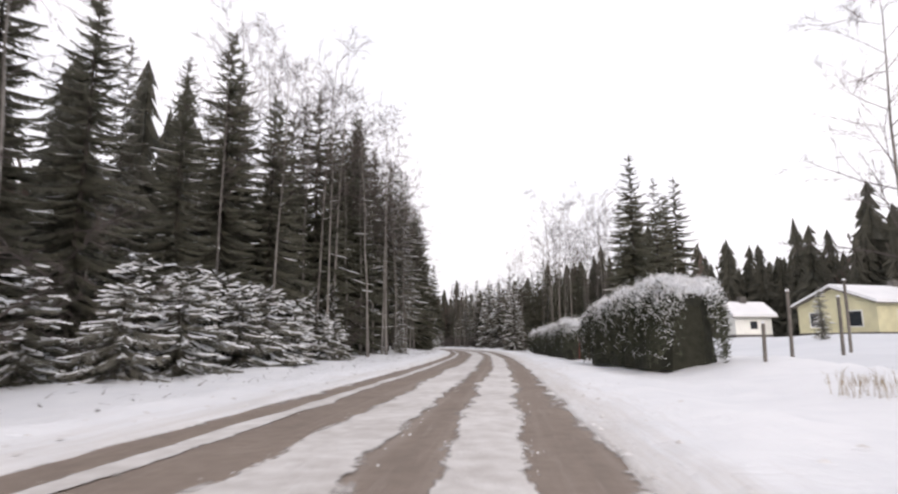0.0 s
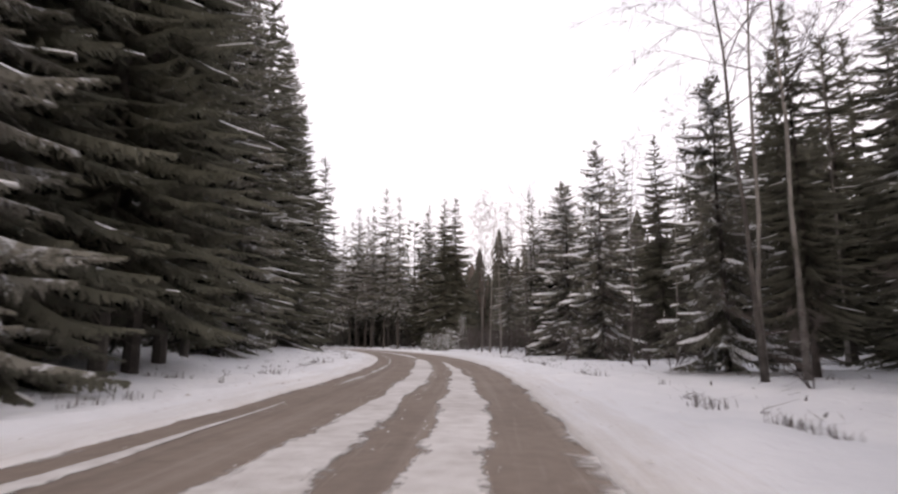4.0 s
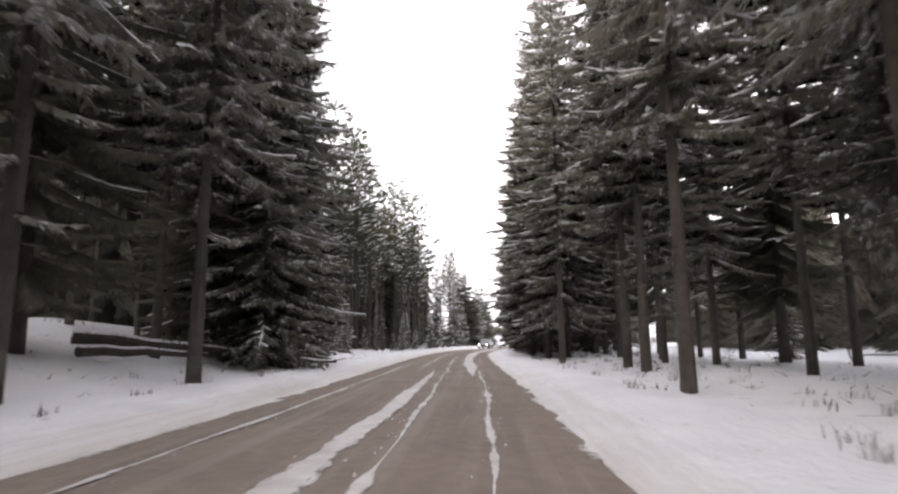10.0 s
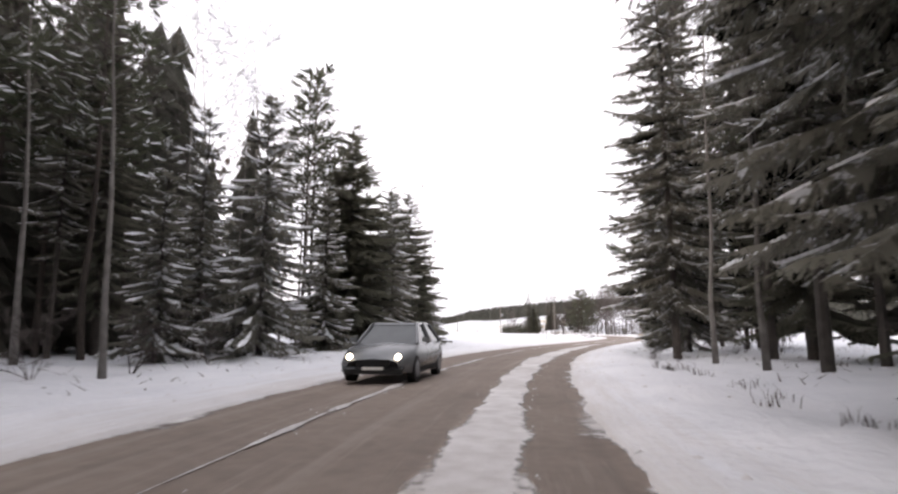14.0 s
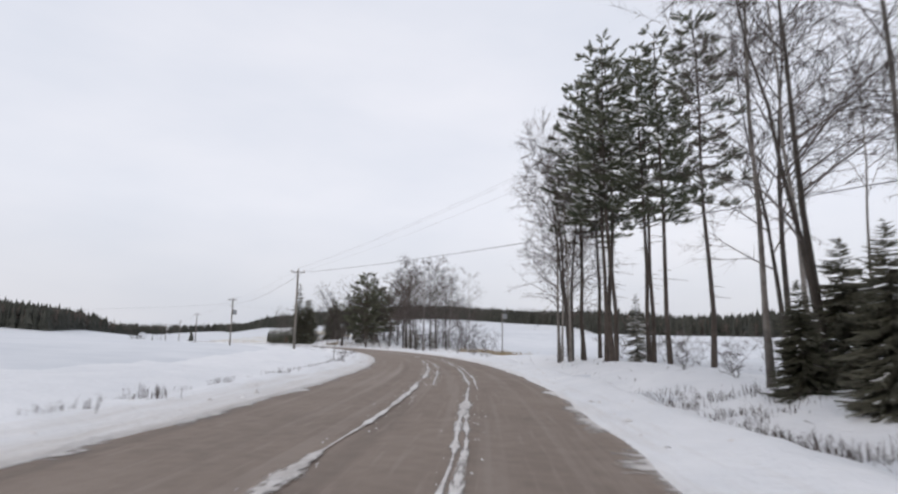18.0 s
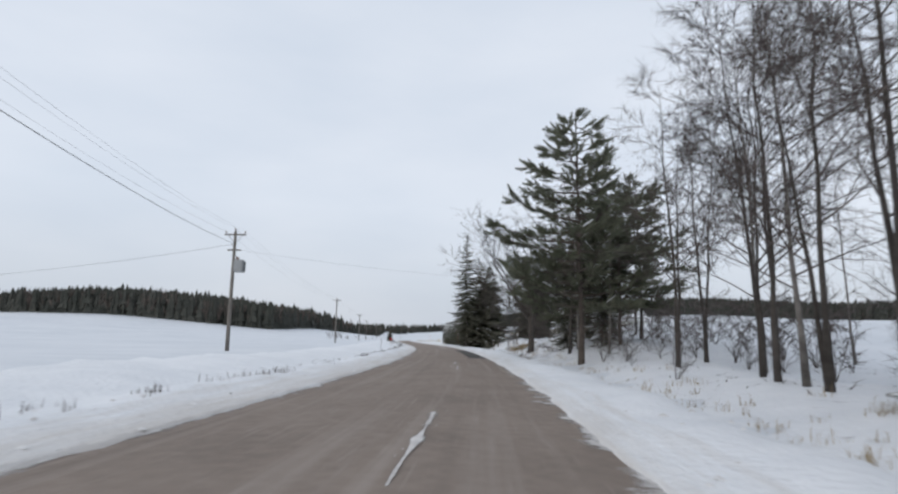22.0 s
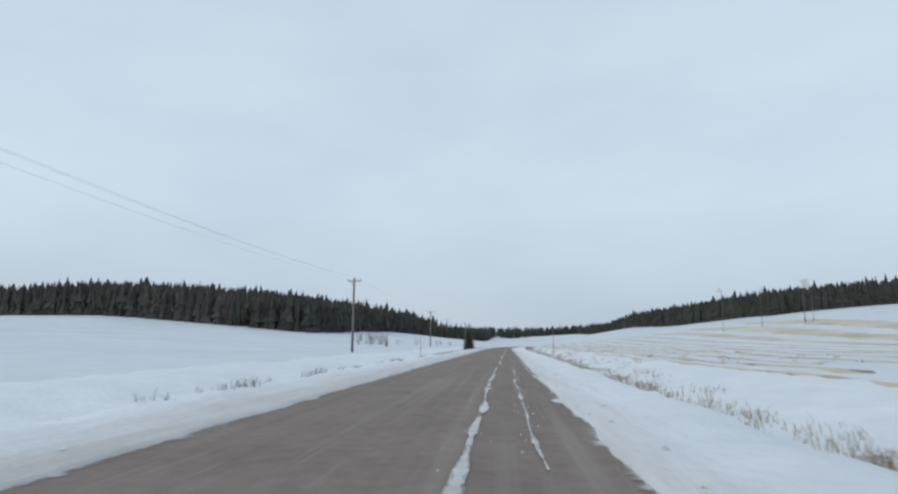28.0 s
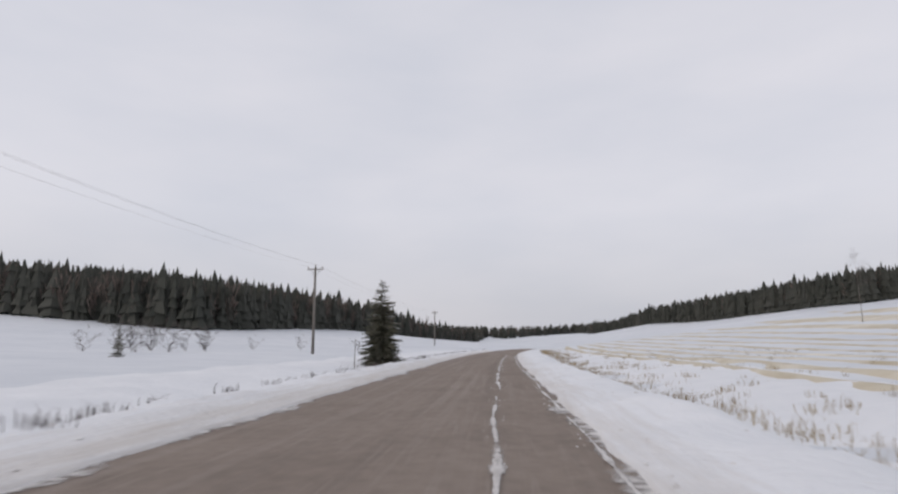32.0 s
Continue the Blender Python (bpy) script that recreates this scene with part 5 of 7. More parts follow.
# rows along the forest's edge: kinds, s from, s to, step, d at both ends, heights, group
EDGES = [
    (("spruce", "spruce", "bare_spruce", "spruce", "birch"), 3, 62, 3.0, -14.5, -12.5, 19, 24, "roadside forest"),
    (("spruce", "birch", "spruce"), 84, 112, 2.4, 17.0, 19.0, 10, 12.5, "roadside forest"),
    (("shrub",), 9, 47, 1.7, -12.8, -12.4, 3.6, 5.8, "bushes at the forest edge"),
    (("bare_spruce", "bare_spruce", "spruce"), 62, 112, 2.8, -11.5, -10.5, 22, 25, "roadside forest"),
    (("spruce", "bare_spruce", "birch"), 2, 112, 3.0, -17.5, -15.5, 21, 25, "roadside forest"),
    (("spruce", "low_spruce", "bare_spruce"), 112, 176, 3.2, -12.5, -13.0, 22, 26, "roadside forest"),
    (("bare_spruce", "bare_spruce", "spruce"), 178, 238, 5.2, -13.0, -11.8, 23, 27, "roadside forest"),
    (("bare_spruce", "bare_spruce", "spruce"), 112, 250, 5.2, -17.0, -16.0, 22, 27, "roadside forest"),
    (("pine", "birch", "pine", "bare_spruce"), 238, 300, 2.8, -13.0, -11.6, 20, 24, "roadside forest"),
    (("pine", "birch", "pine"), 246, 335, 2.8, -16.5, -17.0, 18.5, 21.5, "roadside forest"),
    (("young_spruce", "young_spruce", "shrub"), 244, 300, 4.0, -10.6, -9.8, 2.4, 5.5, "young trees at the forest edge"),
    (("pine", "pine", "bare_spruce"), 240, 306, 2.3, -19.5, -18.8, 20, 24, "roadside forest"),
    (("pine", "birch"), 300, 340, 3.4, -20.0, -21.0, 15, 18, "roadside forest"),
    (("bare_spruce", "birch", "spruce"), 96, 152, 4.0, 14.5, 17.0, 14, 18, "roadside forest"),
    (("birch", "bare_spruce", "young_spruce"), 108, 154, 4.0, 9.5, 11.5, 10, 15, "roadside forest"),
    (("bare_spruce", "birch", "bare_spruce", "spruce"), 136, 157, 2.6, 12.5, 13.5, 13, 16.5, "roadside forest"),
    (("bare_spruce", "birch", "spruce"), 134, 160, 2.6, 18.0, 20.0, 14, 18, "roadside forest"),
    (("spruce", "bare_spruce", "spruce"), 158, 186, 2.8, 24.0, 30.0, 10, 12.5, "roadside forest"),
    (("birch", "bare_spruce"), 156, 180, 3.6, 20.0, 22.0, 8.5, 10.5, "roadside forest"),
    (("shrub",), 132, 176, 2.4, 13.0, 15.5, 2.4, 3.8, "bushes at the forest edge"),
    (("shrub",), 92, 172, 4.0, 7.2, 8.0, 2.2, 3.6, "bushes at the forest edge"),
    (("shrub",), 96, 172, 3.6, 10.0, 13.0, 2.6, 4.0, "bushes at the forest edge"),
    (("near_spruce",), 182, 252, 5.4, 5.7, 5.6, 25, 29, "roadside forest"),
    (("bare_spruce",), 206, 256, 4.4, 9.2, 9.6, 23, 27, "roadside forest"),
    (("bare_spruce", "bare_spruce", "spruce"), 186, 322, 5.0, 14.0, 14.0, 22, 26, "roadside forest"),
    (("edge_spruce",), 254, 305, 3.8, 5.5, 5.4, 26, 29, "roadside forest"),
    (("spruce", "bare_spruce"), 256, 318, 4.0, 10.0, 10.0, 21, 25, "roadside forest"),
    (("shrub",), 436, 492, 3.2, 8.0, 9.5, 1.6, 3.2, "bushes between the trees"),
    (("shrub",), 420, 440, 2.4, 6.6, 7.2, 0.9, 1.8, "bushes between the trees"),
    (("spruce", "bare_spruce"), 240, 330, 3.4, -18.8, -20.0, 15, 18.5, "roadside forest"),
    (("pine", "spruce"), 240, 296, 4.0, -15.0, -14.5, 13, 18, "roadside forest"),
    (("shrub",), 180, 312, 5.5, 8.2, 8.6, 0.9, 2.0, "bushes under the trees"),
    (("shrub",), 184, 300, 6.0, 11.0, 12.0, 1.2, 2.4, "bushes under the trees"),
    (("shrub",), 503, 545, 2.6, 11.0, 13.0, 2.6, 4.2, "bushes behind the yard"),
    (("shrub",), 503, 545, 2.6, 17.0, 20.0, 3.0, 5.0, "bushes behind the yard"),
    (("broad_birch", "birch", "shrub"), 506, 560, 4.0, 23.0, 26.0, 5.0, 9.0, "trees behind the yard"),
    (("bare_spruce",), 188, 236, 4.6, 19.0, 19.0, 20, 25, "roadside forest"),
    (("young_spruce", "shrub", "shrub"), 178, 250, 6.0, 15.5, 16.0, 3.0, 6.0, "young trees under the forest"),
    (("shrub",), 442, 494, 2.6, 6.6, 8.0, 1.4, 2.8, "bushes between the trees"),
    (("shrub",), 440, 496, 2.2, 10.5, 12.0, 2.2, 3.8, "bushes between the trees"),
    (("shrub",), 440, 496, 2.6, 14.0, 15.0, 2.4, 4.0, "bushes between the trees"),
    (("shrub",), 136, 176, 2.6, 8.5, 9.5, 2.0, 3.6, "bushes at the forest edge"),
    (("young_spruce", "shrub"), 256, 312, 5.0, 7.6, 7.8, 1.6, 3.4, "young trees under the forest"),
    (("spruce", "spruce", "bare_spruce"), 24, 112, 3.4, -14.2, -13.2, 21, 25, "roadside forest"),
    (("spruce", "spruce", "low_spruce"), 16, 68, 2.8, -16.0, -14.6, 22, 26, "roadside forest"),
    (("shrub",), 384, 412, 2.2, 9.0, 9.5, 1.2, 2.4, "bushes by the field"),
    (("shrub",), 376, 412, 2.4, 12.0, 13.0, 1.6, 3.0, "bushes by the field"),
]
ZONES = [
    (360, 396, 11, 19, 9, 2.4, ("birch", "broad_birch"), 10, 15, "trees by the field"),
    (453, 478, 9, 17, 12, 2.4, ("birch", "broad_birch"), 10, 13, "trees by the field"),
]
rnd = random.Random(5)
placed = []
for kind, s, d, h in TREES:
    plant(kind, s, d, h, rnd=rnd)
    placed.append((s, d))
for mix, s0, s1, step, d0, d1, hlo, hhi, group in EDGES:
    s = s0
    while s < s1:
        u = (s - s0) / (s1 - s0)
        kind = mix[rnd.randrange(len(mix))]
        a, d = s + rnd.uniform(-.3, .3) * step, d0 + (d1 - d0) * u + rnd.uniform(-.8, .8)
        if not any((a - p) ** 2 + (d - q) ** 2 < 2.2 for p, q in placed):
            low = float(np.interp(a, [9, 17, 60], [0.95, 0.62, 1.0])) if d < 0 and "spruce" in kind else 1.0
            plant(kind, a, d, rnd.uniform(hlo, hhi) * low, group, rnd)
            placed.append((a, d))
        s += step * rnd.uniform(0.75, 1.25)
for s0, s1, d0, d1, count, gap, mix, hlo, hhi, group in ZONES:
    got, tries = 0, 0
    while got < count and tries < count * 30:
        tries += 1
        s, d = rnd.uniform(s0, s1), rnd.uniform(d0, d1)
        if any((s - a) ** 2 + (d - b) ** 2 < gap * gap for a, b in placed):
            continue
        placed.append((s, d))
        plant(mix[rnd.randrange(len(mix))], s, d, rnd.uniform(hlo, hhi), group, rnd)
        got += 1
for group in KINDS.values():
    for ob, _ in group:
        for c in list(ob.children_recursive):
            bpy.data.objects.remove(c)
        bpy.data.objects.remove(ob)


def forest_litter():
    """Fallen twigs, cones and needles on the snow under the trees."""
    rnd = random.Random(91)
    V, F = [], []
    for s0, s1, lo, hi, count in ((0, 345, -16, -6.2, 4200), (75, 345, 4.2, 15, 5200), (360, 410, 5, 14, 700), (438, 530, 5, 16, 1600)):
        for _ in range(count):
            s, d = rnd.uniform(s0, s1), rnd.uniform(lo, hi)
            x, y = at(s, d)
            z = float(land(s, d)) + rnd.uniform(0.04, 0.14)
            g, L = rnd.uniform(0, 6.28), rnd.uniform(0.08, 0.5) * (1 if rnd.random() < 0.85 else 2.2)
            c, q = math.cos(g), math.sin(g)
            w = rnd.uniform(0.006, 0.03)
            n = len(V)
            V += [(x - q * w, y + c * w, z), (x + q * w, y - c * w, z), (x + c * L, y + q * L, z + rnd.uniform(-.05, .16))]
            F.append((n, n + 1, n + 2))
    tagged(new("forest_litter", mesh_from("forest_litter", V, F, [M_DEADTWIG])), "fallen twigs and litter on the snow under the trees", "litter", kind="stuff")


forest_litter()

# ---------------------------------------------------------------- far woods
def far_wood(name, quads, seed, conifer=0.75, hlo=13, hhi=21, clumps=15, mat=None):
    """Woods in the distance: many small rough trees over four-cornered areas, given by their corners and a count."""
    rnd = random.Random(seed)
    V, F, SL, n = [], [], [], 0
    spots = []
    for c, count in quads:
        for _ in range(count):
            u, v = rnd.random(), rnd.random() ** 1.6
            spots.append(((c[0][0] * (1 - u) + c[1][0] * u) * (1 - v) + (c[3][0] * (1 - u) + c[2][0] * u) * v,
                          (c[0][1] * (1 - u) + c[1][1] * u) * (1 - v) + (c[3][1] * (1 - u) + c[2][1] * u) * v))
    zs = land_at(np.array([p[0] for p in spots]), np.array([p[1] for p in spots])) - 0.5
    for (x, y), z in zip(spots, zs.tolist()):
        h = rnd.uniform(hlo, hhi) * (1.0 if rnd.random() < 0.65 else rnd.uniform(0.55, 1.2))
        if rnd.random() < conifer:
            r = h * rnd.uniform(0.11, 0.17)
            near = clumps >= 40
            tiers, sides = (24, 12) if near else (5, 6)
            r *= 1.25
            for q in range(tiers):
                u = 0.06 + 0.90 * (q + (rnd.uniform(-.4, .4) if near else 0)) / tiers
                rr, g0 = r * max(0.05, 1.04 - u) ** 0.75 * rnd.uniform(0.75, 1.2), rnd.uniform(0, 6.28)
                V.append((x + rnd.uniform(-.1, .1), y + rnd.uniform(-.1, .1), z + h * min(1.0, u + (0.09 if near else 0.34))))
                for k in range(sides):
                    out = k % 2
                    e, g = rr * (rnd.uniform(0.7, 1.4) if out else rnd.uniform(0.12, 0.4) if near else rnd.uniform(0.5, 0.9)), g0 + k * 6.283 / sides + rnd.uniform(-.2, .2)
                    V.append((x + math.cos(g) * e, y + math.sin(g) * e, z + h * (u - (rnd.uniform(0.0, 0.05) if out else -0.01))))
                F += [(n, n + 1 + k, n + 1 + (k + 1) % sides) for k in range(sides)]
                SL += [0] * sides
                n += sides + 1
        else:
            for q in range(18):
                g, w = rnd.uniform(0, 6.28), h * rnd.uniform(0.04, 0.16)
                z0 = z + h * rnd.uniform(0.1, 0.6)
                a = (x + rnd.uniform(-.3, .3), y + rnd.uniform(-.3, .3), z0)
                b = (x + math.cos(g) * w, y + math.sin(g) * w, z0 + h * rnd.uniform(0.2, 0.4))
                e = (x + math.cos(g + .15) * w * .9, y + math.sin(g + .15) * w * .9, b[2] + h * 0.03)
                V += [a, b, e]
                F.append((n, n + 1, n + 2))
                SL.append(1)
                n += 3
    me = mesh_from(name, V, F, [mat or M_FARCONIFER, M_FARTWIG], SL)
    tagged(new(name, me), "distant dark mixed forest along the snowy fields", "forest", kind="stuff")


far_wood("far_forest", [
    ([(-538, 493), (-505, 540), (-650, 620), (-680, 560)], 1100),
    ([(-584, 437), (-538, 493), (-680, 560), (-720, 500)], 1750),
    ([(-680, 380), (-584, 437), (-720, 500), (-800, 440)], 1350),
    ([(-505, 540), (-622, 656), (-770, 640), (-670, 500)], 2100),
    ([(-622, 656), (-790, 815), (-900, 760), (-760, 640)], 1260),
    ([(-790, 815), (-1050, 1010), (-1150, 950), (-900, 760)], 700),
    ([(-900, 930), (-960, 1110), (-1130, 1130), (-1080, 900)], 700),
], 3, 0.72, 10, 15.5)
far_wood("far_ridge_forest", [
    ([(-338, 950), (-455, 776), (-420, 900), (-280, 870)], 1819),
    ([(-455, 776), (-580, 840), (-560, 960), (-420, 900)], 1819),
    ([(-580, 840), (-860, 1030), (-830, 1150), (-560, 960)], 1400),
    ([(-860, 1030), (-1120, 1200), (-1080, 1300), (-830, 1150)], 560),
    ([(-125, 622), (-338, 950), (-280, 870), (-60, 800)], 2000),
    ([(90, 500), (-125, 622), (-60, 800), (180, 680)], 950),
], 4, 0.9, 11, 15)

# the depth of the roadside forest
def belt(name, parts, seed, conifer=0.85, hlo=14, hhi=23):
    quads = []
    for s0, s1, d0, d1, count in parts:
        n = max(1, int((s1 - s0) / 25))
        for i in range(n):
            a, b = s0 + (s1 - s0) * i / n, s0 + (s1 - s0) * (i + 1) / n
            quads.append(([at(a, d0), at(b, d0), at(b, d1), at(a, d1)], max(1, count // n)))
    far_wood(name, quads, seed, conifer, hlo, hhi, 80, M_NEEDLE)


belt("forest_depth_left", [(-40, 115, -24, -70, 260), (115, 250, -28, -70, 140), (250, 332, -24, -60, 230)], 6, 0.9)
belt("forest_depth_right", [(100, 170, 32, 90, 190), (70, 100, 50, 90, 60), (170, 330, 27, 75, 240), (330, 356, 24, 45, 16), (-60, 110, 62, 110, 430)], 7, 0.8)

belt("forest_depth_clearing", [(112, 190, 31, 50, 130)], 8, 0.8, 9, 13)

# ---------------------------------------------------------------- hedges
M_HEDGE = material("hedge_leaves", (0.034, 0.040, 0.026), 0.85, scale=1.5, color2=(0.095, 0.098, 0.070))
add_gaps(M_HEDGE, 26.0, 0.38, 0.40)
# near-black filler: the shade between the hedge's leaves, put into the colour
M_HEDGESHADE = material("hedge_inner_shade", (0.016, 0.018, 0.012), 0.9, scale=4.0, bump=1.0, bump_scale=8.0, color2=(0.05, 0.05, 0.036))
M_WOODGREY = material("grey_wood", (0.11, 0.10, 0.09), 0.85, scale=3.0, bump=0.5, bump_scale=18.0, color2=(0.22, 0.20, 0.18))
M_WIRE = material("dark_wire", (0.08, 0.08, 0.085), 0.6)
M_METAL = material("grey_metal", (0.22, 0.23, 0.24), 0.5, metal=0.6)
M_GLASSINS = material("brown_porcelain", (0.10, 0.05, 0.035), 0.3)
M_RED = material("red_paint", (0.45, 0.045, 0.03), 0.5)
M_DARKRED = material("faded_dark_red", (0.16, 0.03, 0.028), 0.6)
M_ORANGE = material("orange_plastic", (0.55, 0.11, 0.04), 0.5)
M_YELLOW = material("yellow_board", (0.60, 0.57, 0.38), 0.7, scale=1.0)
M_WHITEBOARD = material("white_board", (0.72, 0.73, 0.70), 0.7, scale=1.0)
M_PANE = material("window_pane", (0.03, 0.035, 0.04), 0.08, spec=0.6)
M_ROCK = material("granite", (0.06, 0.057, 0.053), 0.9, scale=3.0, bump=0.9, bump_scale=9.0, color2=(0.20, 0.19, 0.18))


def spot(s, d, up=0.0):
    x, y = at(s, d)
    return Vector((float(x), float(y), float(land(s, d)) + up))


def hedge(s0, s1, d0, d1, half, h0, h1, seed, count, snow, label, leaf=0.24, sprout=0.05, base=0.12):
    """A clipped hedge along the road: ends by s and d, height at both ends, rounded at its ends."""
    rnd = random.Random(seed)
    leaves, cover, shade_core = Soup(), Soup(), Soup()
    root = new("hedge")
    root.location = spot((s0 + s1) / 2, (d0 + d1) / 2)
    o = Vector(root.location)
    n = max(8, int((s1 - s0) / 0.6))
    us = np.linspace(0, 1, n + 1)
    X, Y = at(s0 + (s1 - s0) * us, d0 + (d1 - d0) * us)
    Z = land(s0 + (s1 - s0) * us, d0 + (d1 - d0) * us)
    H = road(s0 + (s1 - s0) * us)[2]

    def surf(u, a):
        """Point and outward way of the skin: u along it, a round it from one foot over the top to the other."""
        f = min(u * n, n - 1e-6)
        i = int(f)
        f -= i
        x, y, z, hd = X[i] + (X[i + 1] - X[i]) * f, Y[i] + (Y[i + 1] - Y[i]) * f, Z[i] + (Z[i + 1] - Z[i]) * f, H[i]
        e = min(1.0, min(u, 1 - u) * (s1 - s0) / (half * 0.9))
        e = 0.25 + 0.75 * math.sqrt(max(0.0, 1 - (1 - e) ** 2))
        h = (h0 + (h1 - h0) * u) * (1 + 0.05 * math.sin(u * 23 + seed) + 0.04 * math.sin(u * 57 + seed)) * (0.72 + 0.28 * e)
        g = math.pi * a
        cx, cz = -math.cos(g), math.sin(g)
        px = math.copysign(abs(cx) ** 0.45, cx) * half * e * (1 + 0.10 * math.sin(u * 41 + a * 9) + 0.06 * math.sin(u * 97 + a * 23))
        pz = abs(cz) ** 0.45 * h
        return Vector((x + math.cos(hd) * px, y + math.sin(hd) * px, z + pz)) - o, Vector((math.cos(hd) * cx * 0.8, math.sin(hd) * cx * 0.8, cz))
    # added closed body under the leaves, its dark colour standing in for shaded depth
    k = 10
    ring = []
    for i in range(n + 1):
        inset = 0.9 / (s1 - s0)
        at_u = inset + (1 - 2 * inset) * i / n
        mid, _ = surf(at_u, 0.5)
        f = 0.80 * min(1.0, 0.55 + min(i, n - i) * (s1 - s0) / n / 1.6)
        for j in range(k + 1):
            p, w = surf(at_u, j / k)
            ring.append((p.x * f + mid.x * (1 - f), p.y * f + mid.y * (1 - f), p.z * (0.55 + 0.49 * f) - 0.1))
    shade_core.add(ring, [(i * (k + 1) + j, i * (k + 1) + j + 1, (i + 1) * (k + 1) + j + 1, (i + 1) * (k + 1) + j) for i in range(n) for j in range(k)]
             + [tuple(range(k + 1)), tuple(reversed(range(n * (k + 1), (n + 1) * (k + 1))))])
    child("shade_core", shade_core.mesh("hedge_shade_core", M_HEDGESHADE), root)
    for i in range(count):
        u = rnd.random()
        if i % 6 == 0:
            u = rnd.random() * 1.5 / (s1 - s0)
            u = u if i % 12 else 1 - u
        a = rnd.random() ** 0.8 if rnd.random() < 0.5 else rnd.uniform(0, 0.55)
        p, w = surf(u, a)
        out = (w + Vector((0, 0, 0.25))).normalized()
        lump = noise.noise(Vector((u * (s1 - s0) * 1.7, a * 7.0, seed))) + 0.5 * noise.noise(Vector((u * (s1 - s0) * 4.5, a * 17.0, seed)))
        p = p + out * (0.26 * lump - abs(rnd.gauss(0, 0.10)))
        t = (out * 0.7 + Vector((rnd.gauss(0, 1), rnd.gauss(0, 1), rnd.gauss(0.25, 1))) * 0.6).normalized()
        b = t.cross(Vector((rnd.uniform(-1, 1), rnd.uniform(-1, 1), rnd.uniform(-1, 1)))).normalized()
        L, wd = leaf * rnd.uniform(0.5, 1.5), leaf * rnd.uniform(0.12, 0.26)
        if rnd.random() < sprout and w.z > 0.5:
            L, wd = L * 2.2, wd * 0.5
        tip = p + t * L
        tri = [tuple(p - b * wd), tuple(p + b * wd), tuple(tip)]
        if rnd.random() < snow * max(base * max(0.0, 0.25 + 2.2 * lump), (w.z - 0.2) * 1.5):
            for e in range(2):
                f = p + t * L * (0.2 + 0.4 * e) + out * 0.03 + Vector((0, 0, 0.03))
                cover.add([tuple(f - b * wd * 0.7), tuple(f + b * wd * 0.6), tuple(f + t * L * 0.35 + b * wd * rnd.uniform(-.5, .5))], [(0, 1, 2)])
        else:
            leaves.add(tri, [(0, 1, 2)])
    child("foliage", leaves.mesh("hedge_foliage", M_HEDGE), root)
    child("snow_cover", cover.mesh("hedge_snow", M_TREESNOW), root)["kind"] = "stuff"
    tagged(root, label, "hedge")


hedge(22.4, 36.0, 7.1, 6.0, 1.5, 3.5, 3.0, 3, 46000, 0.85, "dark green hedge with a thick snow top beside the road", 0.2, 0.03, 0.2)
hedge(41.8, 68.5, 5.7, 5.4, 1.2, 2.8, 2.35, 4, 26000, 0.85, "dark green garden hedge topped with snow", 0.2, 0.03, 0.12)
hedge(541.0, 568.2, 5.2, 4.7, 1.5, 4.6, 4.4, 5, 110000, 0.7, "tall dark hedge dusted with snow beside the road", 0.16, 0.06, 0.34)


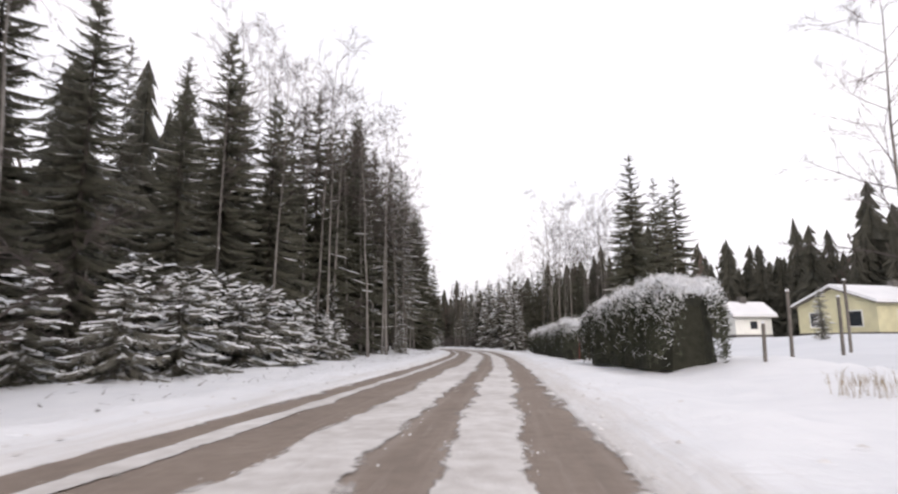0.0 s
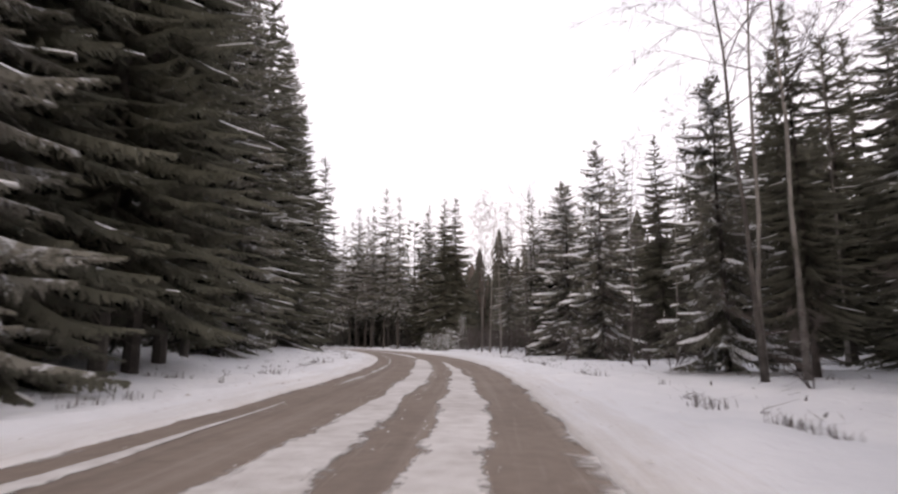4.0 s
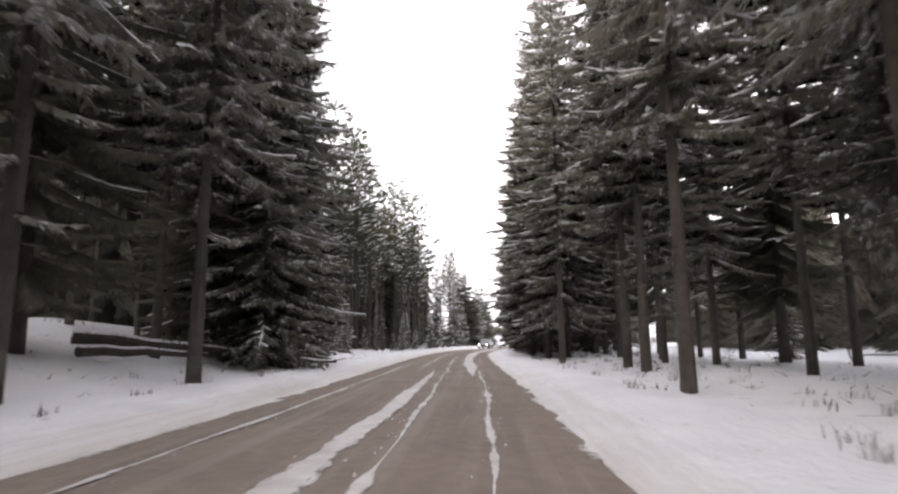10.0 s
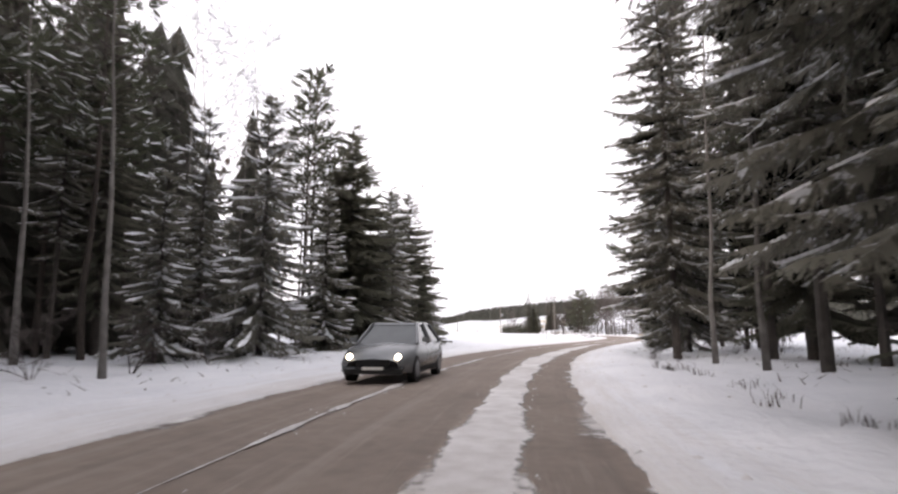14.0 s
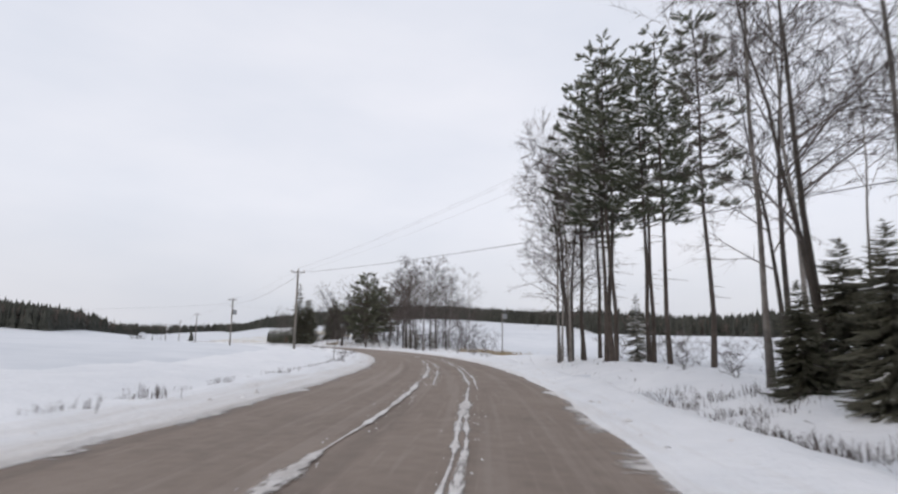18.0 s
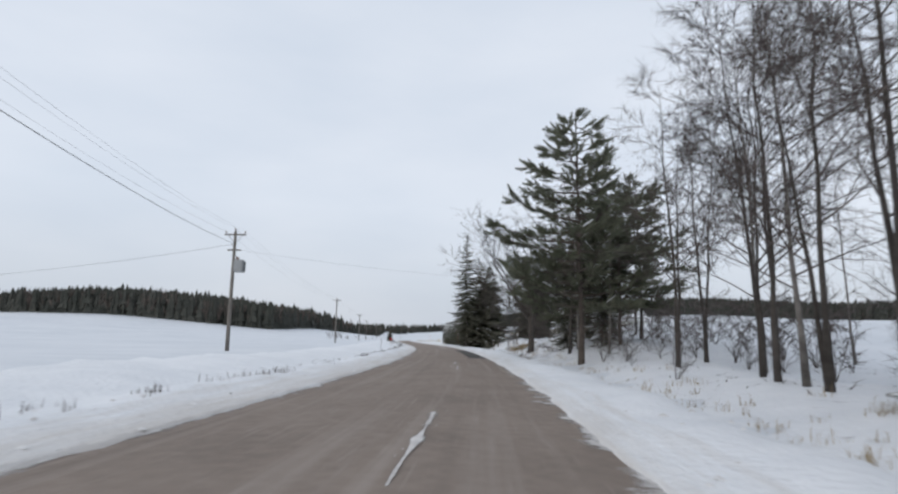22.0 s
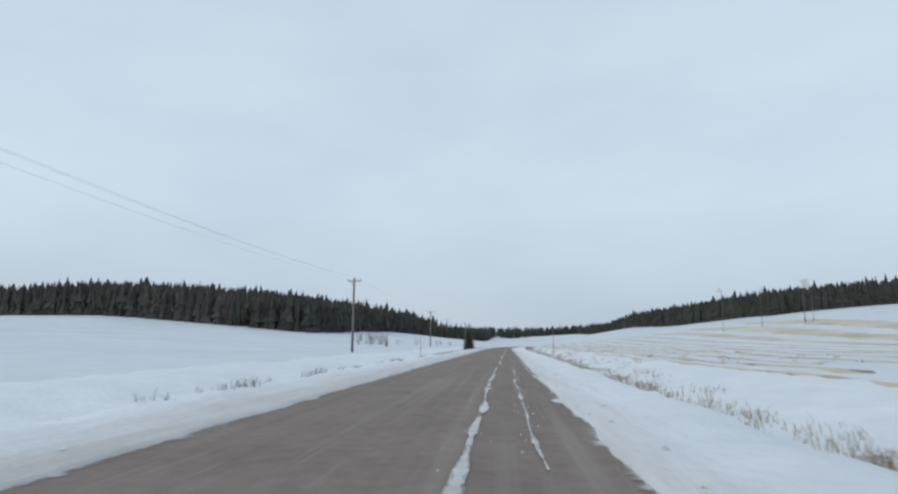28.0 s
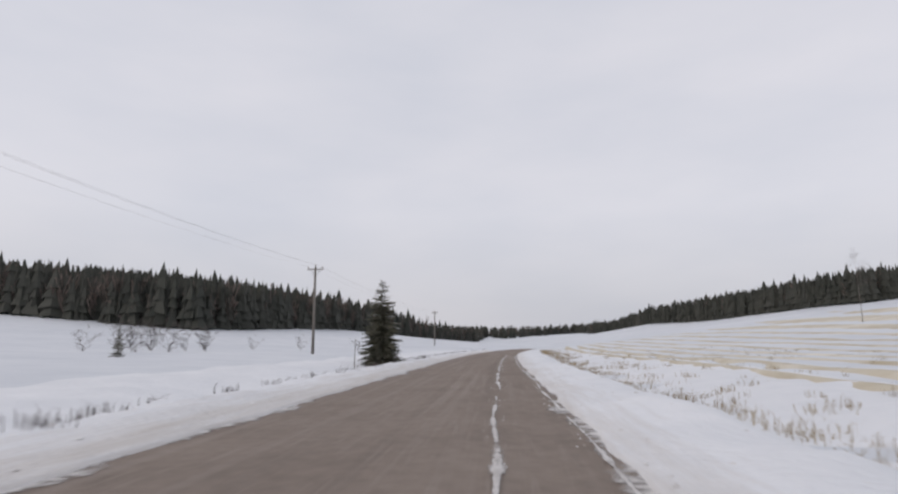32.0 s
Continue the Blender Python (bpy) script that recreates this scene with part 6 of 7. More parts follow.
# ---------------------------------------------------------------- poles and wires
def power_pole(s, d, h, label, yaw_to=None, transformer=False, arm=1.6):
    root = new("power_pole")
    base = spot(s, d, -0.2)
    root.location = base
    t = Soup()
    t.tube([(0, 0, 0), (0, 0, h * 0.5), (0, 0, h + 0.2)], [0.15, 0.13, 0.10], 10)
    child("post", t.mesh("pole_post", M_WOODGREY, True), root)
    x, y, hd = road(s)
    turn = yaw_to if yaw_to is not None else float(hd)
    c, sn = math.cos(turn), math.sin(turn)
    a = Soup()
    a.box((-arm / 2, -0.05, h - 0.12), (arm / 2, 0.05, h - 0.02))
    arm_ob = child("crossarm", a.mesh("pole_arm", M_WOODGREY), root)
    arm_ob.rotation_euler = (0, 0, turn)
    for sgn in (-1, 1):
        b = Soup()
        b.tube([(0, 0.06, h - 0.75), (sgn * arm * 0.33, 0.06, h - 0.1)], [0.02, 0.02], 5)
        ob = child("brace", b.mesh("pole_brace", M_METAL), root)
        ob.rotation_euler = (0, 0, turn)
    heads = []
    for q, z in ((-arm / 2 + 0.08, h), (0, h + 0.2), (arm / 2 - 0.08, h)):
        ins = Soup()
        ins.tube([(q, 0, z - 0.03), (q, 0, z + 0.08), (q, 0, z + 0.1), (q, 0, z + 0.2)], [0.02, 0.025, 0.06, 0.04], 8)
        ob = child("insulator", ins.mesh("pole_insulator", M_GLASSINS), root)
        ob.rotation_euler = (0, 0, turn)
        heads.append(base + Vector((c * q, sn * q, z + 0.2)))
    if transformer:
        b = Soup()
        b.box((0.14, -0.35, h - 2.9), (0.75, 0.35, h - 2.0))
        tank = child("transformer", b.mesh("pole_transformer", M_METAL), root, "grey finned transformer box")
        tank.rotation_euler = (0, 0, turn)
        for k in range(5):
            fin = Soup()
            fin.box((0.75, -0.32 + k * 0.15, h - 2.85), (0.82, -0.28 + k * 0.15, h - 2.1))
            child("fin", fin.mesh("transformer_fin", M_METAL), tank)
        for k in range(3):
            i2 = Soup()
            i2.tube([(0.3, -0.22 + k * .22, h - 2.0), (0.3, -0.22 + k * .22, h - 1.75)], [0.05, 0.03], 6)
            child("bushing", i2.mesh("transformer_bushing", M_GLASSINS), root).rotation_euler = (0, 0, turn)
        a2 = Soup()
        a2.box((-0.5, -0.04, h - 1.3), (0.5, 0.04, h - 1.2))
        child("lower_arm", a2.mesh("pole_lower_arm", M_WOODGREY), root).rotation_euler = (0, 0, turn)
    tagged(root, label, "power pole", "power line")
    return heads


def wire(a, b, sag, rad=0.004):
    t = Soup()
    pts = [tuple(a.lerp(b, i / 14) - Vector((0, 0, sag * 4 * (i / 14) * (1 - i / 14)))) for i in range(15)]
    t.tube(pts, [rad] * 15, 4)
    tagged(new("overhead_wire", t.mesh("overhead_wire", M_WIRE)), "thin dark overhead wire slung between poles", "wire", "power line wires")


POLES = [(367, 18.5, 9.4, False), (441.9, -10.9, 9.4, False), (489.8, -17.4, 8.9, True), (564, -18.6, 8.6, False), (634.6, -17.5, 8.5, False), (709, -18.5, 8.7, False), (790, -22, 8.7, False)]
tops = []
for i, (s, d, h, tr) in enumerate(POLES):
    tops.append(power_pole(s, d, h, "weathered wooden power pole with crossarm and a transformer" if tr else "weathered wooden power pole with a crossarm in the snow", transformer=tr))
for a, b in zip(tops, tops[1:]):
    for p, q in zip(a, b):
        wire(p, q, 0.9)
wire(tops[0][1] + Vector((float(np.cos(road(367)[2])) * 3, float(np.sin(road(367)[2])) * 3, -5.0)), tops[1][1] - Vector((0, 0, 0.5)), 0.6, 0.016)
wire(tops[1][1] - Vector((0, 0, 0.9)), tops[2][1] - Vector((0, 0, 1.2)), 0.8, 0.016)
wire(tops[2][1] - Vector((0, 0, 1.6)), spot(534, 12, 9.0), 0.5, 0.007)
wire(tops[2][1] - Vector((0, 0, 1.2)), spot(520, -75, 6.5), 0.8, 0.012)


def sign_post():
    """A thin pole with a small plate at its top at the field road."""
    root = new("sign_post")
    root.location = spot(421.2, 7.7, -0.15)
    t = Soup()
    t.tube([(0, 0, 0), (0.03, 0, 2.0), (0.02, 0, 4.0)], [0.055, 0.05, 0.045], 8)
    child("post", t.mesh("sign_post_post", M_WOODGREY), root)
    b = Soup()
    b.box((0.05, -0.02, 3.45), (0.5, 0.02, 3.9))
    child("plate", b.mesh("sign_plate", M_METAL), root, "pale weathered plate").rotation_euler = (0, 0, float(road(421)[2]))
    tagged(root, "slim pole with a small pale plate in the snow", "sign post")


sign_post()


def stake(s, d, h, mat, label, lean=0.03):
    t = Soup()
    t.tube([(0, 0, -0.2), (lean * h * 0.5, 0, h * 0.5), (lean * h, 0, h)], [0.022, 0.02, 0.014], 6)
    ob = new("snow_stake", t.mesh("snow_stake", mat))
    ob.location = spot(s, d)
    tagged(ob, label, "snow stake", "snow stakes along the road")


for s, d, h in ((407, -7.2, 1.9), (452, -6.6, 1.7), (505, -7.6, 1.4), (620, -7.4, 1.9), (681, -6.8, 1.5), (366, -9.5, 2.0), (550, -6.2, 1.6)):
    stake(s, d, h, M_WOODGREY, "thin grey snow stake standing in the verge", 0.06)
stake(611.5, 3.6, 2.2, M_ORANGE, "thin orange plastic snow stake in the verge", -0.04)
stake(543.0, 3.2, 2.6, M_ORANGE, "leaning orange snow stake before the hedge", -0.12)
stake(40.6, 5.2, 1.9, M_DARKRED, "dark red marker pole at the garden entrance", 0.02)
stake(41.5, 6.0, 1.9, M_DARKRED, "dark red marker pole at the garden entrance", -0.02)


def fence_post(s, d, h, r=0.06, lean=0.0):
    t = Soup()
    t.tube([(0, 0, -0.3), (lean, 0, h * 0.6), (lean * 1.4, 0.02, h)], [r, r * 0.95, r * 0.85], 7)
    root = new("fence_post")
    root.location = spot(s, d)
    child("post", t.mesh("fence_post", M_WOODGREY), root)
    c = Soup()
    c.tube([(lean * 1.4, 0.02, h), (lean * 1.4, 0.02, h + 0.05), (lean * 1.4, 0.02, h + 0.09)], [r * 1.15, r * 1.0, r * 0.4], 7)
    child("snow_cap", c.mesh("post_snow", M_TREESNOW), root)
    tagged(root, "grey wooden fence post with a snow cap", "fence post", "old fence posts")


for s, d, h, lean in ((510.5, 5.8, 1.2, 0.05), (519.5, 5.5, 1.3, -0.15), (515, 7.5, 1.1, 0.1), (522.5, 6.4, 1.2, 0.12), (506, 9.5, 1.1, 0.0), (514, 12, 1.2, 0.05), (527, 5.6, 1.1, -0.1)):
    fence_post(s, d, h, 0.06, lean)
fence_post(576, 6.0, 1.45, 0.11)
for s, d, h in ((22.5, 10.4, 2.4), (21.5, 9.0, 1.3), (27, 15.0, 3.2), (31, 21, 2.0), (24, 13.0, 2.2)):
    fence_post(s, d, h, 0.07, 0.04)


def mailbox():
    root = new("mailbox")
    root.location = spot(571, -7.6)
    root.rotation_euler = (0, 0, float(road(571)[2]))
    t = Soup()
    t.tube([(0, 0, -0.3), (0.03, 0, 0.9)], [0.06, 0.055], 7)
    child("post", t.mesh("mailbox_post", M_WOODGREY), root)
    bm = bmesh.new()
    bmesh.ops.create_cube(bm, size=1.0)
    bmesh.ops.scale(bm, vec=(0.36, 0.3, 0.5), verts=bm.verts)
    bmesh.ops.translate(bm, vec=(0.03, 0, 1.12), verts=bm.verts)
    bmesh.ops.bevel(bm, geom=list(bm.edges), offset=0.03, segments=2, affect="EDGES")
    me = bpy.data.meshes.new("mailbox_box")
    bm.to_mesh(me)
    me.materials.append(M_RED)
    child("box", me, root, "red painted metal box")
    lid = Soup()
    lid.box((-0.18, -0.17, 1.37), (0.24, 0.17, 1.41))
    child("lid", lid.mesh("mailbox_lid", M_RED), root)
    sl = Soup()
    sl.box((-0.08, -0.158, 1.24), (0.14, -0.152, 1.27))
    child("slot", sl.mesh("mailbox_slot", M_WIRE), root)
    tagged(root, "red mailbox on a wooden post in the snow", "mailbox")


mailbox()


# ---------------------------------------------------------------- houses
def house(name, s, d, turn, lx, ly, wall, rise, mat, label, windows):
    root = new(name)
    root.location = spot(s, d, -0.1)
    root.rotation_euler = (0, 0, turn)
    x, y = lx / 2, ly / 2
    b = Soup()
    b.add([(-x, -y, 0), (x, -y, 0), (x, y, 0), (-x, y, 0), (-x, -y, wall), (x, -y, wall), (x, y, wall), (-x, y, wall), (-x, 0, wall + rise), (x, 0, wall + rise)],
          [(0, 1, 5, 4), (2, 3, 7, 6), (1, 2, 6, 9, 5), (3, 0, 4, 8, 7), (4, 5, 9, 8), (6, 7, 8, 9), (3, 2, 1, 0)])
    child("wall", b.mesh(name + "_wall", mat), root)
    f = Soup()
    f.box((-x - .05, -y - .05, -0.2), (x + .05, y + .05, 0.35))
    child("plinth", f.mesh(name + "_plinth", M_ROCK), root)
    for sgn in (-1, 1):
        e, t = 0.45, 0.28
        k = rise / y
        v = [(-x - e, sgn * (y + e), wall - e * k), (x + e, sgn * (y + e), wall - e * k), (x + e, 0, wall + rise), (-x - e, 0, wall + rise)]
        r = Soup()
        r.add([(a, c, z + 0.02) for a, c, z in v] + [(a, c, z + 0.12) for a, c, z in v], [(0, 1, 2, 3), (7, 6, 5, 4), (0, 4, 5, 1), (1, 5, 6, 2), (2, 6, 7, 3), (3, 7, 4, 0)])
        ob = child("roof", r.mesh(name + "_roof", M_WOODGREY), root)
        sn = Soup()
        sn.add([(a, c, z + 0.125) for a, c, z in v] + [(a * 0.99, c * 0.98, z + 0.125 + t) for a, c, z in v], [(0, 1, 2, 3), (7, 6, 5, 4), (0, 4, 5, 1), (1, 5, 6, 2), (2, 6, 7, 3), (3, 7, 4, 0)])
        child("roof_snow", sn.mesh(name + "_roof_snow", M_SNOW), root, "thick snow on the roof")
    for side, p, z, w, h in windows:
        fr, pn = Soup(), Soup()
        if side in "ab":
            yy = -y if side == "a" else y
            q = -1 if side == "a" else 1
            for lo, hi in (((p - w / 2 - .1, 0, z), (p - w / 2, 0, z + h)), ((p + w / 2, 0, z), (p + w / 2 + .1, 0, z + h)), ((p - w / 2 - .1, 0, z + h), (p + w / 2 + .1, 0, z + h + .1)), ((p - w / 2 - .1, 0, z - .1), (p + w / 2 + .1, 0, z))):
                fr.box((lo[0], yy + min(0, q * .06), lo[2]), (hi[0], yy + max(0, q * .06), hi[2]))
            pn.box((p - w / 2, yy + min(0, q * .02), z), (p + w / 2, yy + max(0, q * .02), z + h))
        else:
            xx = -x if side == "c" else x
            q = -1 if side == "c" else 1
            for lo, hi in (((p - w / 2 - .1, z), (p - w / 2, z + h)), ((p + w / 2, z), (p + w / 2 + .1, z + h)), ((p - w / 2 - .1, z + h), (p + w / 2 + .1, z + h + .1)), ((p - w / 2 - .1, z - .1), (p + w / 2 + .1, z))):
                fr.box((xx + min(0, q * .06), lo[0], lo[1]), (xx + max(0, q * .06), hi[0], hi[1]))
            pn.box((xx + min(0, q * .02), p - w / 2, z), (xx + max(0, q * .02), p + w / 2, z + h))
        win = child("window", pn.mesh(name + "_window", M_PANE), root)
        child("frame", fr.mesh(name + "_frame", M_WHITEBOARD), win)
    c = Soup()
    c.box((-0.35, -0.3, wall + rise - 0.5), (0.35, 0.3, wall + rise + 0.9))
    child("chimney", c.mesh(name + "_chimney", M_ROCK), root)
    tagged(root, label, "house")


house("house", 57, 38.0, 0.35, 15, 8, 2.9, 1.5, M_YELLOW, "yellow wooden house with a snow-covered roof", [("c", -2, 0.9, 1.2, 1.3), ("c", 2, 0.9, 1.2, 1.3), ("a", -4.5, 0.9, 1.3, 1.3), ("a", -1, 0.9, 1.3, 1.3), ("a", 3, 0.4, 1.0, 2.0)])
house("shed", 62, 26, 0.2, 4.0, 3.4, 2.3, 1.1, M_WHITEBOARD, "small white wooden shed with a snowy roof", [("c", 0, 0.3, 0.9, 1.8), ("a", 0, 0.9, 0.8, 0.8)])
house("house", 556, 36, 1.0, 9, 7, 2.8, 2.2, M_WHITEBOARD, "pale wooden house with a snowy roof behind bare trees", [("c", -1.5, 0.9, 1.1, 1.3), ("c", 1.5, 0.9, 1.1, 1.3), ("a", -2.5, 0.9, 1.1, 1.3), ("a", 2, 0.9, 1.1, 1.3)])


# ---------------------------------------------------------------- car on the other lane
M_CARPAINT = material("silver_paint", (0.20, 0.21, 0.22), 0.25, metal=0.4, var=0.05)
M_CARGLASS = material("car_glass", (0.05, 0.06, 0.065), 0.05, spec=0.7)
M_RUBBER = material("rubber", (0.02, 0.02, 0.02), 0.9)
M_LAMP = bpy.data.materials.new("headlight_lit")
M_LAMP.use_nodes = True
_e = M_LAMP.node_tree.nodes["Principled BSDF"]
_e.inputs["Emission Color"].default_value, _e.inputs["Emission Strength"].default_value = (1.0, 0.93, 0.75, 1), 3.0


def car(s, d):
    root = new("car")
    x, y = at(s, d)
    root.location = (float(x), float(y), 0.0)
    root.rotation_euler = (0, 0, float(road(s)[2]) + math.pi)
    # sections along the car: y, half width, sill, belt height, roof height, roof half width
    prof = [(2.15, 0.62, 0.35, 0.55), (2.05, 0.80, 0.28, 0.68), (1.5, 0.88, 0.24, 0.84), (0.85, 0.89, 0.22, 0.93), (-1.3, 0.89, 0.22, 0.97), (-1.95, 0.86, 0.28, 0.98), (-2.15, 0.76, 0.4, 0.9)]
    b = Soup()
    ring = []
    for yy, w, lo, hi in prof:
        ring += [(-w, yy, lo), (-w * 1.02, yy, (lo + hi) / 2), (-w * 0.93, yy, hi), (0, yy, hi + 0.05), (w * 0.93, yy, hi), (w * 1.02, yy, (lo + hi) / 2), (w, yy, lo)]
    n = len(prof)
    b.add(ring, [(i * 7 + j, i * 7 + (j + 1) % 7, (i + 1) * 7 + (j + 1) % 7, (i + 1) * 7 + j) for i in range(n - 1) for j in range(7)] + [tuple(range(7)), tuple(reversed(range((n - 1) * 7, n * 7)))])
    child("body", b.mesh("car_body", M_CARPAINT, True), root)
    g = Soup()
    v = [(-0.80, 0.95, 0.93), (0.80, 0.95, 0.93), (0.84, -1.75, 0.97), (-0.84, -1.75, 0.97), (-0.60, 0.25, 1.42), (0.60, 0.25, 1.42), (0.60, -1.25, 1.44), (-0.60, -1.25, 1.44)]
    g.add(v, [(0, 1, 5, 4), (1, 2, 6, 5), (2, 3, 7, 6), (3, 0, 4, 7)])
    child("glass", g.mesh("car_glass", M_CARGLASS), root, "dark car glass")
    r = Soup()
    r.add([(-.62, .28, 1.42), (.62, .28, 1.42), (.62, -1.28, 1.44), (-.62, -1.28, 1.44), (-.55, .2, 1.48), (.55, .2, 1.48), (.55, -1.2, 1.5), (-.55, -1.2, 1.5)], [(4, 5, 6, 7), (0, 1, 5, 4), (1, 2, 6, 5), (2, 3, 7, 6), (3, 0, 4, 7)])
    child("roof", r.mesh("car_roof", M_CARPAINT), root)
    for sx in (-1, 1):
        for yy in (1.35, -1.35):
            t = Soup()
            t.tube([(sx * 0.70, yy, 0.33), (sx * 0.90, yy, 0.33)], [0.33, 0.32], 18)
            w = child("wheel", t.mesh("car_tyre", M_RUBBER), root)
            q = Soup()
            q.tube([(sx * 0.89, yy, 0.33), (sx * 0.915, yy, 0.33)], [0.21, 0.19], 12)
            child("rim", q.mesh("car_rim", M_METAL), w)
        hl = Soup()
        hl.tube([(sx * 0.60, 2.06, 0.64), (sx * 0.60, 2.15, 0.64)], [0.085, 0.065], 12)
        child("headlight", hl.mesh("car_headlight", M_LAMP), root, "lit headlight")
        mi = Soup()
        mi.box((sx * 0.98 - .1, 0.65, 0.98), (sx * 0.98 + .1, 0.78, 1.1))
        child("mirror", mi.mesh("car_mirror", M_CARPAINT), root)
    for sx in (-1, 1):
        for p0, p1 in (((0.80, 0.95, 0.93), (0.61, 0.27, 1.44)), ((0.85, -0.35, 0.96), (0.62, -0.40, 1.46)), ((0.85, -1.72, 0.97), (0.61, -1.26, 1.45))):
            pl = Soup()
            pl.tube([(sx * p0[0], p0[1], p0[2]), (sx * p1[0], p1[1], p1[2])], [0.045, 0.04], 6)
            child("pillar", pl.mesh("car_pillar", M_CARPAINT), root)
        sk = Soup()
        sk.box((sx * 0.88 - .03, -1.0, 0.24), (sx * 0.88 + .03, 1.0, 0.36))
        child("sill", sk.mesh("car_sill", M_RUBBER), root)
        fo = Soup()
        fo.box((sx * 0.66 - .1, 2.10, 0.36), (sx * 0.66 + .1, 2.14, 0.43))
        child("fog_light", fo.mesh("car_fog_light", M_CARGLASS), root)
    bu = Soup()
    bu.box((-0.72, 2.05, 0.24), (0.72, 2.165, 0.36))
    child("bumper", bu.mesh("car_bumper", M_RUBBER), root)
    gr = Soup()
    gr.box((-0.42, 2.12, 0.42), (0.42, 2.17, 0.58))
    child("grille", gr.mesh("car_grille", M_RUBBER), root)
    bp = Soup()
    bp.box((-0.26, 2.15, 0.34), (0.26, 2.175, 0.41))
    child("number_plate", bp.mesh("car_plate", M_WHITEBOARD), root)
    tagged(root, "grey car with lit headlights on the far lane", "car")


car(309.5, -3.5)


# ---------------------------------------------------------------- rocks and logs
def rock(s, d, r, seed, up=0.0):
    rnd = random.Random(seed)
    root = new("boulder")
    root.location = spot(s, d, up + r * 0.18)
    bm = bmesh.new()
    for k in range(26):
        c = Vector((rnd.uniform(-1, 1), rnd.uniform(-1, 1), rnd.uniform(-.8, .75)))
        c = c / max(abs(c.x), abs(c.y), abs(c.z) * 1.25, 0.55)
        bm.verts.new(Vector((c.x * r * 1.15, c.y * r * 0.9, c.z * r * 0.8)) * rnd.uniform(0.8, 1.0))
    hull = bmesh.ops.convex_hull(bm, input=bm.verts)
    bmesh.ops.delete(bm, geom=[g for g in set(hull["geom_interior"]) | set(hull["geom_unused"]) if isinstance(g, bmesh.types.BMVert)], context="VERTS")
    bmesh.ops.bevel(bm, geom=list(bm.edges), offset=0.05 * r, segments=1, affect="EDGES")
    bmesh.ops.triangulate(bm, faces=list(bm.faces))
    bmesh.ops.subdivide_edges(bm, edges=[e for e in bm.edges if e.calc_length() > 0.3 * r], cuts=2, use_grid_fill=True)
    bmesh.ops.triangulate(bm, faces=list(bm.faces))
    for v in bm.verts:
        v.co += Vector((noise.noise(v.co * 2.2), noise.noise(v.co * 2.2 + Vector((9, 0, 0))), noise.noise(v.co * 2.2 + Vector((0, 9, 0))))) * 0.09 * r
    bm.normal_update()
    me = bpy.data.meshes.new("boulder")
    bm.to_mesh(me)
    me.materials.append(M_ROCK)
    child("stone", me, root)
    top = bmesh.new()
    top.from_mesh(me)
    top.normal_update()
    bmesh.ops.delete(top, geom=[f for f in top.faces if f.normal.z < 0.24 + 0.35 * noise.noise(f.calc_center_median() * 2.0)], context="FACES")
    for v in top.verts:
        v.co.z += 0.03 + 0.10 * min(r, 1.2) * max(0, noise.noise(v.co * 1.5) + 0.6)
    ms = bpy.data.meshes.new("boulder_snow")
    top.to_mesh(ms)
    ms.materials.append(M_SNOW)
    child("snow_cap", ms, root)
    bm.free()
    top.free()
    root.rotation_euler = (0, 0, rnd.uniform(0, 6))
    tagged(root, "grey granite boulder capped with snow on the bank", "boulder", "boulders on the bank")


for i, (s, d, r, up) in enumerate([(190, -11.0, 0.8, 0), (196, -11.8, 1.2, 0), (188, -13.2, 1.5, 0.5), (192.5, -13.6, 1.6, 0.6), (198.5, -13.2, 1.4, 0.3), (185, -13.0, 1.2, 0.2), (208.5, -10.0, 0.8, 0),
                                   (204, -11.8, 1.0, 0), (190, -15.4, 1.7, 1.7), (195, -15.4, 1.7, 1.5), (186, -15.6, 1.6, 1.3), (211, -10.8, 0.6, 0), (215, -10.2, 0.5, 0), (202, -10.4, 0.5, 0), (220, -9.8, 0.45, 0),
                                   (191, -17.2, 1.8, 2.9), (196.5, -17.4, 1.8, 2.8), (187, -17.8, 1.7, 2.6), (200.5, -15.2, 1.4, 1.4), (183, -14.6, 1.1, 0.5), (194, -12.2, 0.9, 0.2), (193.5, -18.8, 1.7, 3.8), (189, -19.2, 1.6, 3.7), (201.5, -17.0, 1.5, 2.4)]):
    rock(s, d, r, 20 + i, up)


def log(a, b, r, label):
    root = new("felled_log")
    root.location = a
    v = b - a
    rnd = random.Random(int(a.x * 10))
    pts = [v * (i / 8) + Vector((rnd.uniform(-.08, .08), rnd.uniform(-.08, .08), rnd.uniform(-.03, .05))) for i in range(9)]
    t = Soup()
    t.tube([tuple(p) for p in pts], [r * (1 - 0.6 * i / 8) for i in range(9)], 9)
    for k in range(7):
        p = v * rnd.uniform(0.3, 1)
        t.tube([tuple(p), tuple(p + Vector((rnd.uniform(-.7, .7), rnd.uniform(-.7, .7), rnd.uniform(0, .7))))], [0.03, 0.01], 4)
    child("stem", t.mesh("log_stem", M_BARK), root)
    sn = Soup()
    sn.tube([tuple(p + Vector((0, 0, r * 0.75 * (1 - 0.6 * i / 8)))) for i, p in enumerate(pts)], [r * 0.62 * (1 - 0.6 * i / 8) for i in range(9)], 7)
    child("snow_load", sn.mesh("log_snow", M_TREESNOW), root)
    tagged(root, label, "log")


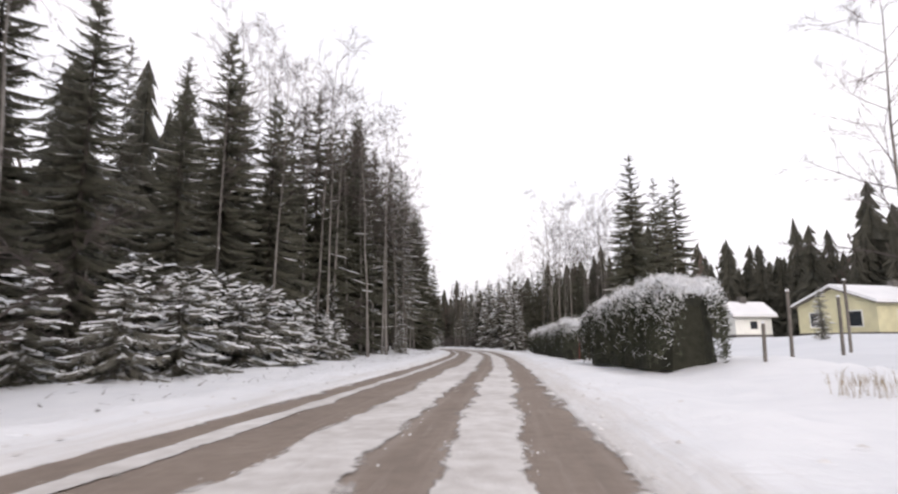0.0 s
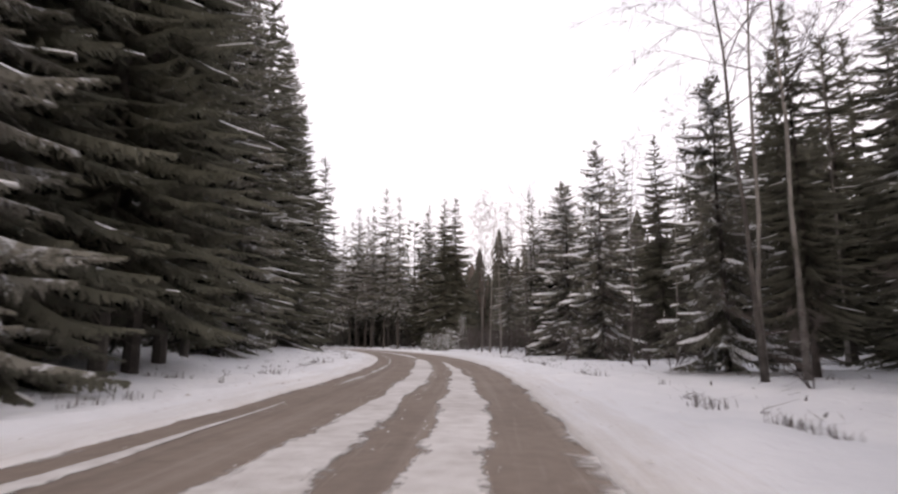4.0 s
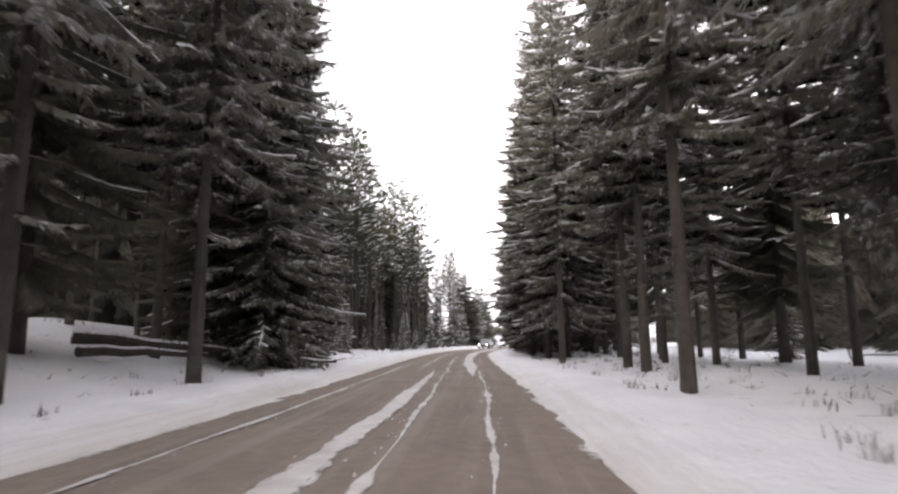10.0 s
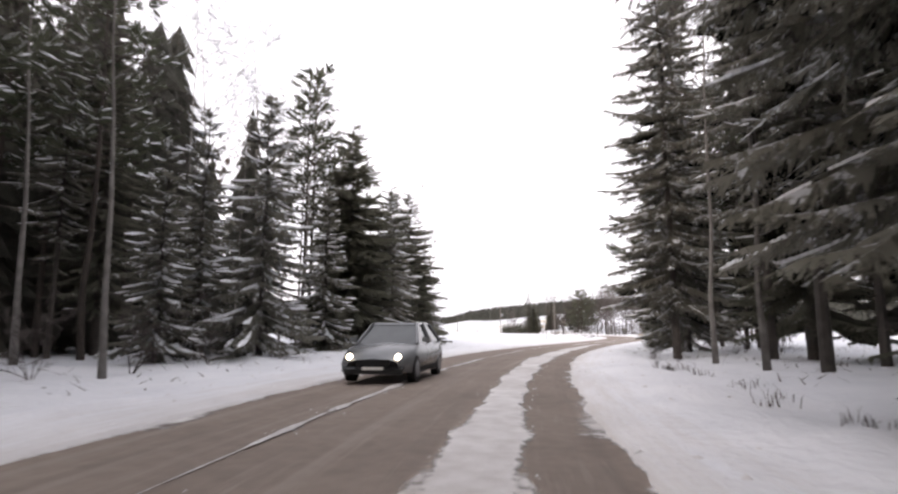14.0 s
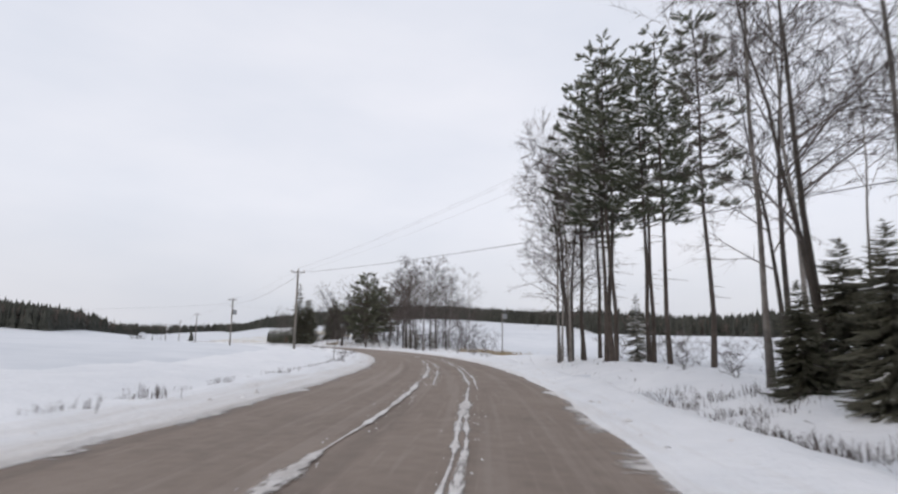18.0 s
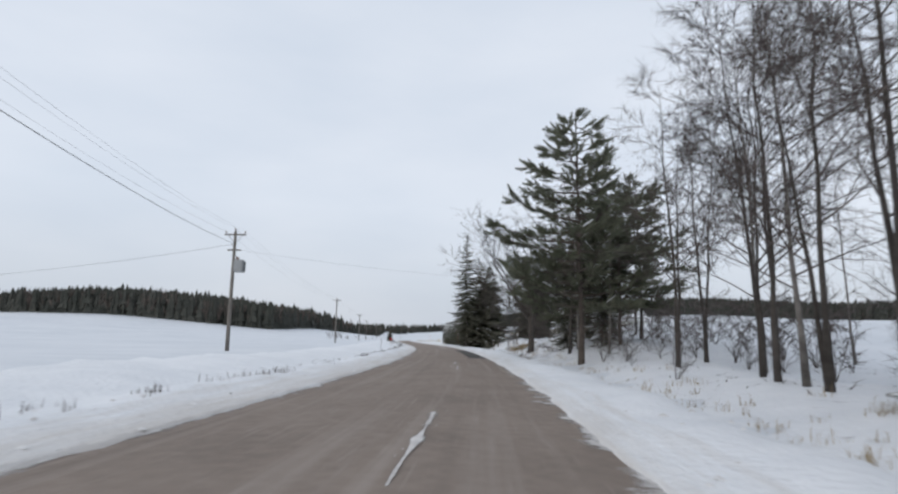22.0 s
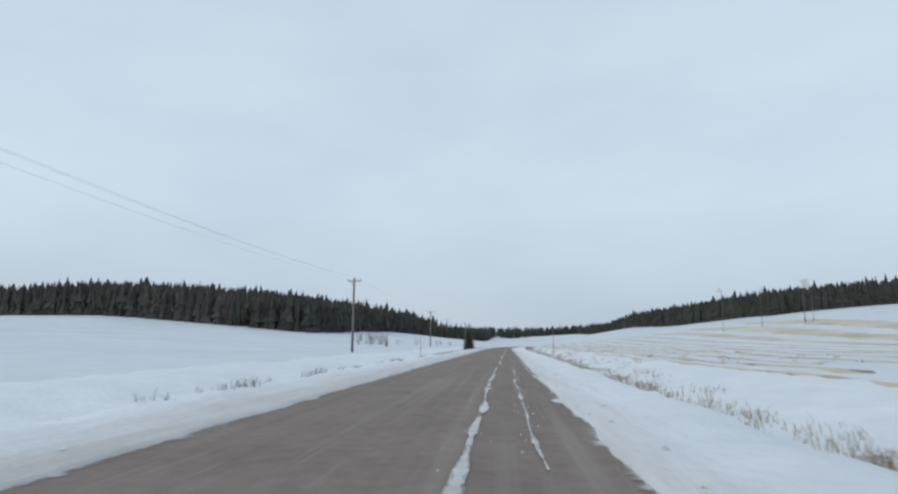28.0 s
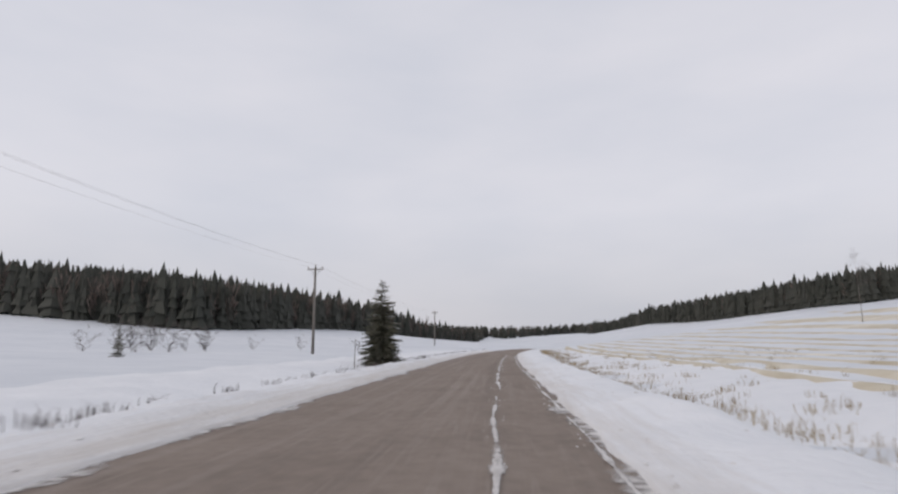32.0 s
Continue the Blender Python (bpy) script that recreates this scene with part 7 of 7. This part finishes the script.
log(spot(233, -12.5, 0.3), spot(239.5, -6.4, 0.2), 0.2, "felled trunk with snow lying on the bank")
log(spot(231, -11.0, 0.3), spot(237, -9.4, 0.35), 0.15, "felled trunk with snow lying on the bank")
log(spot(236, -10.4, 0.3), spot(241, -6.0, 0.15), 0.14, "mossy felled trunk beside the road")
log(spot(219, -16.0, 0.4), spot(225, -12.5, 0.3), 0.13, "thin fallen trunk on the snowy slope")
log(spot(372, 8.0, 1.3), spot(366, 5.2, 0.5), 0.06, "snowy fallen branch leaning from the trees")


# ---------------------------------------------------------------- grass, stubble, asphalt patch
def tufts(name, spots, seed, label, mat=None, tall=0.32):
    rnd = random.Random(seed)
    V, F, n = [], [], 0
    for s, d, k in spots:
        p = spot(s, d, -0.03)
        for i in range(int(26 * k)):
            q = p + Vector((rnd.gauss(0, .24) * k, rnd.gauss(0, .24) * k, 0))
            g, L = rnd.uniform(0, 6.28), tall * rnd.uniform(0.4, 1.2) * (0.6 + 0.4 * k)
            b = Vector((math.cos(g + 1.57), math.sin(g + 1.57), 0)) * 0.008
            m = q + Vector((math.cos(g) * 0.12 * L, math.sin(g) * 0.12 * L, L * 0.6))
            e = q + Vector((math.cos(g) * 0.55 * L, math.sin(g) * 0.55 * L, L * rnd.uniform(0.55, 1.0)))
            V += [tuple(q - b), tuple(q + b), tuple(m + b * .7), tuple(m - b * .7), tuple(e)]
            F += [(n, n + 1, n + 2, n + 3), (n + 3, n + 2, n + 4)]
            n += 5
    tagged(new(name, mesh_from(name, V, F, [mat or M_GRASS])), label, "grass", kind="stuff")


rg = random.Random(77)
tufts("dry_grass", [(rg.uniform(572, 760), 4.4 + abs(rg.gauss(0, 1.0)), rg.uniform(0.5, 1.3)) for _ in range(560)]
      + [(rg.uniform(600, 760), rg.uniform(5, 26), rg.uniform(0.3, 0.8)) for _ in range(420)], 1, "yellow dry grass poking through roadside snow")
tufts("yard_grass", [(rg.gauss(507, 2.0), rg.gauss(6.4, 0.7), rg.uniform(0.7, 1.5)) for _ in range(60)] + [(rg.uniform(488, 520), 4.6 + abs(rg.gauss(0, 1.6)), rg.uniform(0.3, 0.8)) for _ in range(70)]
      + [(rg.uniform(436, 490), 4.4 + abs(rg.gauss(0, 1.2)), rg.uniform(0.3, 0.7)) for _ in range(130)]
      + [(rg.uniform(418, 436), 7.2 + abs(rg.gauss(0, 1.0)), rg.uniform(0.6, 1.4)) for _ in range(110)]
      + [(rg.gauss(11, 1.2), rg.gauss(8.5, 0.8), 1.4) for _ in range(26)], 2, "tall dry yellow grass in the snow", tall=0.42)
tufts("weeds", [(rg.uniform(360, 760), -5.9 - abs(rg.gauss(0, 0.8)), rg.uniform(0.3, 0.9)) for _ in range(420)]
      + [(rg.uniform(488, 514), 4.6 + abs(rg.gauss(0, 2.0)), rg.uniform(0.5, 1.2)) for _ in range(150)]
      + [(rg.uniform(368, 386), 4.4 + abs(rg.gauss(0, 1.6)), rg.uniform(0.5, 1.3)) for _ in range(90)]
      + [(rg.uniform(176, 260), 5.6 + abs(rg.gauss(0, 2.0)), rg.uniform(0.3, 0.9)) for _ in range(160)]
      + [(rg.uniform(60, 250), -6.6 - abs(rg.gauss(0, 1.4)), rg.uniform(0.3, 0.8)) for _ in range(160)]
      + [(rg.uniform(70, 350), 3.6 + abs(rg.gauss(0, 1.0)), rg.uniform(0.3, 0.8)) for _ in range(220)], 3, "brown dead weeds poking through snow", M_DEADTWIG)


def band(s0, s1, d0, d1, w0, w1, seed):
    def d_of(s):
        u = (s - s0) / (s1 - s0)
        m, w = d0 + (d1 - d0) * u, (w0 + (w1 - w0) * u) * min(1, 8 * u, 8 * (1 - u)) + 0.01
        e1, e2 = ragged(s * 0.5, seed, 0.25), ragged(s * 0.5, seed + 4, 0.25)
        return np.array([m - w * 1.3 + e1, m - w * 0.5, m + w * 0.5, m + w * 1.3 + e2])

    def z_of(s, d):
        return land(s, d) + hill(*at(s, d)) + np.array([-0.14, 0.07, 0.07, -0.14])[None, :]
    me = strip("stubble_band", np.arange(s0, s1, 1.5), d_of, z_of, M_STUBBLE)
    tagged(new("stubble_band", me), "straw stubble showing through thin snow on the field", "stubble", "stubble rows", kind="stuff")


for i, (s0, s1, d0, d1, w0, w1) in enumerate([(575, 800, 9.5, 9, 0.25, 0.5), (590, 800, 12.5, 11.5, 0.4, 0.7), (600, 820, 16, 14.5, 0.4, 0.9), (585, 830, 21, 18, 0.6, 1.0), (610, 830, 26, 23, 0.5, 1.2),
                                              (600, 840, 33, 29, 0.8, 1.4), (590, 850, 41, 37, 1.2, 2.0), (610, 860, 52, 46, 1.5, 2.5), (590, 870, 66, 60, 4.5, 6.0), (600, 880, 86, 80, 8, 10.0), (620, 880, 112, 104, 10, 10.0)]):
    band(s0, s1, d0, d1, w0, w1, i * 1.3)


def asphalt_patch():
    me = strip("asphalt_patch", np.arange(486, 513, 0.5), lambda s: np.array([0.1, 0.5, 0.9, 1.26]), lambda s, d: 0.036 - 0.015 * np.abs(d + 1), M_PATCH)
    tagged(new("asphalt_patch", me), "dark fresh asphalt patch in the road", "road patch", kind="structure")


asphalt_patch()
